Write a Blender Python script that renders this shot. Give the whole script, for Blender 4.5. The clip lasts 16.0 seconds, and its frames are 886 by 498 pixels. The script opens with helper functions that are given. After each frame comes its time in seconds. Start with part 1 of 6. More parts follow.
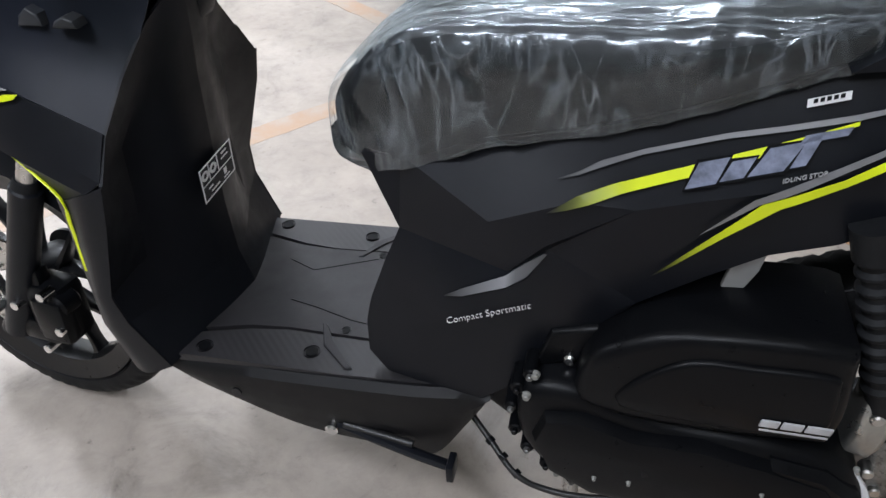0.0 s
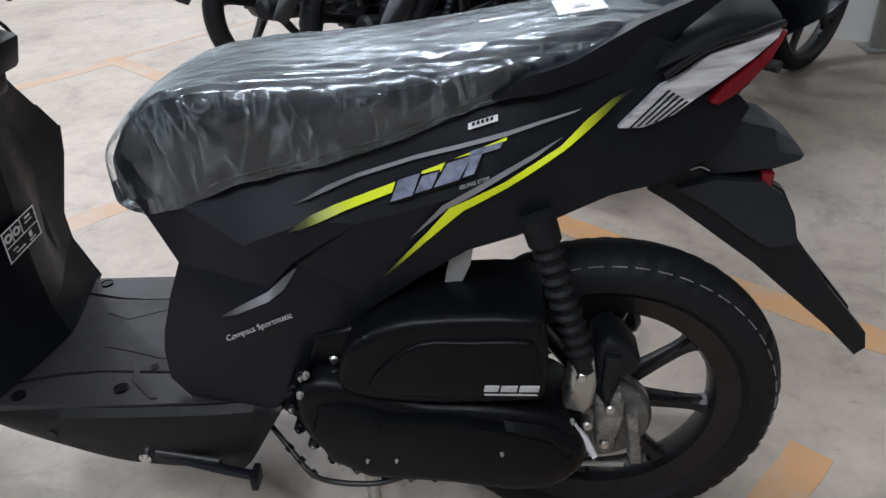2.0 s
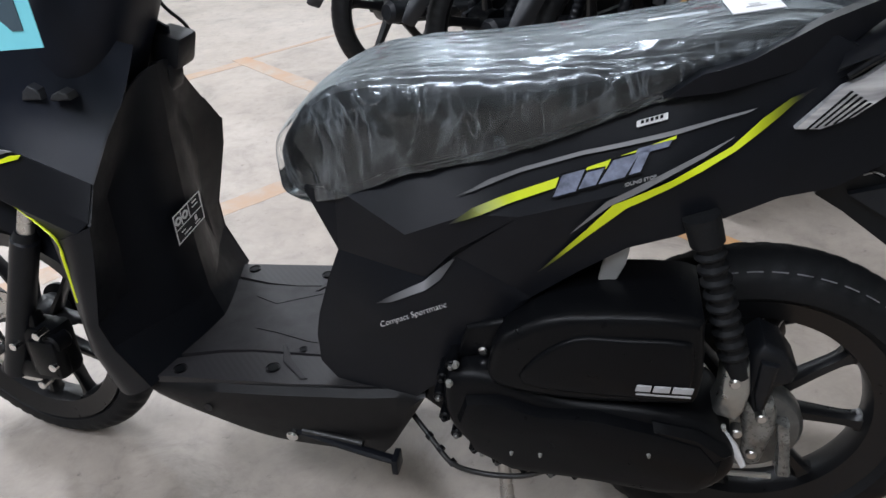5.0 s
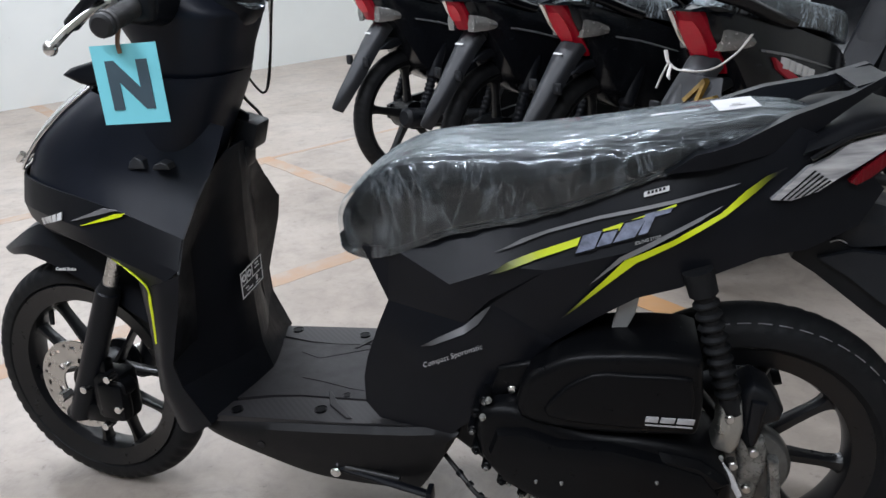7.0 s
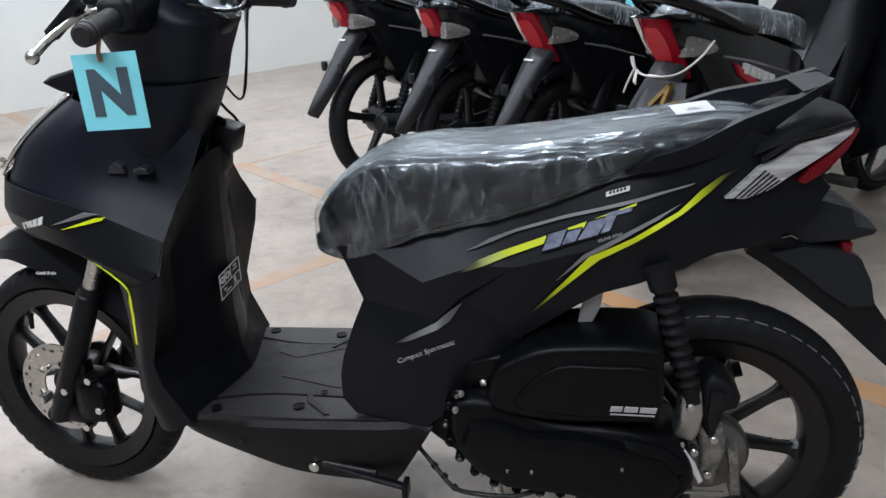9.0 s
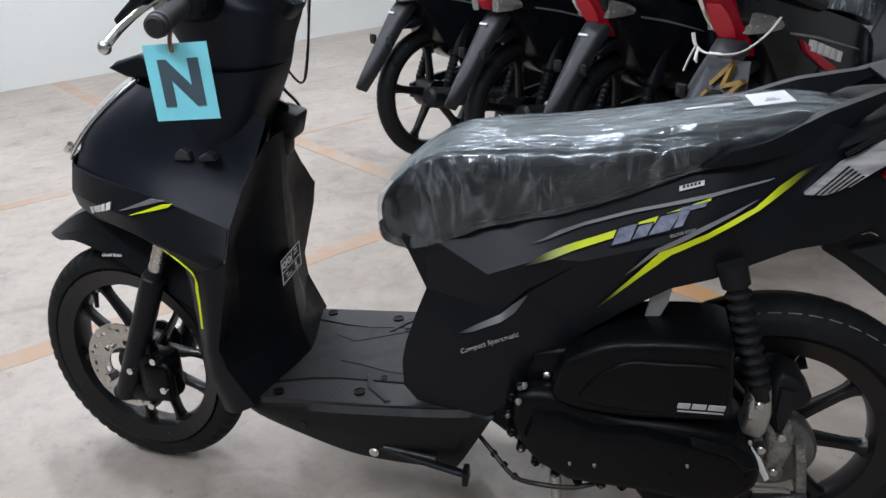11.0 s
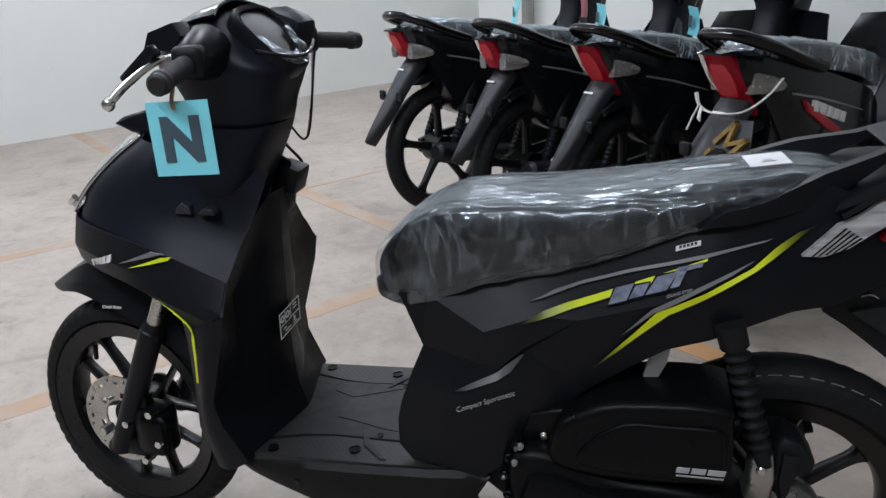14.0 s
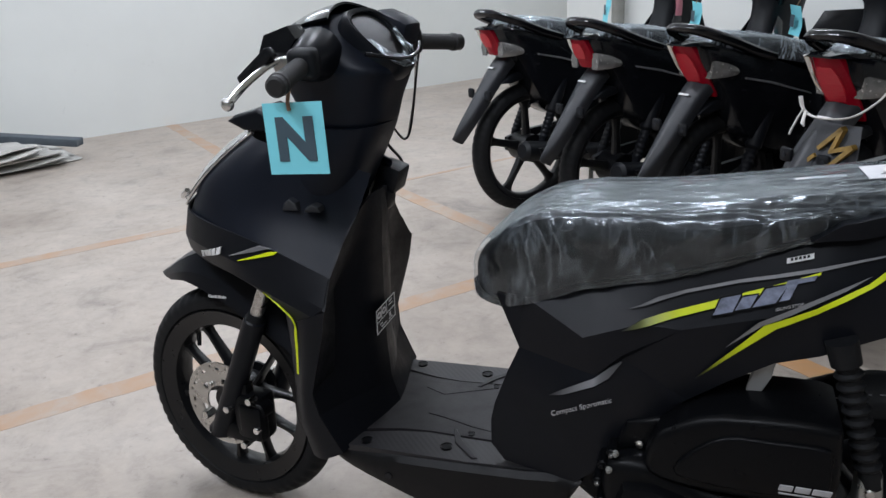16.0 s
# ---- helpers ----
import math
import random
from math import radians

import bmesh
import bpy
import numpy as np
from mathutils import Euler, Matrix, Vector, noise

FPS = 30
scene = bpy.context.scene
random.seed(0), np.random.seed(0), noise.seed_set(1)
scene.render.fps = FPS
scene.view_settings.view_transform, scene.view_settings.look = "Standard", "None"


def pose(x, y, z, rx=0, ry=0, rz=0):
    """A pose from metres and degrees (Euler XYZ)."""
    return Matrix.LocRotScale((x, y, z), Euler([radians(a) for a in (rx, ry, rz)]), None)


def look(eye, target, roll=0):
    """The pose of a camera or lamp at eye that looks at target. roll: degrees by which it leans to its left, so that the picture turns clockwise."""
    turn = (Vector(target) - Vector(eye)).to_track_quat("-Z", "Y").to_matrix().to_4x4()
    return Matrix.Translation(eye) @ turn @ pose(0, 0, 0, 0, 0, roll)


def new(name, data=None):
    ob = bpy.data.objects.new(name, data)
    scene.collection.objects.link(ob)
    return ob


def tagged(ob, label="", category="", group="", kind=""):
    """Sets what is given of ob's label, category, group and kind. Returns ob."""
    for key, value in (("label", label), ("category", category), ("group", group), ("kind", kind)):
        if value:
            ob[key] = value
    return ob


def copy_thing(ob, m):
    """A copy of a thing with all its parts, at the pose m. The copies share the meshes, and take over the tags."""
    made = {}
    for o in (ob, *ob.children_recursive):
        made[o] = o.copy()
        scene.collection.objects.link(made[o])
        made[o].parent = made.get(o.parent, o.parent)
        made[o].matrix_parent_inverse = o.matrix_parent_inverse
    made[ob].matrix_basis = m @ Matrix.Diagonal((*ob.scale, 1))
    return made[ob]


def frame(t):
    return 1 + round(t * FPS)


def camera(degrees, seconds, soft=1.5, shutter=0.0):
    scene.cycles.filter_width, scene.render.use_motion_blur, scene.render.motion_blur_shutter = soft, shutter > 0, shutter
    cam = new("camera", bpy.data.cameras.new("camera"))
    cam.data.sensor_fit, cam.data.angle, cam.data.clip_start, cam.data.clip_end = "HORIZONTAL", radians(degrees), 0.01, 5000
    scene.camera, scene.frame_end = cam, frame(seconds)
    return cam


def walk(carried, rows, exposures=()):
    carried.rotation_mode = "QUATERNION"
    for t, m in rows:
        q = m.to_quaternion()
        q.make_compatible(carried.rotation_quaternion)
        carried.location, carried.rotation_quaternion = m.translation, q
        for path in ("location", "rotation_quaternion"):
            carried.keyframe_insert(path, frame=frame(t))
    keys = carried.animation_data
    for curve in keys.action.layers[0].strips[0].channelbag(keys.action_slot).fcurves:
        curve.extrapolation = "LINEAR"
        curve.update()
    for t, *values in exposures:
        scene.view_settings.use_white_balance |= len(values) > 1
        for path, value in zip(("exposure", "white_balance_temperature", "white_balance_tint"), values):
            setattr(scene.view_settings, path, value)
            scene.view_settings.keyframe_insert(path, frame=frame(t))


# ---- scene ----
from mathutils.geometry import delaunay_2d_cdt

cam = camera(59.9, 16.0)
PATH = [
    (0, (0.28, -0.824, 1.015), (-0.145, 0.73, -0.17), -3.1),
    (0.5, (0.358, -0.899, 1.028), (0.014, 0.714, -0.104), -2.5),
    (1, (0.408, -0.948, 1.037), (0.089, 0.703, -0.047), -3.1),
    (1.5, (0.436, -0.966, 1.036), (0.185, 0.72, -0.01), -3.2),
    (2, (0.481, -0.97, 1.041), (0.306, 0.731, 0.003), -3.5),
    (2.5, (0.501, -0.963, 1.042), (0.359, 0.732, -0.01), -3.9),
    (3, (0.482, -0.963, 1.042), (0.294, 0.722, -0.02), -4.3),
    (3.5, (0.455, -0.954, 1.042), (0.163, 0.712, -0.025), -5.0),
    (4, (0.43, -0.954, 1.039), (0.03, 0.691, -0.026), -5.5),
    (6.5, (0.384, -1.167, 1.051), (-0.034, 0.61, 0.232), -4.1),
    (7, (0.376, -1.214, 1.058), (-0.025, 0.593, 0.301), -3.2),
    (7.5, (0.379, -1.234, 1.07), (-0.012, 0.591, 0.35), -3.0),
    (8, (0.388, -1.256, 1.072), (0.015, 0.578, 0.366), -3.1),
    (8.5, (0.395, -1.261, 1.066), (0.052, 0.573, 0.344), -3.0),
    (11, (0.345, -1.243, 1.101), (-0.089, 0.528, 0.279), -3.6),
    (11.5, (0.331, -1.249, 1.121), (-0.249, 0.526, 0.405), -3.8),
    (12, (0.331, -1.258, 1.143), (-0.322, 0.521, 0.505), -4.1),
    (12.5, (0.336, -1.252, 1.127), (-0.311, 0.534, 0.501), -4.1),
    (13, (0.356, -1.24, 1.113), (-0.206, 0.563, 0.454), -3.6),
    (13.5, (0.372, -1.228, 1.106), (-0.098, 0.591, 0.419), -3.1),
    (14, (0.368, -1.233, 1.106), (-0.101, 0.582, 0.411), -3.2),
    (14.5, (0.355, -1.241, 1.109), (-0.164, 0.561, 0.412), -3.5),
    (15, (0.35, -1.246, 1.109), (-0.226, 0.54, 0.419), -3.8),
    (15.5, (0.338, -1.247, 1.117), (-0.285, 0.523, 0.424), -3.6),
    (16, (0.33, -1.251, 1.122), (-0.323, 0.507, 0.426), -3.4),
]
EXPOSURE = [(0, 0.28), (1, 0.30), (1.5, 0.12), (2.5, 0.10), (4, 0.17), (6.5, -0.06), (8, -0.05), (11, -0.12), (12, -0.06), (12.5, -0.14), (13, -0.26), (14.5, -0.41), (16, -0.38)]
walk(cam, [(t, look(eye, target, roll)) for t, eye, target, roll in PATH], EXPOSURE)

# ---- world and light ----
world = bpy.data.worlds.new("world")
scene.world = world
world.use_nodes = True
wn = world.node_tree
sky = wn.nodes.new("ShaderNodeTexSky")
sky.sky_type = "NISHITA"
sky.sun_disc = False
sky.sun_elevation, sky.sun_rotation = radians(50), radians(200)
wn.links.new(sky.outputs[0], wn.nodes["Background"].inputs[0])
wn.nodes["Background"].inputs[1].default_value = 0.1

CEIL = 3.1
# Assumed ceiling lamps, none in view; spots tuned for floor and wall brightness.
LAMPS = [(-2.2, 1.0), (-0.2, 3.1), (-3.0, 3.3), (-4.2, 0.4), (-1.2, 6.4), (-1.0, -1.5), (-0.7, 0.9), (0.35, -2.4)]
LAMP_TURN = -38.0


def area_lamp(name, m, power, w, h, colour):
    d = bpy.data.lights.new(name, "AREA")
    d.shape, d.size, d.size_y, d.energy, d.color = "RECTANGLE", w, h, power, colour
    ob = new(name, d)
    ob.matrix_world = m
    return ob


for lx, ly in LAMPS:
    area_lamp("tube_light", pose(lx, ly, CEIL - 0.13, 0, 0, LAMP_TURN), 48, 1.2, 0.10, (0.812, 0.868, 0.985))


# ---- materials ----
def make(name):
    m = bpy.data.materials.new(name)
    m.use_nodes = True
    t = m.node_tree
    return m, t, t.nodes["Principled BSDF"], t.links


def node(t, kind, **inputs):
    n = t.nodes.new(kind)
    for k, v in inputs.items():
        n.inputs[k.replace("_", " ")].default_value = v
    return n


def coords(t, scale=(1, 1, 1)):
    tc = t.nodes.new("ShaderNodeTexCoord")
    mp = t.nodes.new("ShaderNodeMapping")
    mp.inputs["Scale"].default_value = scale
    t.links.new(tc.outputs["Object"], mp.inputs[0])
    return mp.outputs[0]


def noise_tex(t, vec, scale, detail=4, rough=0.6, dist=0.0):
    n = node(t, "ShaderNodeTexNoise", Scale=scale, Detail=detail, Roughness=rough, Distortion=dist)
    t.links.new(vec, n.inputs["Vector"])
    return n.outputs["Fac"]


def ramp(t, fac, stops):
    r = t.nodes.new("ShaderNodeValToRGB")
    el = r.color_ramp.elements
    while len(el) < len(stops):
        el.new(0.5)
    for e, (p, c) in zip(el, stops):
        e.position = p
        e.color = (*c, 1) if len(c) == 3 else c
    t.links.new(fac, r.inputs[0])
    return r.outputs[0]


def grey(v):
    return (v, v, v)


def bump(t, height, strength, dist, bsdf, prev=None):
    b = node(t, "ShaderNodeBump", Strength=strength, Distance=dist)
    t.links.new(height, b.inputs["Height"])
    if prev:
        t.links.new(prev, b.inputs["Normal"])
    t.links.new(b.outputs[0], bsdf.inputs["Normal"])
    return b.outputs[0]


def surface(name, colour, rough, metal=0.0, grain=180.0, grain_amount=0.12, blotch=9.0, var=0.15, rough_var=0.08, coat=0.0, spec=0.5):
    """Plain stuff with fine grain in the relief and two scales of small variation."""
    m, t, b, ln = make(name)
    vec = coords(t)
    big = noise_tex(t, vec, blotch, 5, 0.6)
    lo = tuple(c * (1 - var) for c in colour)
    hi = tuple(min(1, c * (1 + var)) for c in colour)
    ln.new(ramp(t, big, [(0.3, lo), (0.7, hi)]), b.inputs["Base Color"])
    ln.new(ramp(t, noise_tex(t, vec, blotch * 3.7, 4), [(0.3, grey(max(0.02, rough - rough_var))), (0.7, grey(min(1, rough + rough_var)))]), b.inputs["Roughness"])
    b.inputs["Metallic"].default_value = metal
    b.inputs["Coat Weight"].default_value = coat
    b.inputs["Specular IOR Level"].default_value = spec
    if grain_amount:
        bump(t, noise_tex(t, vec, grain, 2), grain_amount, 0.002, b)
    return m


M = {}
M["matte_black"] = surface("matte_black_paint", (0.0068, 0.0077, 0.0104), 0.36, grain=900, grain_amount=0.05, spec=0.17, rough_var=0.03)
M["matte_grey"] = surface("matte_graphite_paint", (0.0068, 0.0076, 0.0100), 0.45, grain=900, grain_amount=0.04, spec=0.18, rough_var=0.025)
M["plastic"] = surface("black_moulded_plastic", (0.0056, 0.0066, 0.0088), 0.48, grain=700, grain_amount=0.15, spec=0.26)
M["gloss"] = surface("gloss_black_paint", (0.0060, 0.0067, 0.0088), 0.20, grain_amount=0, coat=0.05, spec=0.36)
M["cover_black"] = surface("blue_black_cover_plastic", (0.0066, 0.0088, 0.0150), 0.42, grain=800, grain_amount=0.08, spec=0.19, rough_var=0.03)
M["inner"] = surface("black_inner_plastic", (0.0064, 0.0074, 0.0100), 0.46, grain=700, grain_amount=0.15, spec=0.19)
M["skirt"] = surface("footboard_skirt_plastic", (0.0046, 0.0046, 0.0054), 0.46, grain=700, grain_amount=0.15, spec=0.27)
M["floorboard"] = surface("footboard_plastic", (0.016, 0.015, 0.0165), 0.50, grain=700, grain_amount=0.15, spec=0.33)
M["rubber"] = surface("tyre_rubber", (0.0088, 0.0094, 0.0106), 0.60, grain=260, grain_amount=0.2, spec=0.20)
M["grip"] = surface("grip_rubber", (0.012, 0.012, 0.013), 0.55, grain=400, grain_amount=0.25)
M["rim"] = surface("black_cast_rim", (0.0065, 0.0068, 0.0078), 0.34, grain=300, grain_amount=0.05, spec=0.36)
M["hub_grey"] = surface("hub_casting_under_film", (0.13, 0.13, 0.125), 0.36, 0.5, grain=60, grain_amount=0.4, var=0.45, blotch=24)
M["hub_film"] = surface("casting_in_crinkled_film", (0.20, 0.20, 0.19), 0.30, 0.45, grain=34, grain_amount=0.9, var=0.6, blotch=40)
M["steel"] = surface("brushed_steel", (0.55, 0.54, 0.52), 0.30, 1.0, grain=240, grain_amount=0.06)
M["chrome"] = surface("polished_alloy", (0.75, 0.75, 0.74), 0.16, 1.0, grain_amount=0.0, var=0.05)
M["alloy"] = surface("cast_alloy_in_film", (0.36, 0.36, 0.34), 0.34, 0.8, grain=90, grain_amount=0.45, var=0.3)
M["engine"] = surface("engine_black", (0.0034, 0.0037, 0.0045), 0.34, grain=260, grain_amount=0.06, spec=0.13)
M["yellow"] = surface("lime_yellow_decal", (0.70, 0.80, 0.010), 0.40, grain_amount=0.0, var=0.05)
M["silver_decal"] = surface("silver_decal", (0.22, 0.22, 0.23), 0.38, 0.3, grain_amount=0.0)
M["indicator"] = surface("indicator_glass_over_silver", (0.22, 0.215, 0.21), 0.22, 0.6, grain_amount=0.0, var=0.25, blotch=30, coat=0.8)
M["logo"] = surface("pale_blue_grey_decal", (0.17, 0.19, 0.26), 0.35, 0.2, grain_amount=0.0, blotch=60, var=0.5)
M["white_mark"] = surface("white_print", (0.75, 0.75, 0.75), 0.5, grain_amount=0.0, var=0.05)
M["grey_mark"] = surface("grey_print", (0.42, 0.42, 0.43), 0.5, grain_amount=0.0, var=0.05)
M["dim_print"] = surface("dim_grey_print", (0.17, 0.17, 0.18), 0.6, grain_amount=0.0, blotch=30, var=0.6)
M["vinyl"] = surface("seat_vinyl", (0.006, 0.0068, 0.008), 0.5, grain=700, grain_amount=0.10, spec=0.25)
M["paper"] = surface("white_paper", (0.74, 0.74, 0.76), 0.7, grain=60, grain_amount=0.1)
M["cyan"] = surface("cyan_card", (0.24, 0.76, 0.86), 0.65, grain=300, grain_amount=0.05, var=0.05)
M["slate"] = surface("slate_ink", (0.06, 0.095, 0.12), 0.6, grain_amount=0, var=0.1)
M["string"] = surface("brown_string", (0.35, 0.22, 0.15), 0.8)
M["cable"] = surface("cable_sheath", (0.012, 0.012, 0.012), 0.4, grain_amount=0)
M["cardboard"] = surface("grey_cardboard", (0.50, 0.49, 0.46), 0.8, grain=40, grain_amount=0.2, var=0.2)
M["slate_card"] = surface("slate_blue_board", (0.07, 0.085, 0.10), 0.7, grain=40, grain_amount=0.1)
M["flap_grey"] = surface("grey_mud_flap", (0.017, 0.019, 0.023), 0.5, grain=200, grain_amount=0.1)
M["guard_grey"] = surface("dark_guard_plastic", (0.014, 0.0165, 0.021), 0.50, grain=500, grain_amount=0.12, spec=0.3)
M["ochre"] = surface("ochre_print", (0.22, 0.13, 0.02), 0.6, grain_amount=0, blotch=40, var=0.3)
M["white_strap"] = surface("white_strap", (0.62, 0.60, 0.57), 0.75, grain=200, grain_amount=0.3)
M["rose"] = surface("rose_plastic", (0.55, 0.20, 0.24), 0.5)
M["red_decal"] = surface("red_decal", (0.45, 0.01, 0.03), 0.4, grain_amount=0)
M["post"] = surface("galvanised_post", (0.26, 0.26, 0.24), 0.5, 0.3, grain=90, grain_amount=0.2, var=0.2)
M["bracket_grey"] = surface("pale_painted_bracket", (0.46, 0.46, 0.45), 0.45, 0.2, grain=90, grain_amount=0.1)
M["tab_grey"] = surface("grey_clip_plastic", (0.022, 0.024, 0.028), 0.45)
M["bulk"] = surface("dark_bag", (0.02, 0.02, 0.02), 0.6)
M["lamp_body"] = surface("white_enamel", (0.75, 0.75, 0.73), 0.4, grain_amount=0)


def fading_strip(name, colour, stops):
    """A colour faded to black along its length, for decals and the painted swoosh sheen; stops are (x, amount)."""
    m, t, b, ln = make(name)
    sep = t.nodes.new("ShaderNodeSeparateXYZ")
    ln.new(coords(t), sep.inputs[0])
    ln.new(ramp(t, sep.outputs["X"], [(x, tuple(c * a + 0.005 * (1 - a) for c in colour)) for x, a in stops]), b.inputs["Base Color"])
    b.inputs["Roughness"].default_value = 0.40
    return m


M["yellow_upper"] = fading_strip("lime_yellow_fading_upper", (0.70, 0.80, 0.010), [(0.218, 0.0), (0.240, 0.10), (0.268, 0.55), (0.300, 1.0)])
M["silver_upper"] = fading_strip("silver_fading", (0.24, 0.24, 0.25), [(0.225, 0.03), (0.31, 0.8), (0.40, 1.0), (0.56, 0.8)])
# Sheen of the upturned body ledge, put into the colour.
M["swoosh_sheen"] = fading_strip("painted_swoosh_sheen", (0.24, 0.24, 0.25), [(0.100, 0.03), (0.150, 0.7), (0.172, 1.0), (0.182, 0.45), (0.215, 0.20)])
M["yellow_lower"] = fading_strip("lime_yellow_fading_lower", (0.70, 0.80, 0.010), [(0.326, 0.0), (0.340, 0.12), (0.362, 0.6), (0.388, 1.0), (0.552, 1.0), (0.585, 0.28), (0.608, 0.0)])


def lens(name, colour, rough=0.06, trans=1.0, ribs=0.25):
    m, t, b, ln = make(name)
    b.inputs["Base Color"].default_value = (*colour, 1)
    b.inputs["Roughness"].default_value = rough
    b.inputs["Transmission Weight"].default_value = trans
    b.inputs["IOR"].default_value = 1.45
    if ribs:
        w = node(t, "ShaderNodeTexWave", Scale=55.0, Distortion=0.3)
        ln.new(coords(t), w.inputs["Vector"])
        bump(t, w.outputs["Fac"], ribs, 0.002, b)
    return m


M["red_lens"] = lens("red_lens", (0.22, 0.002, 0.010), 0.10, 0.30)
M["clear_lens"] = lens("clear_lens", (0.97, 0.97, 0.97), 0.03, 1.0, 0.05)
M["bright_red_lens"] = lens("bright_red_lens", (0.30, 0.002, 0.014), 0.22, 0.0, 0.12)
M["dial_glass"] = lens("smoked_dial_glass", (0.10, 0.10, 0.11), 0.40, 1.0, 0.05)
# Brighter copy of the red glass, for its lit middle.
M["red_highlight"] = lens("painted_lit_red", (0.55, 0.018, 0.034), 0.25, 0.0, 0.25)
M["bright_red_lens"].node_tree.nodes["Principled BSDF"].inputs["Specular IOR Level"].default_value = 0.25
M["dark_lens"] = lens("dark_headlight_glass", (0.86, 0.87, 0.89), 0.06, 0.95, 0.0)


def film_material(name, milk_and_glints, roughness, bumpy=0.4, haze=0.012):
    """Thin polythene drawn over a seat: clear and glossy, long creases on top, upright folds on its sides; milky folds
    and crease glints are both white colour.
    """
    m, t, b, ln = make(name)
    out = t.nodes["Material Output"]
    t.nodes.remove(b)
    geo = t.nodes.new("ShaderNodeNewGeometry")
    sep = t.nodes.new("ShaderNodeSeparateXYZ")
    ln.new(geo.outputs["True Normal"], sep.inputs[0])
    upness = ramp(t, sep.outputs["Z"], [(0.35, grey(0)), (0.75, grey(1))])

    def blend(a, c):
        mx = t.nodes.new("ShaderNodeMixRGB")
        ln.new(upness, mx.inputs[0])
        ln.new(a, mx.inputs[1])
        ln.new(c, mx.inputs[2])
        return mx.outputs[0]

    slant = t.nodes.new("ShaderNodeMapping")
    slant.inputs["Rotation"].default_value = (0, radians(24), 0)
    slant.inputs["Scale"].default_value = (15, 4, 6.5)
    ln.new(coords(t), slant.inputs["Vector"])
    fold = blend(noise_tex(t, slant.outputs[0], 1.0, 3, 0.5, 0.9), noise_tex(t, coords(t, (2.0, 22, 22)), 1.4, 2, 0.4, 0.5))
    slant2 = t.nodes.new("ShaderNodeMapping")
    slant2.inputs["Rotation"].default_value = (0, radians(-18), 0)
    slant2.inputs["Scale"].default_value = (42, 12, 13)
    ln.new(coords(t), slant2.inputs["Vector"])
    fine = blend(noise_tex(t, slant2.outputs[0], 1.0, 4, 0.55, 0.8), noise_tex(t, coords(t, (3.5, 60, 60)), 1.3, 3, 0.5, 0.6))
    crease = ramp(t, fold, [(0.50, grey(0)), (0.535, grey(1)), (0.57, grey(0))])
    hair = ramp(t, fine, [(0.49, grey(0.0)), (0.53, grey(1)), (0.57, grey(0))])
    b1 = node(t, "ShaderNodeBump", Strength=bumpy, Distance=0.006)
    ln.new(fold, b1.inputs["Height"])
    b2 = node(t, "ShaderNodeBump", Strength=bumpy * 0.7, Distance=0.002)
    ln.new(fine, b2.inputs["Height"])
    ln.new(b1.outputs[0], b2.inputs["Normal"])
    b3 = node(t, "ShaderNodeBump", Strength=bumpy * 1.1, Distance=0.003)
    ln.new(crease, b3.inputs["Height"])
    ln.new(b2.outputs[0], b3.inputs["Normal"])
    # short straight crinkles, each flat between its folds
    bent = t.nodes.new("ShaderNodeMapping")
    bent.inputs["Rotation"].default_value = (0.3, 0.5, 0.2)
    bent.inputs["Scale"].default_value = (1.0, 1.6, 0.62)
    wob = t.nodes.new("ShaderNodeMixRGB")
    wob.blend_type = "ADD"
    wob.inputs[0].default_value = 0.035
    wn = t.nodes.new("ShaderNodeTexNoise")
    wn.inputs["Scale"].default_value = 7.0
    ln.new(coords(t), wn.inputs["Vector"])
    ln.new(coords(t), wob.inputs[1])
    ln.new(wn.outputs["Color"], wob.inputs[2])
    ln.new(wob.outputs[0], bent.inputs["Vector"])
    cells = t.nodes.new("ShaderNodeTexVoronoi")
    cells.inputs["Scale"].default_value = 30.0
    ln.new(bent.outputs[0], cells.inputs["Vector"])
    edges = t.nodes.new("ShaderNodeTexVoronoi")
    edges.feature = "DISTANCE_TO_EDGE"
    edges.inputs["Scale"].default_value = 30.0
    ln.new(bent.outputs[0], edges.inputs["Vector"])
    b4 = node(t, "ShaderNodeBump", Strength=bumpy * 0.55, Distance=0.010)
    ln.new(cells.outputs["Distance"], b4.inputs["Height"])
    ln.new(b3.outputs[0], b4.inputs["Normal"])
    b3 = b4
    gl = node(t, "ShaderNodeBsdfGlossy", Roughness=roughness)
    gl.inputs["Color"].default_value = (0.86, 0.94, 1.0, 1)
    ln.new(b3.outputs[0], gl.inputs["Normal"])
    df = t.nodes.new("ShaderNodeBsdfDiffuse")
    df.inputs["Color"].default_value = (0.68, 0.77, 0.84, 1)
    tr = t.nodes.new("ShaderNodeBsdfTransparent")
    tr.inputs["Color"].default_value = (0.94, 0.96, 0.97, 1)
    milk = t.nodes.new("ShaderNodeMixShader")
    lift = node(t, "ShaderNodeMath")
    lift.operation = "ADD"
    # White hairlines: whitened folds, with crease glints painted in as diffuse white.
    patch = ramp(t, noise_tex(t, coords(t), 16.0, 2, 0.5, 0.3), [(0.45, grey(0.0)), (0.62, grey(1.0))])
    lit = node(t, "ShaderNodeMath")
    lit.operation = "MULTIPLY"
    ln.new(ramp(t, hair, [(0.0, grey(0.0)), (1.0, grey(milk_and_glints))]), lit.inputs[0])
    ln.new(patch, lit.inputs[1])
    ln.new(lit.outputs[0], lift.inputs[0])
    ln.new(ramp(t, crease, [(0.0, grey(haze)), (1.0, grey(milk_and_glints * 0.7))]), lift.inputs[1])
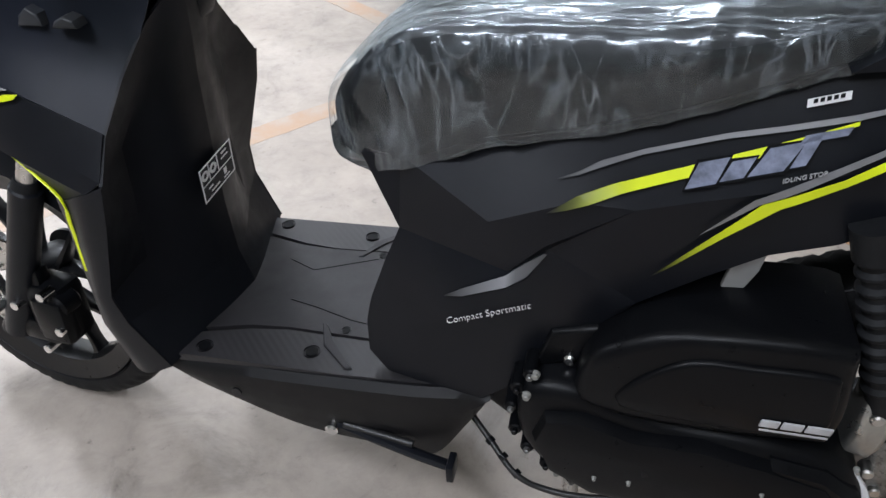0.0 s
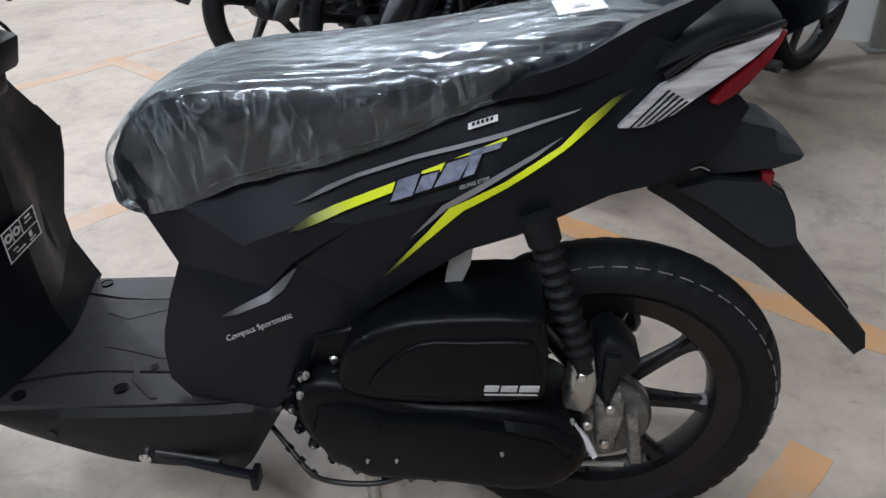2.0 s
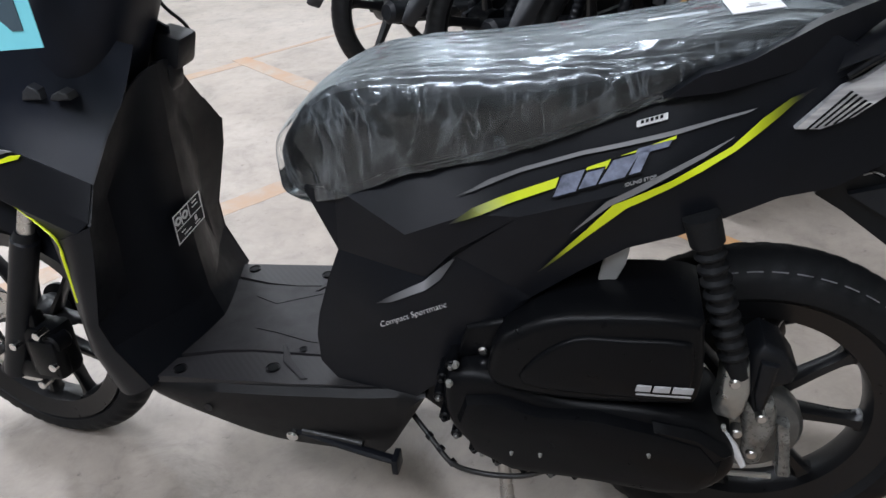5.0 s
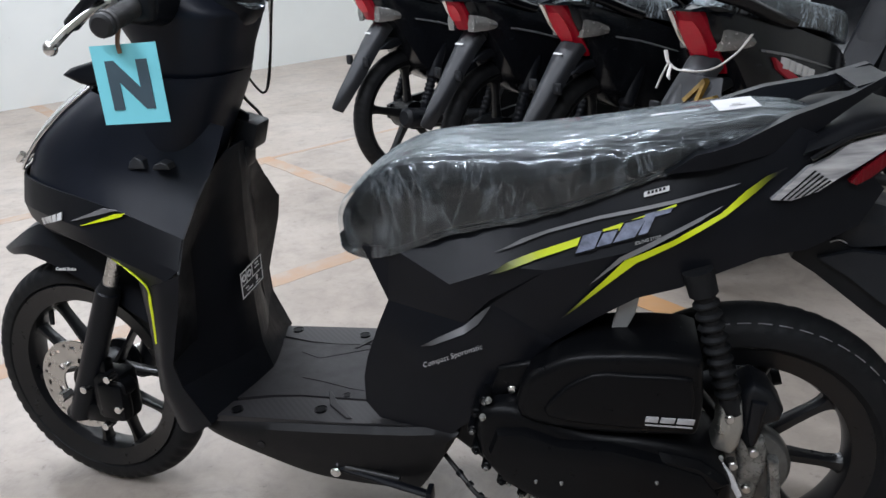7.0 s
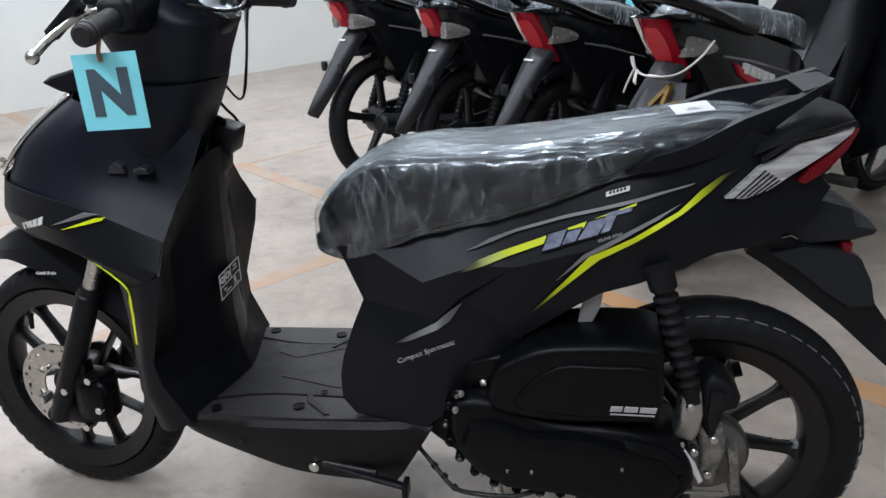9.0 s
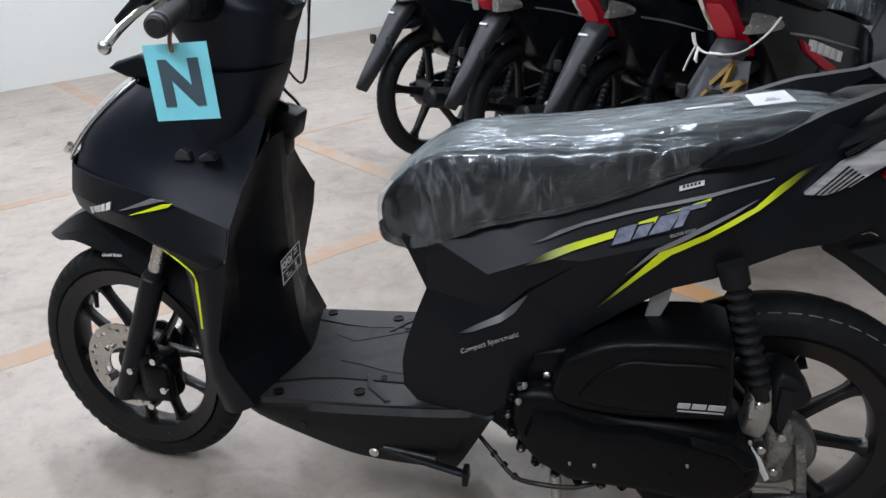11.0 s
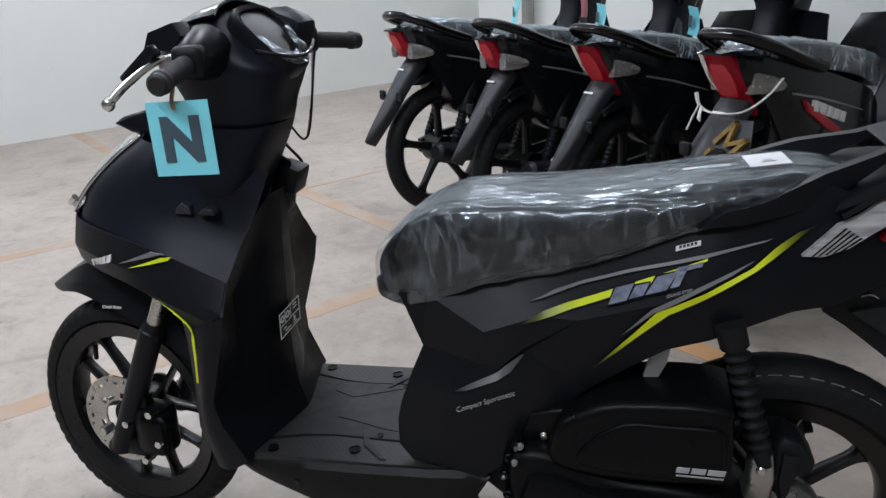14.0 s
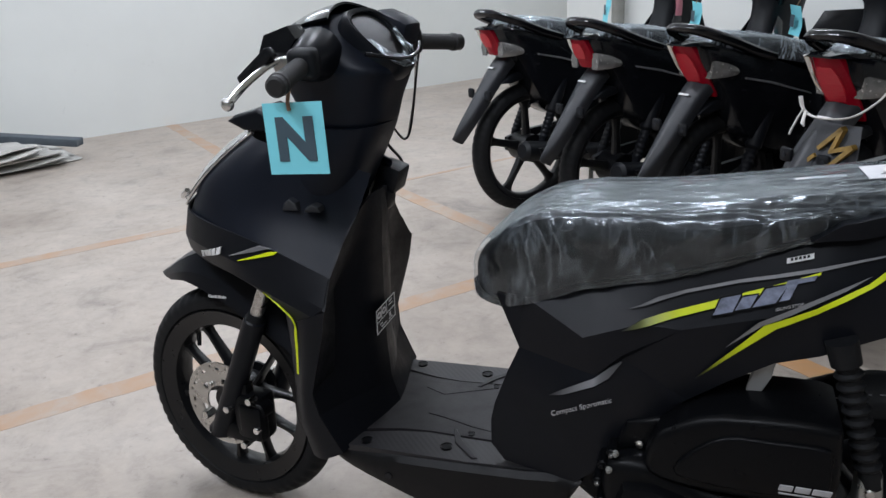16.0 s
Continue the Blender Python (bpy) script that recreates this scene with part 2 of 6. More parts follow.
    # Lit crinkle edges, painted as thin broken white lines.
    rare = ramp(t, noise_tex(t, coords(t), 11.0, 2, 0.5, 0.2), [(0.52, grey(0.0)), (0.66, grey(1.0))])
    vein = node(t, "ShaderNodeMath")
    vein.operation = "MULTIPLY"
    ln.new(ramp(t, edges.outputs["Distance"], [(0.0, grey(milk_and_glints * 0.8)), (0.03, grey(0.0))]), vein.inputs[0])
    ln.new(rare, vein.inputs[1])
    all_milk = node(t, "ShaderNodeMath")
    all_milk.operation = "ADD"
    all_milk.use_clamp = True
    ln.new(lift.outputs[0], all_milk.inputs[0])
    ln.new(vein.outputs[0], all_milk.inputs[1])
    ln.new(all_milk.outputs[0], milk.inputs[0])
    ln.new(tr.outputs[0], milk.inputs[1])
    ln.new(df.outputs[0], milk.inputs[2])
    mix = t.nodes.new("ShaderNodeMixShader")
    lw = node(t, "ShaderNodeLayerWeight", Blend=0.34)
    ln.new(b3.outputs[0], lw.inputs["Normal"])
    mr = node(t, "ShaderNodeMapRange")
    mr.inputs["To Min"].default_value, mr.inputs["To Max"].default_value = 0.034, 0.97
    ln.new(lw.outputs["Fresnel"], mr.inputs["Value"])
    ln.new(mr.outputs[0], mix.inputs[0])
    ln.new(milk.outputs[0], mix.inputs[1])
    ln.new(gl.outputs[0], mix.inputs[2])
    ln.new(mix.outputs[0], out.inputs[0])
    return m


M["film"] = film_material("clear_polythene", 0.14, 0.19, 0.42)
M["dial_film"] = film_material("crinkled_dial_film", 0.03, 0.28, 1.0)
# Motorcycle wraps: their pale sheen is put into the film's white.
M["bike_film"] = film_material("pale_sheen_polythene", 0.65, 0.20, 0.4, 0.10)


def painted_streak_silver():
    """Silver reflector seen through ribbed clear glass; its bright and dark reflections are painted streaks along the
    lamp.
    """
    m, t, b, ln = make("painted_streak_silver")
    vec = coords(t)
    turn = t.nodes.new("ShaderNodeMapping")
    turn.inputs["Rotation"].default_value = (0, radians(32), 0)
    turn.inputs["Scale"].default_value = (6, 20, 70)
    ln.new(vec, turn.inputs["Vector"])
    n = noise_tex(t, turn.outputs[0], 1.0, 3, 0.55, 0.4)
    ln.new(ramp(t, n, [(0.34, (0.28, 0.28, 0.30)), (0.52, (0.62, 0.62, 0.64)), (0.66, (0.90, 0.90, 0.92))]), b.inputs["Base Color"])
    b.inputs["Metallic"].default_value = 0.45
    b.inputs["Roughness"].default_value = 0.22
    b.inputs["Coat Weight"].default_value = 0.8
    b.inputs["Coat Roughness"].default_value = 0.05
    bump(t, n, 0.35, 0.004, b)
    return m


M["lamp_silver"] = painted_streak_silver()


def concrete():
    m, t, b, ln = make("pale_concrete")
    vec = coords(t)
    big = noise_tex(t, vec, 0.8, 6, 0.62, 0.4)
    base = ramp(t, big, [(0.28, (0.298, 0.253, 0.212)), (0.5, (0.392, 0.340, 0.292)), (0.72, (0.458, 0.408, 0.360))])
    st = noise_tex(t, vec, 4.2, 6, 0.72, 0.8)
    stain = ramp(t, st, [(0.30, grey(0.62)), (0.44, grey(0.92)), (0.62, grey(1.04))])
    sp = noise_tex(t, vec, 26, 4, 0.7)
    speck = ramp(t, sp, [(0.27, grey(0.50)), (0.37, grey(0.96)), (0.6, grey(1.03))])
    mx = t.nodes.new("ShaderNodeMixRGB")
    mx.blend_type = "MULTIPLY"
    mx.inputs[0].default_value = 1
    ln.new(base, mx.inputs[1])
    ln.new(stain, mx.inputs[2])
    mx2 = t.nodes.new("ShaderNodeMixRGB")
    mx2.blend_type = "MULTIPLY"
    mx2.inputs[0].default_value = 0.8
    ln.new(mx.outputs[0], mx2.inputs[1])
    ln.new(speck, mx2.inputs[2])
    mx3 = t.nodes.new("ShaderNodeMixRGB")
    mx3.blend_type = "MULTIPLY"
    mx3.inputs[0].default_value = 1
    ln.new(mx2.outputs[0], mx3.inputs[1])
    ln.new(ramp(t, noise_tex(t, vec, 11, 6, 0.75, 0.5), [(0.3, grey(0.84)), (0.5, grey(1.0)), (0.7, grey(1.06))]), mx3.inputs[2])
    ln.new(mx3.outputs[0], b.inputs["Base Color"])
    ln.new(ramp(t, st, [(0.3, grey(0.42)), (0.7, grey(0.68))]), b.inputs["Roughness"])
    p = bump(t, sp, 0.12, 0.004, b)
    bump(t, st, 0.10, 0.01, b, p)
    return m


M["concrete"] = concrete()


def line_paint(name, worn, mid, full):
    m, t, b, ln = make(name)
    vec = coords(t)
    w = noise_tex(t, vec, 5.0, 7, 0.72, 0.3)
    ln.new(ramp(t, w, [(0.32, worn), (0.50, mid), (0.72, full)]), b.inputs["Base Color"])
    b.inputs["Roughness"].default_value = 0.6
    bump(t, noise_tex(t, vec, 40, 4), 0.1, 0.003, b)
    return m


M["line"] = line_paint("worn_orange_line", (0.39, 0.34, 0.29), (0.40, 0.287, 0.205), (0.42, 0.25, 0.140))
M["fresh_line"] = line_paint("orange_line", (0.43, 0.325, 0.235), (0.49, 0.280, 0.140), (0.53, 0.275, 0.100))


def wall_paint():
    m, t, b, ln = make("white_wall_paint")
    vec = coords(t)
    a = noise_tex(t, vec, 0.6, 5, 0.6)
    c = noise_tex(t, vec, 7.0, 5, 0.7)
    base = ramp(t, a, [(0.3, (0.695, 0.71, 0.688)), (0.7, (0.775, 0.79, 0.762))])
    mark = ramp(t, c, [(0.24, grey(0.86)), (0.33, grey(1.0))])
    mx = t.nodes.new("ShaderNodeMixRGB")
    mx.blend_type = "MULTIPLY"
    mx.inputs[0].default_value = 1
    ln.new(base, mx.inputs[1])
    ln.new(mark, mx.inputs[2])
    ln.new(mx.outputs[0], b.inputs["Base Color"])
    b.inputs["Roughness"].default_value = 0.65
    bump(t, noise_tex(t, vec, 120, 4), 0.1, 0.003, b)
    return m


M["wall"] = wall_paint()


def glow(name, colour, power):
    m, t, b, ln = make(name)
    b.inputs["Emission Color"].default_value = (*colour, 1)
    b.inputs["Emission Strength"].default_value = power
    return m


M["tube"] = glow("lit_tube", (1.0, 0.97, 0.92), 6.0)


def tread_plate():
    """Footboard plastic with a fine raised rib pattern."""
    m, t, b, ln = make("ribbed_footboard")
    vec = coords(t)
    b.inputs["Base Color"].default_value = (0.0145, 0.0135, 0.0150, 1)
    b.inputs["Roughness"].default_value = 0.48
    w = node(t, "ShaderNodeTexWave", Scale=48.0, Distortion=0.0)
    w.bands_direction = "DIAGONAL"
    ln.new(vec, w.inputs["Vector"])
    bump(t, w.outputs["Fac"], 0.10, 0.0012, b)
    return m


M["ribbed"] = tread_plate()


# ---- shape helpers ----
def finish(mesh, angle=38.0):
    mesh.shade_smooth()
    mesh.set_sharp_from_angle(angle=radians(angle))


def part(name, bm, material, parent=None, label="", angle=38.0, kind=""):
    """Links a bmesh as one mesh object, under a thing or a part."""
    mesh = bpy.data.meshes.new(name)
    bmesh.ops.recalc_face_normals(bm, faces=bm.faces)
    bm.to_mesh(mesh)
    bm.free()
    mesh.materials.append(M[material])
    finish(mesh, angle)
    ob = new(name, mesh)
    if parent is not None:
        ob.parent = parent
    return tagged(ob, label, kind=kind)


def thing(name, label, category, m=None, group=""):
    ob = new(name)
    ob.empty_display_size = 0.1
    if m is not None:
        ob.matrix_world = m
    return tagged(ob, label, category, group)


def mesh_from(verts, faces):
    bm = bmesh.new()
    vs = [bm.verts.new(v) for v in verts]
    for f in faces:
        if len(set(f)) > 2:
            try:
                bm.faces.new([vs[i] for i in f])
            except ValueError:
                pass
    return bm


def join(*bms):
    out = bms[0]
    for b in bms[1:]:
        tmp = bpy.data.meshes.new("tmp")
        b.to_mesh(tmp)
        b.free()
        out.from_mesh(tmp)
        bpy.data.meshes.remove(tmp)
    return out


def moved(bm, m):
    bmesh.ops.transform(bm, matrix=m, verts=bm.verts)
    return bm


def both(bm):
    """The mesh and its mirror image across the middle plane."""
    tmp = bpy.data.meshes.new("tmp")
    bm.to_mesh(tmp)
    other = bmesh.new()
    other.from_mesh(tmp)
    bpy.data.meshes.remove(tmp)
    bmesh.ops.scale(other, vec=(1, -1, 1), verts=other.verts)
    out = join(bm, other)
    bmesh.ops.remove_doubles(out, verts=out.verts, dist=2e-4)
    return out


def pair(name, bm, material, parent=None, label="", angle=38.0):
    """A part and its mirror image, as two objects; returns the left one."""
    tmp = bpy.data.meshes.new("tmp")
    bm.to_mesh(tmp)
    other = bmesh.new()
    other.from_mesh(tmp)
    bpy.data.meshes.remove(tmp)
    bmesh.ops.scale(other, vec=(1, -1, 1), verts=other.verts)
    left = part(name, bm, material, parent, label, angle)
    part(name, other, material, parent, label, angle)
    return left


def curve_points(pts, n, closed=False):
    """A smooth (Catmull-Rom) line through the points, n steps to each span."""
    P = [np.array(p, float) for p in pts]
    k = len(P)
    out = []
    for i in range(k if closed else k - 1):
        if closed:
            a, b, c, d = P[(i - 1) % k], P[i], P[(i + 1) % k], P[(i + 2) % k]
        else:
            a, b, c, d = P[max(i - 1, 0)], P[i], P[i + 1], P[min(i + 2, k - 1)]
        for j in range(n):
            t = j / n
            out.append(0.5 * (2 * b + (c - a) * t + (2 * a - 5 * b + 4 * c - d) * t * t + (3 * b - a - 3 * c + d) * t ** 3))
    if not closed:
        out.append(P[-1])
    return out


def box(cx, cy, cz, sx, sy, sz, bevel=0.004, m=None, seg=2):
    bm = bmesh.new()
    bmesh.ops.create_cube(bm, size=1)
    bmesh.ops.scale(bm, vec=(sx, sy, sz), verts=bm.verts)
    if bevel:
        bmesh.ops.bevel(bm, geom=bm.edges[:], offset=bevel, segments=seg, affect="EDGES", profile=0.5)
    bmesh.ops.translate(bm, vec=(cx, cy, cz), verts=bm.verts)
    return moved(bm, m) if m is not None else bm


def frame_to(p0, p1):
    p0, p1 = Vector(p0), Vector(p1)
    return Matrix.Translation(p0) @ (p1 - p0).to_track_quat("Z", "Y").to_matrix().to_4x4()


def spin(profile, m, seg=32, wave=None):
    """Turns a profile of (radius, height) about the z axis of the pose m."""
    verts, faces, k = [], [], len(profile)
    for i in range(seg):
        a = 2 * math.pi * i / seg
        for j, (r, h) in enumerate(profile):
            rr = r + (wave(i, j) if wave else 0)
            verts.append(m @ Vector((rr * math.cos(a), rr * math.sin(a), h)))
    for i in range(seg):
        n = (i + 1) % seg
        for j in range(k - 1):
            faces.append((i * k + j, n * k + j, n * k + j + 1, i * k + j + 1))
    bm = mesh_from(verts, faces)
    bmesh.ops.remove_doubles(bm, verts=bm.verts, dist=1e-6)
    return bm


def rod(p0, p1, r0, r1=None, seg=20, bevel=0.0):
    r1 = r0 if r1 is None else r1
    L = (Vector(p1) - Vector(p0)).length
    b = min(bevel, L / 3, r0 * 0.9)
    prof = [(0, 0), (r0 - b, 0), (r0, b), (r1, L - b), (r1 - b, L), (0, L)] if b else [(0, 0), (r0, 0), (r1, L), (0, L)]
    return spin(prof, frame_to(p0, p1), seg)


def hose(pts, r, seg=10, n=8, flat=1.0):
    """A round tube along a smooth line."""
    line = curve_points(pts, n)
    verts, faces = [], []
    up = Vector((0.13, 0.31, 0.94))
    for i, p in enumerate(line):
        d = Vector(line[min(i + 1, len(line) - 1)] - line[max(i - 1, 0)]).normalized()
        s = d.cross(up).normalized()
        u = s.cross(d)
        for j in range(seg):
            a = 2 * math.pi * j / seg
            verts.append(Vector(p) + s * (r * math.cos(a)) + u * (r * flat * math.sin(a)))
    for i in range(len(line) - 1):
        for j in range(seg):
            k = (j + 1) % seg
            faces.append((i * seg + j, i * seg + k, (i + 1) * seg + k, (i + 1) * seg + j))
    faces.append(tuple(range(seg)))
    faces.append(tuple(range(len(verts) - seg, len(verts))))
    return mesh_from(verts, faces)


def sheet(rows, nu, nv, thick=0.0, lift=0.0):
    """A smooth surface through rows of points (u along a row, v from row to row), given thickness inward."""
    fine = [curve_points(r, nu) for r in rows]
    cols = len(fine[0])
    grid = [curve_points([fine[i][j] for i in range(len(rows))], nv) for j in range(cols)]
    G = np.array(grid).transpose(1, 0, 2)
    R, C = G.shape[:2]
    du = np.gradient(G, axis=1)
    dv = np.gradient(G, axis=0)
    N = np.cross(du, dv)
    N /= np.linalg.norm(N, axis=2, keepdims=True) + 1e-12
    G = G + N * lift
    faces = [(i * C + j, i * C + j + 1, (i + 1) * C + j + 1, (i + 1) * C + j) for i in range(R - 1) for j in range(C - 1)]
    verts = G.reshape(-1, 3)
    if thick:
        n = R * C
        verts = np.concatenate([verts, (G - N * thick).reshape(-1, 3)])
        faces += [tuple(n + a for a in reversed(f)) for f in faces]
        rim = [j for j in range(C)] + [i * C + C - 1 for i in range(1, R)] + [(R - 1) * C + j for j in range(C - 2, -1, -1)] + [i * C for i in range(R - 2, 0, -1)]
        faces += [(a, rim[(k + 1) % len(rim)], n + rim[(k + 1) % len(rim)], n + a) for k, a in enumerate(rim)]
    return mesh_from([tuple(v) for v in verts], faces)


def loops(rings, cap=True, n=1):
    """A skin over closed rings of equal count, smoothed from ring to ring."""
    k = len(rings[0])
    if n > 1:
        tracks = [curve_points([r[j] for r in rings], n) for j in range(k)]
        rings = [[t[i] for t in tracks] for i in range(len(tracks[0]))]
    verts = [tuple(p) for r in rings for p in r]
    faces = [(i * k + j, i * k + (j + 1) % k, (i + 1) * k + (j + 1) % k, (i + 1) * k + j) for i in range(len(rings) - 1) for j in range(k)]
    if cap:
        faces += [tuple(range(k)), tuple(range(len(verts) - k, len(verts)))]
    return mesh_from(verts, faces)


def ring_xy(z, x0, x1, hw, p=2.6, k=40, lean=0.0):
    """A rounded ring at height z, from x0 to x1 and hw to either side."""
    out = []
    for i in range(k):
        a = 2 * math.pi * i / k
        c, s = math.cos(a), math.sin(a)
        out.append(((x0 + x1) / 2 + (x1 - x0) / 2 * math.copysign(abs(c) ** (2 / p), c), hw * math.copysign(abs(s) ** (2 / p), s), z + lean * c))
    return out


def slab(outline, y0, y1, bevel=0.008, steps=3, smooth=0, hollow=False):
    """A plate cut to an outline in (x, z), from y0 to y1, with a rounded edge on the y1 side."""
    pts = [np.array(p, float) for p in outline]
    area = sum(pts[i][0] * pts[(i + 1) % len(pts)][1] - pts[(i + 1) % len(pts)][0] * pts[i][1] for i in range(len(pts)))
    if area < 0:
        pts.reverse()
    if smooth:
        pts = curve_points(pts, smooth, closed=True)
    k = len(pts)
    nrm = []
    for i in range(k):
        e = pts[(i + 1) % k] - pts[i - 1]
        e = e / (np.linalg.norm(e) + 1e-9)
        nrm.append(np.array([-e[1], e[0]]))
    sgn = 1 if y1 > y0 else -1
    rings = [[(p[0], y0, p[1]) for p in pts]]
    for s in range(steps + 1):
        a = math.pi / 2 * s / steps
        ins, dy = bevel * (1 - math.cos(a)), bevel * (1 - math.sin(a))
        rings.append([(p[0] + n[0] * ins, y1 - sgn * dy, p[1] + n[1] * ins) for p, n in zip(pts, nrm)])
    return loops(rings)


def panel(outline, yf, thick=0.004, step=0.02, lift=0.0, dome=0.0, smooth=0):
    """A skin cut to an outline in (x, z) that follows the surface y = yf(x, z), lifted off it and given thickness."""
    pts = [np.array(p, float) for p in outline]
    if smooth:
        pts = curve_points(pts, smooth, closed=True)
    bm = bmesh.new()
    bm.faces.new([bm.verts.new((p[0], 0, p[1])) for p in pts])
    xs, zs = [p[0] for p in pts], [p[1] for p in pts]
    for lo, hi, axis in ((min(xs), max(xs), 0), (min(zs), max(zs), 2)):
        for i in range(1, int((hi - lo) / step) + 1):
            co, no = [0, 0, 0], [0, 0, 0]
            co[axis], no[axis] = lo + i * step, 1
            bmesh.ops.bisect_plane(bm, geom=bm.verts[:] + bm.edges[:] + bm.faces[:], plane_co=co, plane_no=no, dist=1e-5)
    bmesh.ops.triangulate(bm, faces=[f for f in bm.faces if len(f.verts) > 4])
    for v in bm.verts:
        v.co.y = yf(v.co.x, v.co.z) - lift
    if thick:
        ext = bmesh.ops.extrude_face_region(bm, geom=bm.faces[:])
        for v in ext["geom"]:
            if isinstance(v, bmesh.types.BMVert):
                v.co.y += thick
    return bm


def writing(text, size, m, material, parent, name="lettering", depth=0.0006, shear=0.0, label="", bold=0.0):
    c = bpy.data.curves.new("text", "FONT")
    c.body, c.size, c.extrude, c.shear, c.align_x, c.align_y = text, size, depth, shear, "CENTER", "CENTER"
    c.resolution_u, c.offset = 3, bold
    tmp = new("tmp_text", c)
    bpy.context.view_layer.update()
    mesh = bpy.data.meshes.new_from_object(tmp.evaluated_get(bpy.context.evaluated_depsgraph_get()))
    bpy.data.objects.remove(tmp)
    mesh.transform(m)
    mesh.materials.append(M[material])
    ob = new(name, mesh)
    if parent is not None:
        ob.parent = parent
    return tagged(ob, label)


# ---- the place ----
def wall_piece(name, a, b, h=CEIL, t=0.2, z0=0.0, side=1):
    """A wall from a to b on the floor plan; its thickness lies to the far side of the line."""
    a, b = Vector((*a, 0)), Vector((*b, 0))
    d = (b - a).normalized()
    n = Vector((-d.y, d.x, 0)) * t * side
    c = [a, b, b + n, a + n]
    verts = [(p.x, p.y, z) for z in (z0, h) for p in c]
    bm = mesh_from(verts, [(0, 1, 2, 3), (4, 5, 6, 7), (0, 1, 5, 4), (1, 2, 6, 5), (2, 3, 7, 6), (3, 0, 4, 7)])
    return tagged(part(name, bm, "wall"), "plain white painted wall", "wall", kind="structure")


floor = tagged(part("floor", box(0, 3, -0.1, 26, 26, 0.2, 0), "concrete"), "pale stained concrete car park floor", "floor", kind="structure")
ceiling = tagged(part("ceiling", box(0, 3, CEIL + 0.1, 26, 26, 0.2, 0), "wall"), "plain white concrete ceiling", "ceiling", kind="structure")
wall_piece("wall_west", (-9.2, -2.88), (-0.3, 8.56))
wall_piece("wall_north", (-0.3, 8.56), (3.4, 5.56))
wall_piece("wall_north_2", (-0.774, 4.64), (4.6, 0.283))
wall_piece("wall_return", (-0.774, 4.64), (2.0, 8.06), side=-1)
wall_piece("wall_east", (4.6, 0.283), (4.6, -7.0))
wall_piece("wall_south", (4.6, -7.0), (-9.2, -7.0))
wall_piece("wall_south_west", (-9.2, -7.0), (-9.2, -2.88))

def floor_line(a, b, w=0.085, z=0.0007, paint="line"):
    a, b = Vector((*a, 0)), Vector((*b, 0))
    d = (b - a).normalized()
    n = Vector((-d.y, d.x, 0))
    k = max(2, int((b - a).length / 0.05))
    rng = random.Random(int(1000 * (a.x + 7 * b.y)))
    verts, faces = [], []
    for i in range(k + 1):
        p = a.lerp(b, i / k)
        e1, e2 = (rng.uniform(-0.004, 0.004) for _ in range(2))
        l, r = p + n * (w / 2 + e1), p - n * (w / 2 + e2)
        verts += [(l.x, l.y, z), (r.x, r.y, z), (l.x, l.y, -0.01), (r.x, r.y, -0.01)]
        if i:
            j = 4 * i
            faces += [(j - 4, j, j + 1, j - 3), (j - 4, j - 2, j + 2, j), (j - 3, j + 1, j + 3, j - 1)]
    ob = part("floor_marking", mesh_from(verts, faces), paint)
    return tagged(ob, "worn orange painted parking line on concrete", "floor marking", kind="structure")


floor_line((-2.15, -0.75), (-0.27, 1.51), 0.09)
floor_line((-1.41, 2.50), (0.30, 1.12), 0.085, 0.0013)
floor_line((0.30, 1.12), (1.75, -0.05), 0.085, 0.0013, "fresh_line")
floor_line((-2.95, 0.57), (-1.36, 2.44), 0.08, 0.0010)
floor_line((-3.95, 3.96), (-2.65, 2.91), 0.09)
floor_line((1.008, 0.045), (0.30, -0.80), 0.075, 0.0010, "fresh_line")
floor_line((-1.37, 2.49), (-0.60, 3.44), 0.03, 0.0010)

for px, py in ((2.01, 2.30), (-0.348, 4.20)):
    post = thing("steel_post", "slim grey galvanised steel post on a base plate by the wall", "post", group="posts along the wall")
    part("pipe", rod((px, py, 0.01), (px, py, CEIL), 0.043, seg=24), "post", post)
    part("base_plate", box(px, py, 0.006, 0.14, 0.14, 0.010, 0.002), "post", post)

# Unseen fixtures added at the assumed lamp spots.
for lx, ly in LAMPS:
    fx = thing("ceiling_light", "assumed white batten ceiling light with a lit tube, out of view", "ceiling light", pose(lx, ly, 0, 0, 0, LAMP_TURN), "ceiling lights")
    part("batten", box(0, 0, CEIL - 0.03, 1.25, 0.09, 0.06, 0.006), "lamp_body", fx)
    part("tube", rod((-0.58, 0, CEIL - 0.085), (0.58, 0, CEIL - 0.085), 0.014), "tube", fx)

# ---- scooter ----
scooter = thing("scooter", "matte black scooter with lime yellow stripes and plastic-wrapped seat", "scooter")
STEER = Matrix.Translation((-0.620, 0, 0.25)) @ Matrix.Rotation(radians(-8.0), 4, Vector((0.446, 0, 0.895))) @ Matrix.Translation((0.620, 0, -0.25))
AXLE_F = Vector((-0.634, 0.0, 0.252))
AXLE_R = Vector((0.611, -0.077, 0.243))


def turned(bm):
    return moved(bm, STEER)


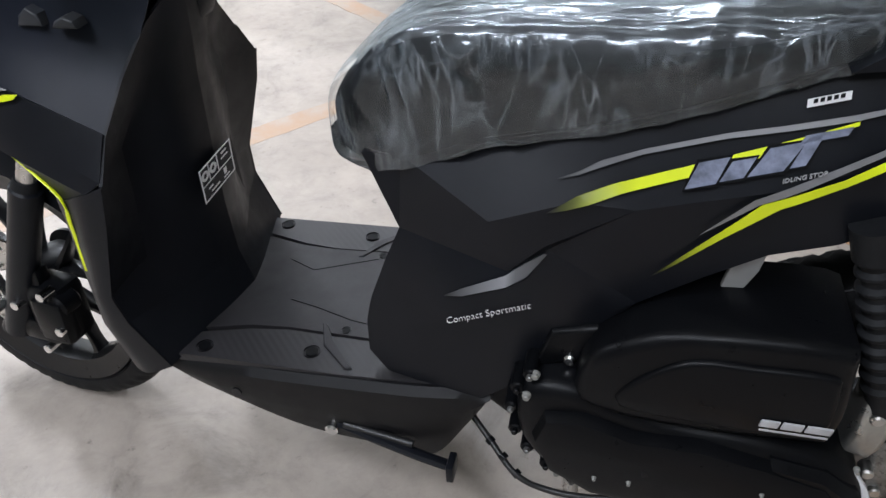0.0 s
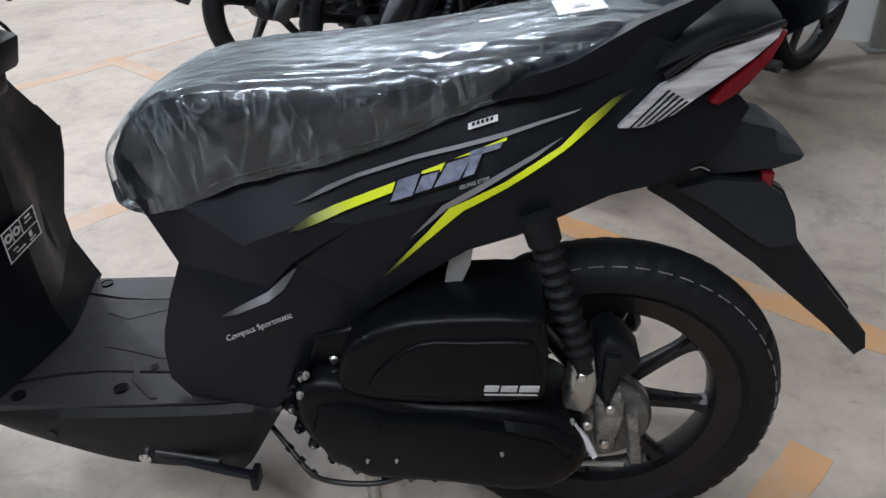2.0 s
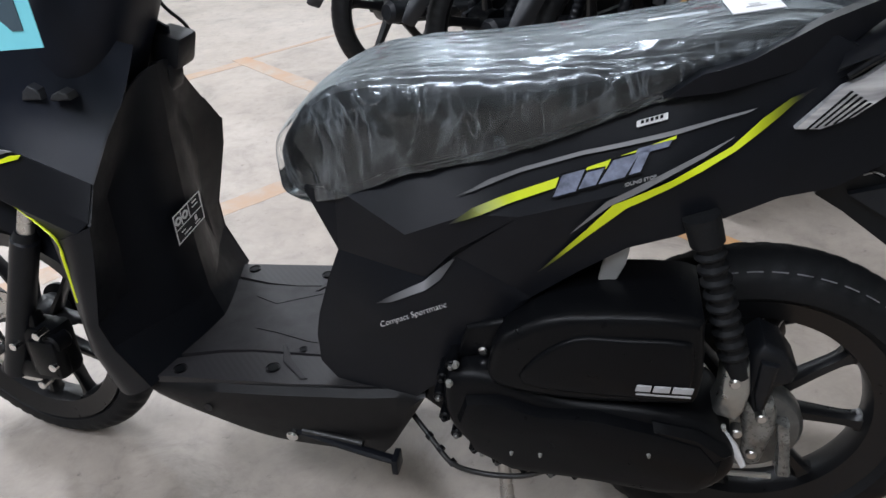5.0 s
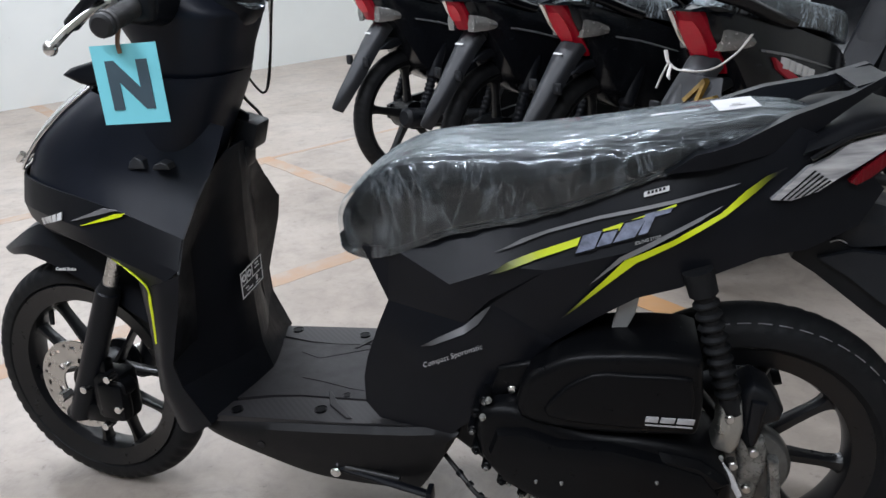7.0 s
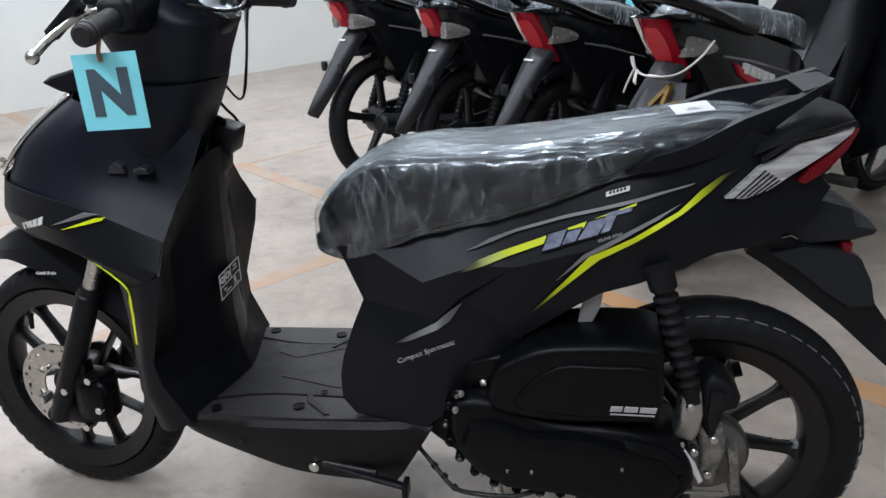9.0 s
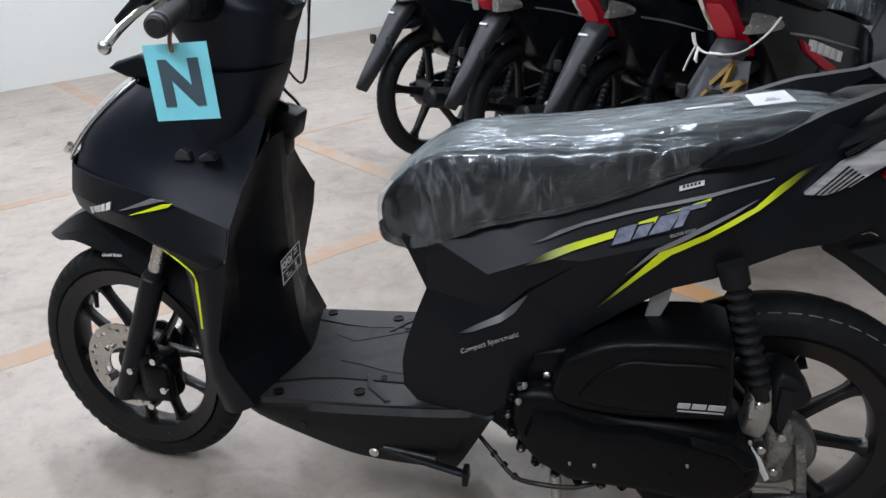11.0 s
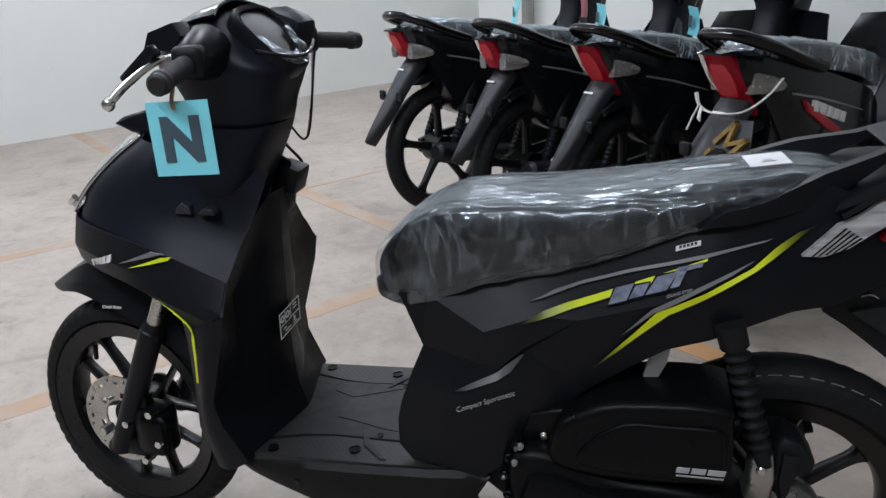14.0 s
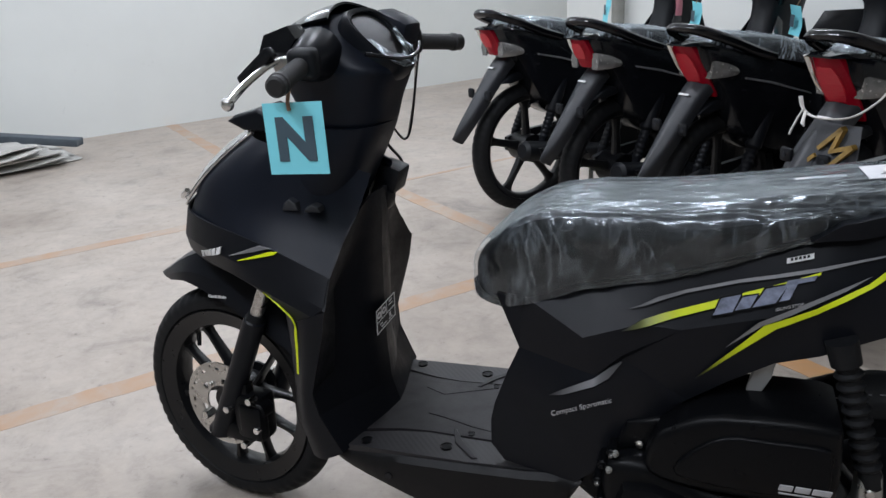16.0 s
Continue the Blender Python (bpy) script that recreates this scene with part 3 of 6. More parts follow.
def tyre_mesh(c, R, w, blocks):
    """A motorcycle tyre with grooves cut into its shoulders."""
    m = Matrix.Translation(c) @ Matrix.Rotation(radians(90), 4, "X")
    ri = R - w * 0.80
    half = [(ri, 0.62), (ri + 0.012, 0.80), (R - 0.58 * w, 0.98), (R - 0.36 * w, 1.0), (R - 0.22 * w, 0.88), (R - 0.105 * w, 0.66), (R - 0.03 * w, 0.36), (R, 0.12)]
    prof = [(r, -h * w / 2) for r, h in half] + [(r, h * w / 2) for r, h in reversed(half)] + [(ri, 0.62 * -w / 2)]
    k = len(half)
    seg = blocks * 4

    def wave(i, j):
        jj = j if j < k else 2 * k - 1 - j
        side = 0 if j < k else 2
        if jj == 5 and (i + side) % 4 == 0:
            return -0.0052
        if jj == 6 and (i + 1 + side) % 4 == 0:
            return -0.0048
        if jj == 4 and (i + side) % 4 == 0:
            return -0.0044
        return 0
    return spin(prof, m, seg, wave)


def wheel(name, parent, c, R, w, turn=None, phase=0.0, valve=False, spokes=5, spread=(9, 15), thick=1.0, deep=None, hub_r=0.034):
    f = turn if turn else (lambda b: b)
    m = Matrix.Translation(c) @ Matrix.Rotation(radians(90), 4, "X")
    rr = R - w * 0.80 + 0.004 if deep is None else deep + 0.018
    lip = R - w * 0.80 + 0.010
    prof = [(lip, -0.036), (lip + 0.002, -0.031), (lip - 0.008, -0.027), (rr - 0.006, -0.020), (rr - 0.012, -0.010), (rr - 0.013, 0), (rr - 0.012, 0.010), (rr - 0.006, 0.020), (lip - 0.008, 0.027), (lip + 0.002, 0.031), (lip, 0.036)]
    inner = [(lip - 0.010, 0.033), (rr - 0.012, 0.026), (rr - 0.018, 0.012), (rr - 0.018, -0.012), (rr - 0.012, -0.026), (lip - 0.010, -0.033), (lip, -0.036)]
    wh = part(name, f(spin(prof + inner, m, 72)), "rim", parent, "satin black cast alloy wheel")
    part("tyre", f(tyre_mesh(c, R, w, 54)), "rubber", wh, "black grooved rubber tyre")
    part("hub", f(spin([(0, -0.05), (0.030, -0.05), (0.034, -0.045), (0.040, -0.02), (0.040, 0.02), (0.034, 0.045), (0.030, 0.05), (0, 0.05)], m, 32)), "rim", wh)
    for s in range(spokes):
        for d in (-1, 1) if spread else (0,):
            near, far = spread if spread else (0, 0)
            a0, a1 = math.radians(phase + 360 / spokes * s + d * near), math.radians(phase + 360 / spokes * s + d * far)
            p0 = c + Vector((hub_r * math.cos(a0), 0, hub_r * math.sin(a0)))
            p1 = c + Vector(((rr - 0.014) * math.cos(a1), 0, (rr - 0.014) * math.sin(a1)))
            e = (p1 - p0).normalized()
            q = Vector((-e.z, 0, e.x))
            rings = []
            for t, hw, hd in ((0, 0.012, 0.019), (0.3, 0.0095, 0.015), (0.75, 0.0085, 0.012), (0.93, 0.012, 0.013), (1.02, 0.022, 0.016)):
                p = p0.lerp(p1, t)
                rings.append([p + q * hw * thick * x + Vector((0, hd * y, 0)) for x, y in ((-1, -0.5), (-0.55, -1), (0.55, -1), (1, -0.5), (1, 0.5), (0.55, 1), (-0.55, 1), (-1, 0.5))])
            part("spoke", f(loops(rings, n=2)), "rim", wh)
    if valve:
        a = math.radians(128)
        p = c + Vector(((rr - 0.018) * math.cos(a), -0.006, (rr - 0.018) * math.sin(a)))
        q = p + Vector((0.030 * math.cos(a + 2.5), -0.004, 0.030 * math.sin(a + 2.5)))
        part("valve", f(rod(p, q, 0.0055, 0.0045, 10)), "rubber", wh)
    return wh


front_wheel = wheel("front_wheel", scooter, AXLE_F, 0.250, 0.072, turned, 134, True, 5, (38, 15), 0.66, 0.163, 0.042)
rear_wheel = wheel("rear_wheel", scooter, AXLE_R, 0.262, 0.090, None, -8, False, 8, None, 1.15, 0.161)


for a in range(-20, 112, 7):
    arc = [(AXLE_R.x + 0.2468 * math.cos(radians(a + d)), AXLE_R.y - 0.0372, AXLE_R.z + 0.2468 * math.sin(radians(a + d))) for d in (0, 1.5, 3.0, 4.6)]
    part("chalk_dash", hose(arc, 0.0010, 6, 2), "dim_print", rear_wheel, "thin pale line on the tyre")


def disc_mesh(c, r0, r1, y, th):
    """A drilled brake disc: a ring of cells with some left open."""
    seg, rad = 96, 9
    verts, faces = [], []
    for s in (0, 1):
        for i in range(seg):
            a = 2 * math.pi * i / seg
            for j in range(rad + 1):
                r = r0 + (r1 - r0) * j / rad
                verts.append((c.x + r * math.cos(a), y + th * s, c.z + r * math.sin(a)))
    n = seg * (rad + 1)
    for i in range(seg):
        for j in range(rad):
            slot = (i % 8 in (0, 1) and j == 6) or (i % 8 in (4, 5) and j == 4 and False) or (i % 8 == 4 and j == 7) or (i % 16 in (3, 4, 5, 6) and j in (1, 2))
            if slot:
                continue
            a, b = i * (rad + 1) + j, ((i + 1) % seg) * (rad + 1) + j
            faces += [(a, b, b + 1, a + 1), (n + a, n + a + 1, n + b + 1, n + b)]
    for i in range(seg):
        for j in (0, rad):
            a, b = i * (rad + 1) + j, ((i + 1) % seg) * (rad + 1) + j
            faces.append((a, b, n + b, n + a))
    return mesh_from(verts, faces)


part("brake_disc", turned(disc_mesh(AXLE_F, 0.042, 0.096, -0.062, 0.0035)), "steel", front_wheel, "drilled steel brake disc")
part("disc_carrier", turned(spin([(0, -0.068), (0.030, -0.066), (0.046, -0.064), (0.047, -0.056), (0, -0.052)], Matrix.Translation(AXLE_F) @ Matrix.Rotation(radians(-90), 4, "X") @ Matrix.Scale(-1, 4, (0, 0, 1)), 32)), "engine", front_wheel)
for k in range(4):
    a = math.radians(30 + 90 * k)
    p = AXLE_F + Vector((0.050 * math.cos(a), -0.070, 0.050 * math.sin(a)))
    part("bolt", turned(rod(p, p + Vector((0, 0.012, 0)), 0.0055, seg=10, bevel=0.001)), "steel", front_wheel)

# fork legs and what hangs on them
for s in (-1, 1):
    low, top, up = Vector((-0.614, 0.094 * s, 0.205)), Vector((-0.487, 0.094 * s, 0.487)), Vector((-0.412, 0.094 * s, 0.655))
    leg = part("fork_leg", turned(join(rod(low, top, 0.0235, 0.0225, 24, 0.006), rod(low + Vector((-0.012, 0, 0.0)), low + Vector((0.03, 0, 0.05)), 0.021, 0.018, 16, 0.004))), "matte_black", scooter, "matte black fork slider")
    part("fork_tube", turned(rod(top, up, 0.0135, seg=20)), "steel", leg, "bright steel fork tube")
    part("dust_seal", turned(rod(top - Vector((0.004, 0, 0.008)), top + Vector((0.004, 0, 0.010)), 0.021, 0.016, 20)), "rubber", leg)
    part("axle_nut", turned(rod(AXLE_F + Vector((0, 0.118 * s, 0)), AXLE_F + Vector((0, 0.092 * s, 0)), 0.010, seg=6)), "steel", leg)
caliper = part("brake_caliper", turned(join(box(-0.528, -0.080, 0.262, 0.074, 0.056, 0.105, 0.014), box(-0.512, -0.104, 0.258, 0.060, 0.030, 0.078, 0.010), box(-0.565, -0.090, 0.222, 0.066, 0.034, 0.042, 0.010), rod((-0.498, -0.112, 0.285), (-0.498, -0.075, 0.285), 0.019, seg=18, bevel=0.004), rod((-0.520, -0.118, 0.236), (-0.520, -0.075, 0.236), 0.022, seg=18, bevel=0.005), box(-0.540, -0.088, 0.318, 0.026, 0.026, 0.040, 0.006))), "engine", scooter, "black front brake caliper")
for x, z in ((-0.566, 0.282), (-0.505, 0.312), (-0.530, 0.208), (-0.492, 0.250)):
    part("bolt", turned(rod((x, -0.125, z), (x, -0.100, z), 0.0075, seg=12, bevel=0.001)), "chrome", caliper)
part("brake_hose", turned(hose([(-0.56, -0.10, 0.31), (-0.545, -0.105, 0.36), (-0.53, -0.085, 0.42), (-0.50, -0.05, 0.52), (-0.47, -0.03, 0.60)], 0.0055)), "cable", scooter)
part("hose_guide", turned(box(-0.548, -0.098, 0.365, 0.03, 0.012, 0.022, 0.003)), "steel", scooter)

# front mudguard: a faceted beak over the tyre, with side skirts behind it
rows = []
for x, z, w, drop, edge in ((-0.824, 0.508, 0.003, 0.001, 0.002), (-0.775, 0.540, 0.032, 0.018, 0.030), (-0.715, 0.575, 0.055, 0.034, 0.052), (-0.655, 0.597, 0.066, 0.052, 0.082), (-0.585, 0.592, 0.070, 0.070, 0.100), (-0.520, 0.560, 0.070, 0.080, 0.105), (-0.455, 0.500, 0.068, 0.066, 0.080), (-0.400, 0.420, 0.064, 0.040, 0.050)):
    rows.append([(x + 0.010 * abs(f), w * f, z - (drop * abs(f) * 0.35 if abs(f) < 0.9 else (drop if abs(f) < 0.99 else edge))) for f in (-1.0, -0.94, -0.62, 0, 0.62, 0.94, 1.0)])
fender = part("front_fender", turned(sheet(rows, 1, 2, 0.003)), "matte_black", scooter, "matte black pointed front mudguard", angle=16)


# front cowl: from the nose round to the wing edges; rows run from chin to top
cowl_rows = [
    [(-0.668, 0, 0.585), (-0.622, -0.052, 0.588), (-0.530, -0.108, 0.594), (-0.425, -0.166, 0.588), (-0.345, -0.195, 0.550)],
    [(-0.686, 0, 0.618), (-0.645, -0.062, 0.618), (-0.558, -0.120, 0.618), (-0.438, -0.176, 0.606), (-0.304, -0.205, 0.566)],
    [(-0.682, 0, 0.652), (-0.645, -0.070, 0.650), (-0.562, -0.126, 0.648), (-0.440, -0.172, 0.632), (-0.284, -0.200, 0.580)],
    [(-0.661, 0, 0.708), (-0.628, -0.072, 0.704), (-0.552, -0.120, 0.696), (-0.420, -0.160, 0.676), (-0.286, -0.168, 0.624)],
]
upper_rows = [
    [(-0.660, 0, 0.700), (-0.625, -0.069, 0.697), (-0.549, -0.116, 0.690), (-0.420, -0.155, 0.670), (-0.286, -0.162, 0.618)],
    [(-0.615, 0, 0.764), (-0.588, -0.068, 0.760), (-0.522, -0.104, 0.746), (-0.415, -0.120, 0.722), (-0.278, -0.116, 0.670)],
    [(-0.552, 0, 0.815), (-0.532, -0.060, 0.810), (-0.478, -0.090, 0.798), (-0.396, -0.102, 0.784), (-0.262, -0.075, 0.720)],
    [(-0.492, 0, 0.850), (-0.478, -0.050, 0.846), (-0.436, -0.074, 0.838), (-0.370, -0.088, 0.832), (-0.244, -0.050, 0.780)],
]
cowl = part("front_cowl", both(sheet(cowl_rows, 3, 1, 0.004, lift=0.003)), "matte_grey", scooter, "matte graphite front cowl", angle=14)
part("upper_cowl", both(sheet(upper_rows, 6, 4, 0.004)), "cover_black", cowl, "black upper part of the cowl")

# headlight glass over the nose
hl = []
for r, (x, y, z) in zip(upper_rows, ((-0.634, -0.058, 0.713), (-0.585, -0.066, 0.761), (-0.527, -0.060, 0.809), (-0.472, -0.048, 0.846))):
    hl.append([r[0], ((r[0][0] + x) / 2 - 0.004, y / 2, (r[0][2] + z) / 2 + 0.002), (x, y, z)])
hl[0][0] = (-0.661, 0, 0.712)
headlight = part("headlight", both(sheet(hl, 6, 6, 0.003, lift=0.009)), "clear_lens", scooter, "narrow clear headlight glass with silver trim")
pair("headlight_trim", hose([(-0.660, -0.004, 0.708), (-0.640, -0.062, 0.709), (-0.590, -0.070, 0.761), (-0.532, -0.064, 0.811), (-0.476, -0.052, 0.850)], 0.0026), "chrome", headlight, "silver trim")
part("reflector", both(sheet(hl, 6, 6, 0.002, lift=0.004)), "lamp_silver", headlight, "silver reflector")
pair("position_lamp", hose([(-0.664, -0.030, 0.716), (-0.652, -0.052, 0.722), (-0.634, -0.060, 0.736)], 0.006, 8, 4), "chrome", headlight, "bright position lamp")
part("visor", slab([(-0.532, 0.868), (-0.516, 0.880), (-0.466, 0.892), (-0.430, 0.875), (-0.440, 0.845), (-0.500, 0.852)], 0.045, -0.045, 0.008), "matte_black", scooter, "small black visor above the headlight")

# wing of the leg shield, its inner face and lower leg
wing_rows = [
    [(-0.372, -0.176, 0.566), (-0.358, -0.188, 0.557), (-0.345, -0.195, 0.550), (-0.312, -0.204, 0.564), (-0.281, -0.203, 0.577)],
    [(-0.366, -0.180, 0.485), (-0.357, -0.190, 0.485), (-0.345, -0.198, 0.485), (-0.322, -0.206, 0.505), (-0.291, -0.204, 0.526)],
    [(-0.372, -0.175, 0.412), (-0.364, -0.186, 0.412), (-0.354, -0.193, 0.410), (-0.342, -0.202, 0.410), (-0.327, -0.200, 0.408)],
    [(-0.384, -0.160, 0.340), (-0.376, -0.175, 0.340), (-0.365, -0.184, 0.340), (-0.348, -0.194, 0.345), (-0.322, -0.193, 0.360)],
    [(-0.370, -0.150, 0.258), (-0.360, -0.165, 0.258), (-0.350, -0.176, 0.258), (-0.325, -0.186, 0.262), (-0.285, -0.186, 0.282)],
]
pair("leg_shield_wing", sheet(wing_rows, 4, 1, 0.004), "matte_black", scooter, "matte black leg shield wing")
inner_rows = [
    [(-0.262, -0.072, 0.718), (-0.256, -0.045, 0.732), (-0.251, -0.02, 0.738), (-0.250, 0, 0.738)],
    [(-0.276, -0.120, 0.672), (-0.270, -0.08, 0.676), (-0.257, -0.035, 0.675), (-0.253, 0, 0.677)],
    [(-0.284, -0.168, 0.622), (-0.288, -0.10, 0.626), (-0.266, -0.045, 0.628), (-0.258, 0, 0.628)],
    [(-0.281, -0.203, 0.577), (-0.300, -0.13, 0.585), (-0.269, -0.055, 0.585), (-0.260, 0, 0.585)],
    [(-0.291, -0.204, 0.526), (-0.304, -0.13, 0.520), (-0.272, -0.055, 0.520), (-0.263, 0, 0.520)],
    [(-0.327, -0.200, 0.408), (-0.316, -0.13, 0.420), (-0.276, -0.055, 0.425), (-0.265, 0, 0.426)],
    [(-0.322, -0.193, 0.360), (-0.304, -0.13, 0.352), (-0.274, -0.055, 0.346), (-0.262, 0, 0.345)],
    [(-0.285, -0.186, 0.282), (-0.272, -0.13, 0.282), (-0.254, -0.055, 0.283), (-0.245, 0, 0.284)],
]
leg_shield = part("leg_shield", both(sheet([list(reversed(r)) for r in inner_rows], 3, 1, 0.004)), "inner", scooter, "black inner leg shield", angle=14)
part("inner_mudguard", slab([(-0.40, 0.58), (-0.352, 0.52), (-0.372, 0.30), (-0.345, 0.262), (-0.30, 0.27), (-0.31, 0.60), (-0.36, 0.63)], 0.12, -0.12, 0.02), "inner", scooter)

# warning label: white-lined black sticker
lab = Matrix.Translation((-0.2575, -0.012, 0.489)) @ Matrix.Rotation(radians(3), 4, "Y") @ Matrix.Rotation(radians(90), 4, "Z") @ Matrix.Rotation(radians(90), 4, "X") @ Matrix.Rotation(radians(2), 4, "Z") @ Matrix.Scale(1.18, 4, (1, 0, 0)) @ Matrix.Scale(0.88, 4, (0, 1, 0))


def bar(w, h, x, y, z=0.0):
    return box(x, y, z, w, h, 0.0012, 0)


sticker = part("warning_label", moved(box(0, 0, 0, 0.076, 0.058, 0.0012, 0), lab), "inner", scooter, "black warning label with white pictograms")
marks = [bar(0.076, 0.0018, 0, 0.028, 0.001), bar(0.076, 0.0018, 0, -0.028, 0.001), bar(0.0018, 0.058, -0.037, 0, 0.001), bar(0.0018, 0.058, 0.037, 0, 0.001), bar(0.076, 0.0014, 0, -0.002, 0.001)]
marks += [bar(0.0014, 0.03, -0.018, 0.013, 0.001), bar(0.0014, 0.03, 0.003, 0.013, 0.001), bar(0.012, 0.003, 0.020, 0.02, 0.001), bar(0.016, 0.002, 0.020, 0.012, 0.001), bar(0.010, 0.002, -0.02, -0.012, 0.001), bar(0.02, 0.002, -0.01, -0.020, 0.001), bar(0.006, 0.010, 0.016, -0.012, 0.001), bar(0.014, 0.002, 0.018, -0.022, 0.001)]
for x in (-0.027, -0.008):
    marks.append(spin([(0.004, 0), (0.008, 0), (0.008, 0.0012), (0.004, 0.0012), (0.004, 0)], Matrix.Translation((x, 0.013, 0.0004)), 16))
part("pictogram_print", moved(join(*marks), lab), "white_mark", sticker)

# footboard and its skirts
ring_list = []
for x, zt, zb, w in ((-0.345, 0.290, 0.256, 0.150), (-0.30, 0.284, 0.236, 0.172), (-0.20, 0.283, 0.202, 0.182), (-0.10, 0.287, 0.172, 0.185), (0.03, 0.292, 0.160, 0.184), (0.075, 0.294, 0.158, 0.182), (0.115, 0.294, 0.214, 0.176), (0.152, 0.294, 0.275, 0.170)):
    ring_list.append([(x, -w * 0.80, zb), (x, -w * 0.93, zb + 0.006), (x, -w, zb + (zt - zb) * 0.55), (x, -w + 0.003, zt - 0.010), (x, -w + 0.013, zt), (x, -w + 0.03, zt - 0.001), (x, 0, zt + 0.002),
                      (x, w - 0.03, zt - 0.001), (x, w - 0.013, zt), (x, w - 0.003, zt - 0.010), (x, w, zt - (zt - zb) * 0.45), (x, w * 0.93, zb + 0.006), (x, w * 0.80, zb), (x, 0, zb - 0.004)])
footboard = part("footboard", loops(ring_list, n=4), "skirt", scooter, "black plastic footboard with dark grey ribbed panels")


def tread(outline, z=0.0):
    bm = bmesh.new()
    pts = outline
    top = [bm.verts.new((x, y, 0.2895 + 0.035 * (x + 0.2) * 0.6 + z)) for x, y in pts]
    low = [bm.verts.new((x, y, 0.278 + 0.035 * (x + 0.2) * 0.6)) for x, y in pts]
    bm.faces.new(top)
    for i in range(len(pts)):
        j = (i + 1) % len(pts)
        bm.faces.new((top[i], top[j], low[j], low[i]))
    bmesh.ops.bevel(bm, geom=[e for e in bm.edges if all(v in top for v in e.verts)], offset=0.0012, segments=1, affect="EDGES")
    return bm


for s in (-1, 1):
    part("tread_panel", tread([(-0.285, s * 0.170), (-0.05, s * 0.170), (0.13, s * 0.162), (0.13, s * 0.108), (-0.15, s * 0.098), (-0.205, s * 0.105), (-0.285, s * 0.125)]), "ribbed", footboard, "ribbed foot panel")
    part("trim_strip", tread([(-0.105, s * 0.080), (-0.098, s * 0.080), (-0.075, s * 0.118), (-0.035, s * 0.158), (-0.045, s * 0.160), (-0.088, s * 0.122)], 0.003), "floorboard", footboard)
part("centre_panel", tread([(-0.285, -0.118), (-0.205, -0.098), (-0.15, -0.094), (0.13, -0.104), (0.13, 0.104), (-0.15, 0.094), (-0.205, 0.098), (-0.285, 0.118)], 0.001), "floorboard", footboard)
for line in (((-0.210, 0.058), (-0.164, 0.037), (-0.072, 0.079)), ((-0.171, -0.036), (-0.126, -0.047), (-0.068, -0.066), (-0.030, -0.072))):
    part("seam", hose([(x, y, 0.2905 + 0.021 * (x + 0.2)) for x, y in line], 0.0011, 6, 1), "engine", footboard)
# Screw holes as flush black discs; their shade is in the colour.
for x, y, r in ((-0.10, -0.136, 0.011), (-0.254, 0.150, 0.011), (-0.254, -0.150, 0.011), (-0.067, -0.088, 0.007), (-0.10, 0.136, 0.011), (-0.067, 0.088, 0.007)):
    z = 0.2908 + 0.021 * (x + 0.2)
    part("screw_recess", spin([(r * 1.05, 0.0006), (r * 1.05, -0.006), (r * 0.9, -0.006), (r * 0.8, 0.0004), (0, 0.0004)], Matrix.Translation((x, y, z)), 20), "engine", footboard)
for x, z in ((-0.33, 0.262), (-0.20, 0.243)):
    part("clip", rod((x, -0.184, z), (x, -0.172, z), 0.007, seg=12), "gloss", footboard)


# rear body: the side skin, as a surface y(x, z)
def lerp_table(x, table):
    if x <= table[0][0]:
        return table[0][1]
    for (a, u), (b, v) in zip(table, table[1:]):
        if x <= b:
            k = (x - a) / (b - a)
            k = k * k * (3 - 2 * k)
            return u + (v - u) * k
    return table[-1][1]


HALF = [(-0.03, 0.125), (0.04, 0.160), (0.15, 0.182), (0.40, 0.185), (0.55, 0.165), (0.68, 0.128), (0.80, 0.080)]


def ycore(x, z):
    w = lerp_table(x, HALF)
    d = z - (0.565 + 0.27 * (x - 0.15))
    return -(w - ((2.5 * d * d + 0.20 * max(0, d)) if d > 0 else 0.55 * d * d + 0.05 * -d))


# rim of the side cover and the creases inside it: x, z, half width
RIM = [(0.002, 0.604, 0.126), (0.040, 0.512, 0.132), (0.020, 0.466, 0.138), (-0.003, 0.405, 0.140), (-0.011, 0.370, 0.142), (-0.010, 0.325, 0.148), (0.015, 0.300, 0.156), (0.085, 0.292, 0.166), (0.141, 0.286, 0.168), (0.180, 0.322, 0.172), (0.257, 0.407, 0.173), (0.312, 0.475, 0.174), (0.374, 0.519, 0.174),
       (0.430, 0.552, 0.171), (0.489, 0.568, 0.166), (0.538, 0.588, 0.158), (0.600, 0.612, 0.147), (0.660, 0.620, 0.134), (0.730, 0.650, 0.112), (0.760, 0.700, 0.098), (0.700, 0.760, 0.108), (0.640, 0.790, 0.112), (0.586, 0.774, 0.122), (0.505, 0.745, 0.131), (0.420, 0.717, 0.138), (0.332, 0.684, 0.141), (0.240, 0.658, 0.142), (0.146, 0.633, 0.130), (0.047, 0.606, 0.127)]
CREASE = [(0.155, 0.570, 0.187), (0.213, 0.545, 0.186), (0.094, 0.450, 0.168), (0.173, 0.499, 0.175), (0.216, 0.537, 0.179), (0.032, 0.376, 0.154), (0.165, 0.421, 0.184), (0.291, 0.468, 0.182), (0.300, 0.596, 0.181), (0.430, 0.632, 0.181), (0.550, 0.672, 0.163), (0.640, 0.700, 0.140), (0.095, 0.420, 0.172), (0.240, 0.600, 0.183), (0.122, 0.457, 0.177), (0.174, 0.484, 0.186), (0.197, 0.502, 0.187)]
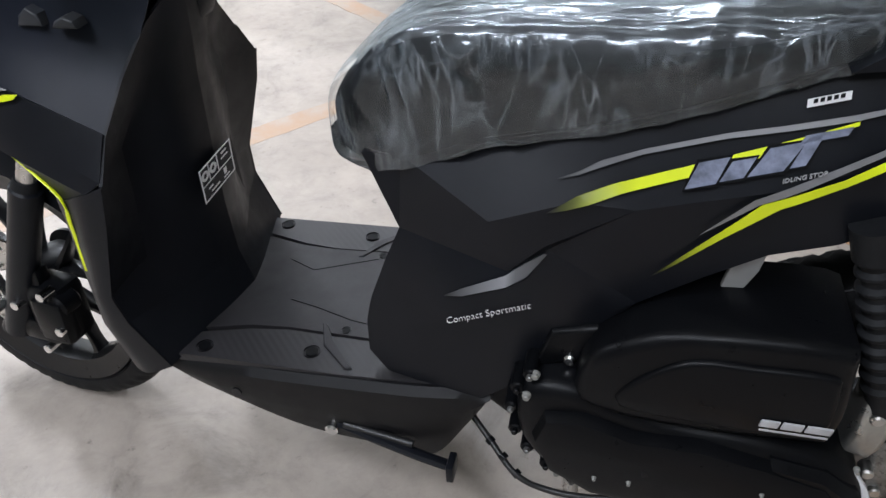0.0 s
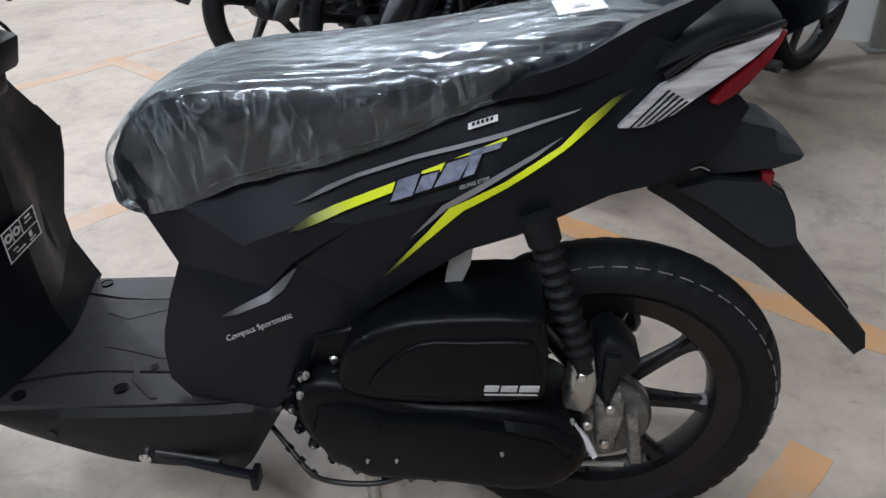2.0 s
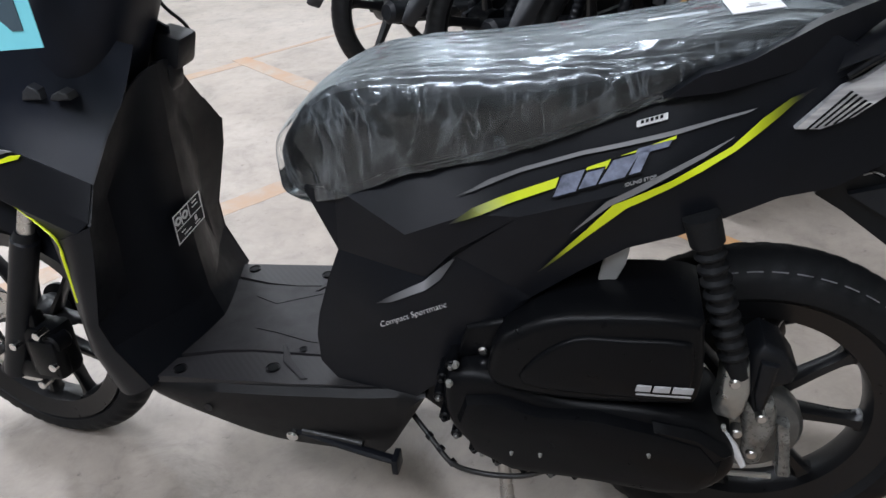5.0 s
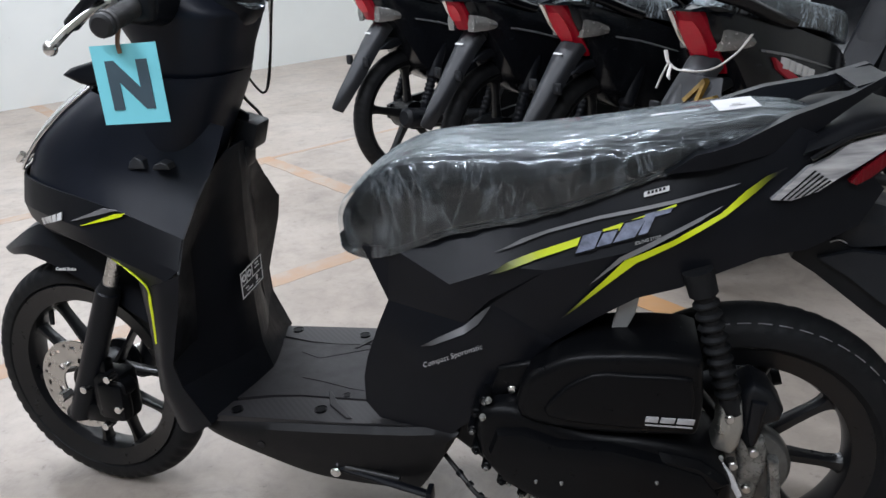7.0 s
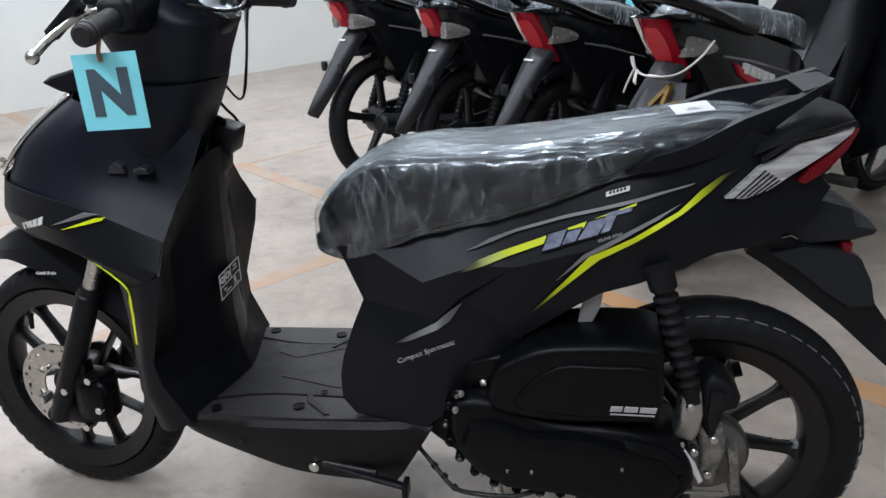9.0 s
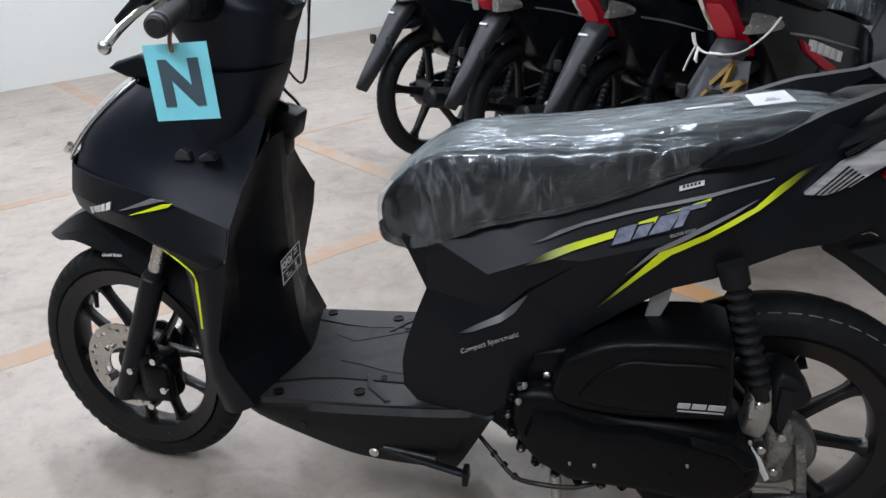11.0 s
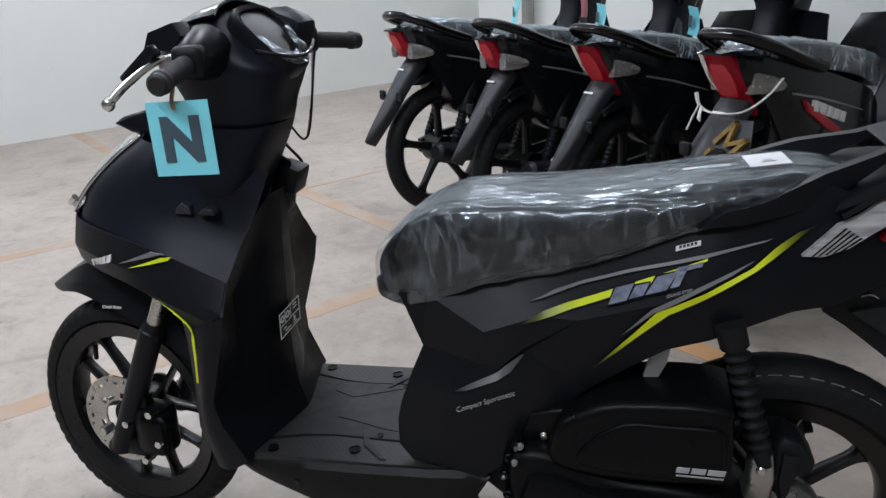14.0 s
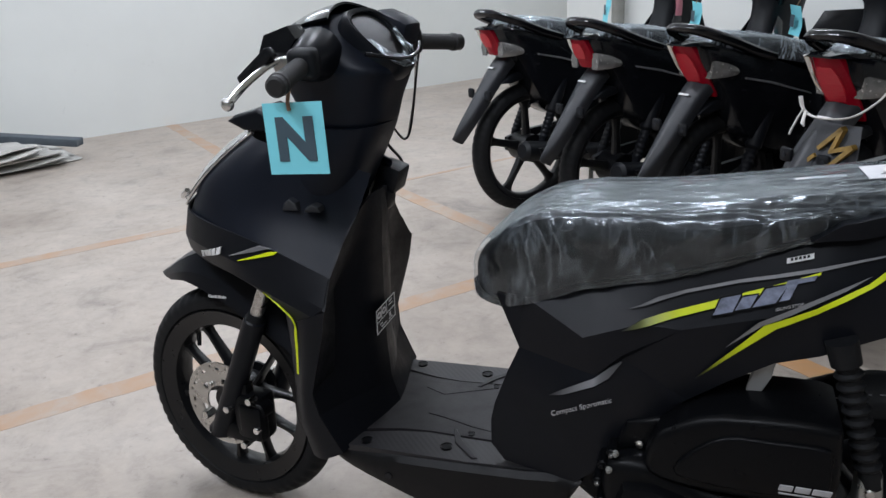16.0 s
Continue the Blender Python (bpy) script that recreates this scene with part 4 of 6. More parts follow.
CREASE_EDGES = [(28, 29), (29, 30), (30, 37), (37, 38), (38, 39), (39, 40), (31, 32), (32, 33), (33, 30), (34, 35), (35, 36), (36, 11), (1, 31), (33, 37), (5, 34), (29, 42), (42, 37), (31, 43), (43, 44), (44, 45), (45, 33)]
SIDE = RIM + CREASE
side_v, _, side_f, side_o, _, _ = delaunay_2d_cdt([Vector((x, z)) for x, z, _ in SIDE], [(i, (i + 1) % len(RIM)) for i in range(len(RIM))] + CREASE_EDGES, [], 1, 1e-6)
SIDE_W = [SIDE[o[0]][2] if o else 0.17 for o in side_o]


def yside(x, z):
    """Half width of the side cover at (x, z), read off its facets, as a left-hand y."""
    best, far = 0.15, 1e9
    for f in side_f:
        (x0, z0), (x1, z1), (x2, z2) = (side_v[i] for i in f)
        det = (z1 - z2) * (x0 - x2) + (x2 - x1) * (z0 - z2)
        if abs(det) < 1e-12:
            continue
        a = ((z1 - z2) * (x - x2) + (x2 - x1) * (z - z2)) / det
        b = ((z2 - z0) * (x - x2) + (x0 - x2) * (z - z2)) / det
        out = max(0, -a, -b, a + b - 1)
        if out < far:
            far, best = out, a * SIDE_W[f[0]] + b * SIDE_W[f[1]] + (1 - a - b) * SIDE_W[f[2]]
    return -best


def side_mesh(thick=0.012):
    """The faceted side cover, with its edge turned inward."""
    verts = [(x, -w, z) for (x, z), w in zip(side_v, SIDE_W)]
    n = len(verts)
    faces = [tuple(f) for f in side_f] + [tuple(n + i for i in reversed(f)) for f in side_f]
    k = len(RIM)
    faces += [(i, (i + 1) % k, n + (i + 1) % k, n + i) for i in range(k)]
    return mesh_from(verts + [(x, y + thick, z) for x, y, z in verts], faces)


body = pair("body_cover", side_mesh(), "matte_black", scooter, "matte black faceted side body cover", 25.0)
part("body_core", loops([[(x, ycore(x, z) * 0.86, z) for z in (zb, zb + (zt - zb) * 0.35, zb + (zt - zb) * 0.7, zt)] + [(x, -ycore(x, z) * 0.86, z) for z in (zt, zb + (zt - zb) * 0.7, zb + (zt - zb) * 0.35, zb)]
                         for x, zb, zt in ((0.066, 0.34, 0.595), (0.085, 0.32, 0.605), (0.12, 0.30, 0.63), (0.20, 0.36, 0.65), (0.30, 0.47, 0.68), (0.42, 0.555, 0.72), (0.55, 0.60, 0.76), (0.68, 0.64, 0.775), (0.75, 0.68, 0.76))]), "inner", body)
# The ledge's highlight, painted as a thin strip over it.
pair("swoosh", panel([(0.100, 0.4525), (0.123, 0.4675), (0.172, 0.4965), (0.192, 0.5155), (0.213, 0.5335), (0.216, 0.5335), (0.1955, 0.5045), (0.174, 0.4870), (0.122, 0.4595)], yside, 0.0008, 0.02, 0.004), "swoosh_sheen", body, "swoosh-shaped ledge sheen painted on in dark silver")


def decal(name, outline, material, label="", lift=0.0062):
    return pair(name, panel(outline, yside, 0.0008, 0.02, lift), material, body, label)


decal("yellow_stripe", [(0.214, 0.589), (0.243, 0.608), (0.285, 0.622), (0.340, 0.642), (0.393, 0.662), (0.478, 0.694), (0.478, 0.691), (0.396, 0.655), (0.342, 0.633), (0.283, 0.611), (0.233, 0.594)], "yellow_upper", "lime yellow upper stripe")
decal("silver_stripe", [(0.222, 0.618), (0.262, 0.637), (0.302, 0.652), (0.374, 0.674), (0.479, 0.700), (0.562, 0.722), (0.553, 0.7175), (0.478, 0.6950), (0.373, 0.6695), (0.301, 0.6475), (0.262, 0.6315)], "silver_upper", "silver grey pinstripe")
decal("yellow_stripe", [(0.322, 0.519), (0.380, 0.581), (0.411, 0.618), (0.475, 0.647), (0.538, 0.683), (0.568, 0.711), (0.596, 0.730), (0.622, 0.740), (0.600, 0.725), (0.584, 0.711), (0.543, 0.679), (0.477, 0.639), (0.427, 0.614), (0.384, 0.574), (0.333, 0.5275)], "yellow_lower", "lime yellow lower stripe")
decal("silver_stripe", [(0.362, 0.576), (0.403, 0.622), (0.425, 0.634), (0.514, 0.679), (0.541, 0.693), (0.510, 0.672), (0.428, 0.628), (0.408, 0.617)], "silver_decal", "silver grey pinstripe")
# model badge, drawn as slanted plain blocks
for x0, x1, lift0, hi, lean in ((0.341, 0.3675, 0.0, 0.0235, 0.010), (0.3705, 0.3905, 0.001, 0.019, 0.009), (0.3935, 0.4225, 0.001, 0.0265, 0.016), (0.4275, 0.4400, 0.002, 0.0280, 0.012)):
    z0, z1 = 0.6235 + 0.315 * (x0 - 0.341), 0.6235 + 0.315 * (x1 - 0.341)
    decal("badge_block", [(x0, z0 + lift0), (x1, z1 + lift0), (x1 + lean, z1 + hi), (x0 + lean, z0 + hi)], "logo", "pale blue-grey badge block", 0.0068)
    decal("badge_shade", [(x0 - 0.002, z0 + lift0 - 0.0025), (x1 + 0.002, z1 + lift0 - 0.0025), (x1 + lean + 0.002, z1 + hi + 0.002), (x0 + lean - 0.002, z0 + hi + 0.002)], "engine", "", 0.0064)
decal("badge_block", [(0.4330, 0.6730), (0.4700, 0.6830), (0.4740, 0.6900), (0.4370, 0.6800)], "logo", "pale blue-grey badge block", 0.0068)
writing("IDLING STOP", 0.0062, Matrix.Translation((0.440, yside(0.440, 0.647) - 0.0078, 0.6475)) @ Matrix.Rotation(radians(-19), 4, "Y") @ Matrix.Rotation(radians(90), 4, "X"), "grey_mark", body, shear=0.3, label="tiny grey script")
decal("bar_label", [(0.434, 0.7010), (0.468, 0.7105), (0.468, 0.7170), (0.434, 0.7075)], "white_mark", "small white code label")
for k in range(5):
    x, z = 0.4385 + 0.0052 * k, 0.7053 + 0.00145 * k
    decal("code_bar", [(x, z), (x + 0.0034, z + 0.001), (x + 0.0034, z + 0.0042), (x, z + 0.0032)], "engine", "", 0.0076)
writing("Compact Sportmatic", 0.0128, Matrix.Translation((0.1525, yside(0.1525, 0.446) - 0.0062, 0.4465)) @ Matrix.Rotation(radians(-4), 4, "Z") @ Matrix.Rotation(radians(-24.5), 4, "Y") @ Matrix.Rotation(radians(90), 4, "X"), "white_mark", body, shear=0.25, bold=-0.0003, label="small white script")


# seat, as stations along its length: x, top, side crest, bottom, half width
SEAT = [(-0.051, 0.640, 0.628, 0.606, 0.056), (-0.032, 0.664, 0.646, 0.588, 0.092), (0.010, 0.708, 0.692, 0.582, 0.118), (0.050, 0.732, 0.718, 0.594, 0.130), (0.085, 0.743, 0.729, 0.606, 0.134), (0.146, 0.751, 0.736, 0.632, 0.140), (0.260, 0.758, 0.740, 0.660, 0.146), (0.350, 0.766, 0.748, 0.688, 0.146),
        (0.460, 0.780, 0.764, 0.728, 0.138), (0.570, 0.795, 0.782, 0.752, 0.120), (0.640, 0.797, 0.786, 0.764, 0.094), (0.690, 0.784, 0.780, 0.770, 0.050)]


def seat_rings(grow=0.0, low=0.0):
    rings = []
    for x, top, crest, bot, w in SEAT:
        r = []
        g = grow
        prof = [(1.0, bot - low), (1.0, bot + (crest - bot) * 0.45), (0.985, bot + (crest - bot) * 0.8), (0.90, crest), (0.72, crest + (top - crest) * 0.55), (0.42, crest + (top - crest) * 0.9), (0.0, top)]
        for f, z in prof:
            r.append((x - (g if x < 0 else 0), -(w * f + g * (f > 0.5)), z + (g if f < 0.95 else 0) + 0.07 * w * f))
        for f, z in reversed(prof[:-1]):
            r.append((x - (g if x < 0 else 0), (w * f + g * (f > 0.5)), z + (g if f < 0.95 else 0) - 0.07 * w * f))
        rings.append(r)
    return rings


seat = part("seat", loops(seat_rings(), n=4), "vinyl", scooter, "black vinyl dual seat")


def fine_rings(rings, nr, nc):
    """Resamples closed rings both ways."""
    around = [curve_points(r, nc) for r in rings]
    k = len(around[0])
    tracks = [curve_points([r[j] for r in around], nr) for j in range(k)]
    return [[t[i] for t in tracks] for i in range(len(tracks[0]))]


def crumple(rings, amount):
    """Long shallow creases along the top, slanting upright folds down the sides."""
    out = []
    for r in rings:
        line = []
        for p in r:
            v = Vector(p)
            side = min(1, max(0, (abs(v.y) - 0.075) / 0.05))
            a = noise.noise(Vector((v.x * 13 + v.z * 9, v.y * 5, v.z * 6)))
            b = noise.noise(Vector((v.x * 27 - v.z * 16, v.y * 12, v.z * 15 + 5)))
            top = noise.noise(Vector((v.x * 3.0, v.y * 34 + v.x * 5, 3.7)))
            ridge = (max(0, 1 - abs(a) * 4.5) * 0.9 + max(0, 1 - abs(b) * 4) * 0.55) * side + max(0, 1 - abs(top) * 3.5) * 0.55 * (1 - side)
            c = noise.noise(Vector((v.x * 6, v.y * 6, v.z * 6 + 9)))
            d = Vector((0, p[1], (p[2] - 0.68) * 0.8))
            d = d.normalized() if d.length > 1e-4 else Vector((0, 0, 1))
            line.append(tuple(v + d * amount * (ridge + 0.5 * c)))
        out.append(line)
    return out


wrap_rings = crumple(fine_rings(seat_rings(0.006, 0.010), 10, 6), 0.0034)
wrap = part("seat_wrap", loops(wrap_rings, cap=False), "film", scooter, "clear crumpled polythene wrap over the seat", angle=80)
sq = Matrix.Translation((0.565, -0.022, 0.8045)) @ Matrix.Rotation(radians(-6), 4, "Y") @ Matrix.Rotation(radians(4), 4, "Z")
part("paper_slip", moved(box(0, 0, 0, 0.058, 0.07, 0.0012, 0), sq), "paper", scooter, "white paper slip on the seat")
part("code_bar", moved(join(box(0, -0.008, 0.0012, 0.012, 0.010, 0.0008, 0), box(0, -0.016, 0.0012, 0.022, 0.002, 0.0008, 0)), sq), "grey_mark", scooter)
part("pale_sticker", moved(box(-0.085, 0.012, -0.005, 0.070, 0.010, 0.001, 0), sq), "paper", scooter, "narrow pale sticker")

# grab rail, tail cowl and lamps
rail = [(0.462, 0.735), (0.520, 0.742), (0.586, 0.754), (0.628, 0.763), (0.660, 0.780), (0.708, 0.811), (0.750, 0.836), (0.762, 0.848), (0.756, 0.850), (0.706, 0.828), (0.672, 0.819), (0.627, 0.807), (0.591, 0.792), (0.552, 0.775), (0.500, 0.762)]


def yrail(x, z):
    return -(0.150 - 0.55 * max(0, x - 0.52) ** 1.2) - 0.004


pair("grab_rail", panel(rail, yrail, 0.022, 0.02), "matte_black", scooter, "matte black grab rail")
part("grab_rail_bridge", loops([[(0.724, y, 0.826), (0.756, y, 0.840), (0.757, y, 0.848), (0.715, y, 0.835)] for y in (-0.064, -0.03, 0, 0.03, 0.064)]), "matte_black", scooter)
tail_rows = [
    [(0.640, -0.135, 0.756), (0.655, -0.10, 0.772), (0.665, 0, 0.778)],
    [(0.700, -0.116, 0.776), (0.706, -0.095, 0.790), (0.714, 0, 0.794)],
    [(0.750, -0.094, 0.786), (0.756, -0.075, 0.798), (0.762, 0, 0.800)],
    [(0.785, -0.075, 0.788), (0.788, -0.060, 0.792), (0.792, 0, 0.795)],
]
part("tail_cowl", both(sheet(tail_rows, 4, 4, 0.004)), "matte_grey", scooter, "matte graphite tail cowl")


def ytail(x, z):
    k = (x - 0.60) / 0.21
    return -(0.148 - 0.075 * max(0, k) ** 1.2) + 0.10 * max(0, z - (0.70 + 0.48 * (x - 0.66))) - 0.010


clear = [(0.602, 0.700), (0.647, 0.742), (0.670, 0.750), (0.701, 0.770), (0.750, 0.779), (0.783, 0.787), (0.780, 0.779), (0.753, 0.759), (0.722, 0.741), (0.690, 0.724), (0.664, 0.708), (0.630, 0.698)]
tail_lamp = pair("tail_lamp", panel(clear, ytail, 0.010, 0.012), "lamp_silver", scooter, "clear indicator glass at the tail")
pair("red_glass", panel([(0.706, 0.717), (0.722, 0.734), (0.750, 0.752), (0.776, 0.773), (0.784, 0.786), (0.790, 0.784), (0.775, 0.756), (0.757, 0.737), (0.734, 0.720), (0.716, 0.712)], lambda x, z: ytail(x, z) - 0.001, 0.014, 0.012), "red_lens", tail_lamp, "red tail light glass")
pair("lamp_backing", panel([(0.600, 0.694), (0.646, 0.746), (0.701, 0.776), (0.783, 0.794), (0.794, 0.786), (0.758, 0.724), (0.719, 0.697), (0.678, 0.685), (0.616, 0.686)], lambda x, z: ytail(x, z) + 0.016, 0.02, 0.02), "engine", tail_lamp)
for k in range(5):
    x, z = 0.613 + 0.0095 * k, 0.6985 + 0.0014 * k
    pair("groove", panel([(x, z), (x + 0.0030, z), (x + 0.046 - 0.004 * k, z + 0.038 - 0.0052 * k), (x + 0.043 - 0.004 * k, z + 0.039 - 0.0052 * k)], ytail, 0.002, 0.05, 0.0012), "engine", tail_lamp)
pair("lamp_edge", hose([(0.650, ytail(0.65, 0.75) + 0.002, 0.752), (0.70, ytail(0.70, 0.775) + 0.002, 0.777), (0.75, ytail(0.75, 0.784), 0.787), (0.785, ytail(0.785, 0.79), 0.794)], 0.004), "gloss", tail_lamp)
part("rear_panel", loops([[(0.790, y, 0.784), (0.775, y, 0.745), (0.730, y, 0.705), (0.700, y, 0.705), (0.715, y, 0.776)] for y in (-0.075, -0.03, 0.03, 0.075)]), "red_lens", tail_lamp, "red tail light glass")

# rear mudguard with its number plate bracket
FLAP = [(0.655, 0.585), (0.690, 0.562), (0.723, 0.535), (0.807, 0.465), (0.867, 0.407), (0.931, 0.346), (0.984, 0.288), (0.998, 0.300), (0.992, 0.328), (0.922, 0.412), (0.862, 0.494), (0.850, 0.535), (0.830, 0.572), (0.804, 0.590), (0.735, 0.602), (0.665, 0.640)]


def yflap(x, z):
    return -(0.082 - 0.040 * min(1, max(0, (x - 0.70) / 0.30)))


rear_guard = pair("rear_mudguard", panel(FLAP, yflap, 0.020, 0.03), "plastic", scooter, "black plastic rear mudguard")
part("mudguard_web", loops([[(x, -w, z0), (x, w, z0), (x, w, z1), (x, -w, z1)] for x, z0, z1, w in ((0.66, 0.59, 0.635, 0.070), (0.74, 0.53, 0.60, 0.066), (0.82, 0.465, 0.52, 0.056), (0.91, 0.38, 0.405, 0.046), (0.985, 0.295, 0.315, 0.036))]), "plastic", rear_guard)
pair("guard_plate", panel([(0.738, 0.600), (0.800, 0.590), (0.828, 0.570), (0.848, 0.535), (0.858, 0.496), (0.822, 0.492), (0.780, 0.522), (0.735, 0.560), (0.690, 0.590)], yflap, 0.014, 0.03, 0.010), "guard_grey", rear_guard, "dark grey upper mudguard plate")
rings6 = []
for x, zb, zm, zt, w in ((0.696, 0.602, 0.636, 0.652, 0.064), (0.740, 0.596, 0.642, 0.668, 0.072), (0.812, 0.604, 0.628, 0.648, 0.070), (0.845, 0.610, 0.619, 0.624, 0.060), (0.850, 0.613, 0.617, 0.619, 0.054)):
    rings6.append([(x, -w + 0.004, zb), (x, -w, zb + 0.004), (x, -w, zm), (x, -w * 0.62, zt), (x, w * 0.62, zt), (x, w, zm), (x, w, zb + 0.004), (x, w - 0.004, zb)])
bracket = part("plate_bracket", loops(rings6, n=1), "guard_grey", rear_guard, "dark grey plate light housing", angle=20)
part("mark", box(0.742, -0.060, 0.664, 0.005, 0.004, 0.016, 0.001), "white_mark", bracket)
part("side_reflector", slab([(0.796, 0.602), (0.812, 0.600), (0.812, 0.562), (0.800, 0.556)], 0.02, -0.074, 0.003), "red_lens", rear_guard, "small red reflector")
part("curved_mark", hose([(0.704, -0.0845, 0.613), (0.716, -0.0850, 0.617), (0.727, -0.0850, 0.612)], 0.0012, 6, 4), "grey_mark", rear_guard)

# engine and final drive
engine = part("engine_block", join(slab([(0.105, 0.300), (0.150, 0.360), (0.205, 0.410), (0.300, 0.430), (0.330, 0.300), (0.300, 0.215), (0.215, 0.205), (0.160, 0.240)], 0.10, -0.150, 0.02, smooth=2), box(0.34, -0.06, 0.33, 0.34, 0.16, 0.12, 0.03)), "engine", scooter, "black engine and transmission casing")
CVT = [(0.204, 0.372), (0.191, 0.332), (0.202, 0.278), (0.242, 0.232), (0.300, 0.210), (0.360, 0.206), (0.416, 0.208), (0.472, 0.188), (0.530, 0.190), (0.568, 0.216), (0.582, 0.254), (0.566, 0.298), (0.530, 0.328), (0.450, 0.342), (0.366, 0.346), (0.300, 0.366), (0.250, 0.384)]
cvt = part("belt_cover", slab(CVT, -0.10, -0.226, 0.020, 4, smooth=4), "engine", engine, "black belt drive cover")
part("cover_bulge", slab([(0.226, 0.345), (0.212, 0.305), (0.232, 0.255), (0.285, 0.224), (0.40, 0.216), (0.485, 0.204), (0.535, 0.210), (0.558, 0.242), (0.562, 0.266), (0.534, 0.302), (0.470, 0.320), (0.40, 0.334), (0.325, 0.334), (0.27, 0.352)], -0.20, -0.246, 0.020, 2, smooth=1), "engine", cvt)
part("cover_tip", slab([(0.500, 0.256), (0.545, 0.254), (0.574, 0.278), (0.566, 0.290), (0.530, 0.316), (0.470, 0.326), (0.486, 0.300)], -0.21, -0.238, 0.010, 1), "engine", cvt, "faceted tip of the cover")
airbox = part("air_cleaner", slab([(0.262, 0.372), (0.268, 0.430), (0.298, 0.460), (0.362, 0.487), (0.505, 0.492), (0.524, 0.460), (0.524, 0.370), (0.490, 0.356), (0.350, 0.352)], -0.10, -0.232, 0.014, 4, smooth=3), "engine", engine, "black air cleaner box")
part("cleaner_face", slab([(0.305, 0.380), (0.318, 0.420), (0.370, 0.458), (0.430, 0.461), (0.500, 0.461), (0.512, 0.444), (0.512, 0.385), (0.490, 0.372), (0.400, 0.370)], -0.225, -0.238, 0.006, 3, smooth=3), "engine", airbox)
part("cleaner_top", slab([(0.290, 0.425), (0.330, 0.444), (0.392, 0.448), (0.440, 0.446), (0.490, 0.452), (0.520, 0.450), (0.524, 0.430), (0.500, 0.410), (0.40, 0.410)], -0.04, -0.17, 0.022, 4, smooth=3), "engine", airbox)
part("tyre_hugger", slab([(0.33, 0.37), (0.370, 0.400), (0.404, 0.402), (0.436, 0.404), (0.477, 0.420), (0.50, 0.432), (0.525, 0.43), (0.54, 0.40), (0.45, 0.36)], 0.0, -0.12, 0.012, 3, smooth=3), "plastic", airbox)
for x0, x1 in ((0.446, 0.464), (0.467, 0.487), (0.490, 0.514)):
    part("badge_block", slab([(x0, 0.386), (x1, 0.386), (x1 + 0.002, 0.395), (x0 + 0.002, 0.395)], -0.239, -0.2415, 0.0008), "grey_mark", airbox, "pale badge block")
part("badge_line", box(0.480, -0.2410, 0.3815, 0.066, 0.0012, 0.0022, 0), "grey_mark", airbox)
for x, z, r, y in ((0.238, 0.318, 0.0042, -0.240), (0.303, 0.247, 0.0065, -0.238), (0.244, 0.246, 0.0035, -0.232), (0.204, 0.362, 0.0040, -0.225), (0.212, 0.386, 0.0042, -0.214), (0.560, 0.318, 0.0026, -0.222), (0.288, 0.267, 0.0022, -0.247), (0.327, 0.268, 0.0022, -0.247), (0.468, 0.284, 0.0022, -0.247)):
    part("bolt", spin([(0, -0.004), (r * 0.8, -0.004), (r, -0.003), (r, 0.0), (r * 1.35, 0.001), (r * 1.35, 0.004), (0, 0.004)], Matrix.Translation((x, y, z)) @ Matrix.Rotation(radians(-90), 4, "X"), 14), "chrome" if r > 0.006 else "post", engine)
# bosses with their bolts round the front of the casing
edge = curve_points([(0.206, -0.2, 0.384), (0.186, -0.2, 0.345), (0.190, -0.2, 0.290), (0.216, -0.2, 0.246), (0.262, -0.2, 0.213), (0.318, -0.2, 0.200), (0.372, -0.2, 0.200)], 3)
for k, (x, _, z) in enumerate(edge):
    if k % 2 == 0:
        boss = part("boss", rod((x, -0.214, z), (x, -0.15, z), 0.0085, 0.0095, 10, 0.002), "engine", engine)
        # Sparse glints put into the colour: every other bolt is paler.
        part("bolt", rod((x, -0.220, z), (x, -0.212, z), 0.0040, seg=6, bevel=0.001), "hub_grey" if k % 4 == 0 else "engine", boss)
part("breather_hose", hose([(0.110, -0.13, 0.226), (0.150, -0.165, 0.205), (0.190, -0.20, 0.188), (0.235, -0.222, 0.196), (0.290, -0.222, 0.196), (0.33, -0.215, 0.204)], 0.0042), "cable", engine)
part("clamp", join(*[rod((0.148 + 0.02 * k, -0.164 - 0.016 * k, 0.206 - 0.009 * k), (0.154 + 0.02 * k, -0.168 - 0.016 * k, 0.203 - 0.009 * k), 0.0062, seg=10) for k in range(3)]), "engine", engine)
part("hinge_bolt", spin([(0, -0.034), (0.005, -0.034), (0.0075, -0.031), (0.0075, -0.024), (0.011, -0.023), (0.013, 0), (0, 0)], Matrix.Translation((0.247, -0.16, 0.394)) @ Matrix.Rotation(radians(-90), 4, "X"), 12), "chrome", engine)
part("hinge_link", slab([(0.205, 0.372), (0.225, 0.430), (0.275, 0.445), (0.300, 0.420), (0.262, 0.390)], -0.08, -0.188, 0.008), "engine", engine)
part("frame_bracket", slab([(0.413, 0.560), (0.438, 0.560), (0.430, 0.515), (0.416, 0.484), (0.393, 0.472), (0.399, 0.506)], -0.143, -0.150, 0.002), "bracket_grey", scooter, "grey bracket plate")
part("frame_tube", rod((0.26, -0.09, 0.42), (0.42, -0.09, 0.575), 0.014), "engine", scooter)
part("small_bolt", rod((0.372, -0.172, 0.533), (0.372, -0.13, 0.533), 0.006, seg=8), "steel", scooter)

# rear shock absorber with its rubber boot
s0, s1 = Vector((0.577, -0.180, 0.372)), Vector((0.512, -0.172, 0.600))
L = (s1 - s0).length
prof = [(0, 0), (0.014, 0), (0.016, 0.02)]
k = 0
h = 0.03
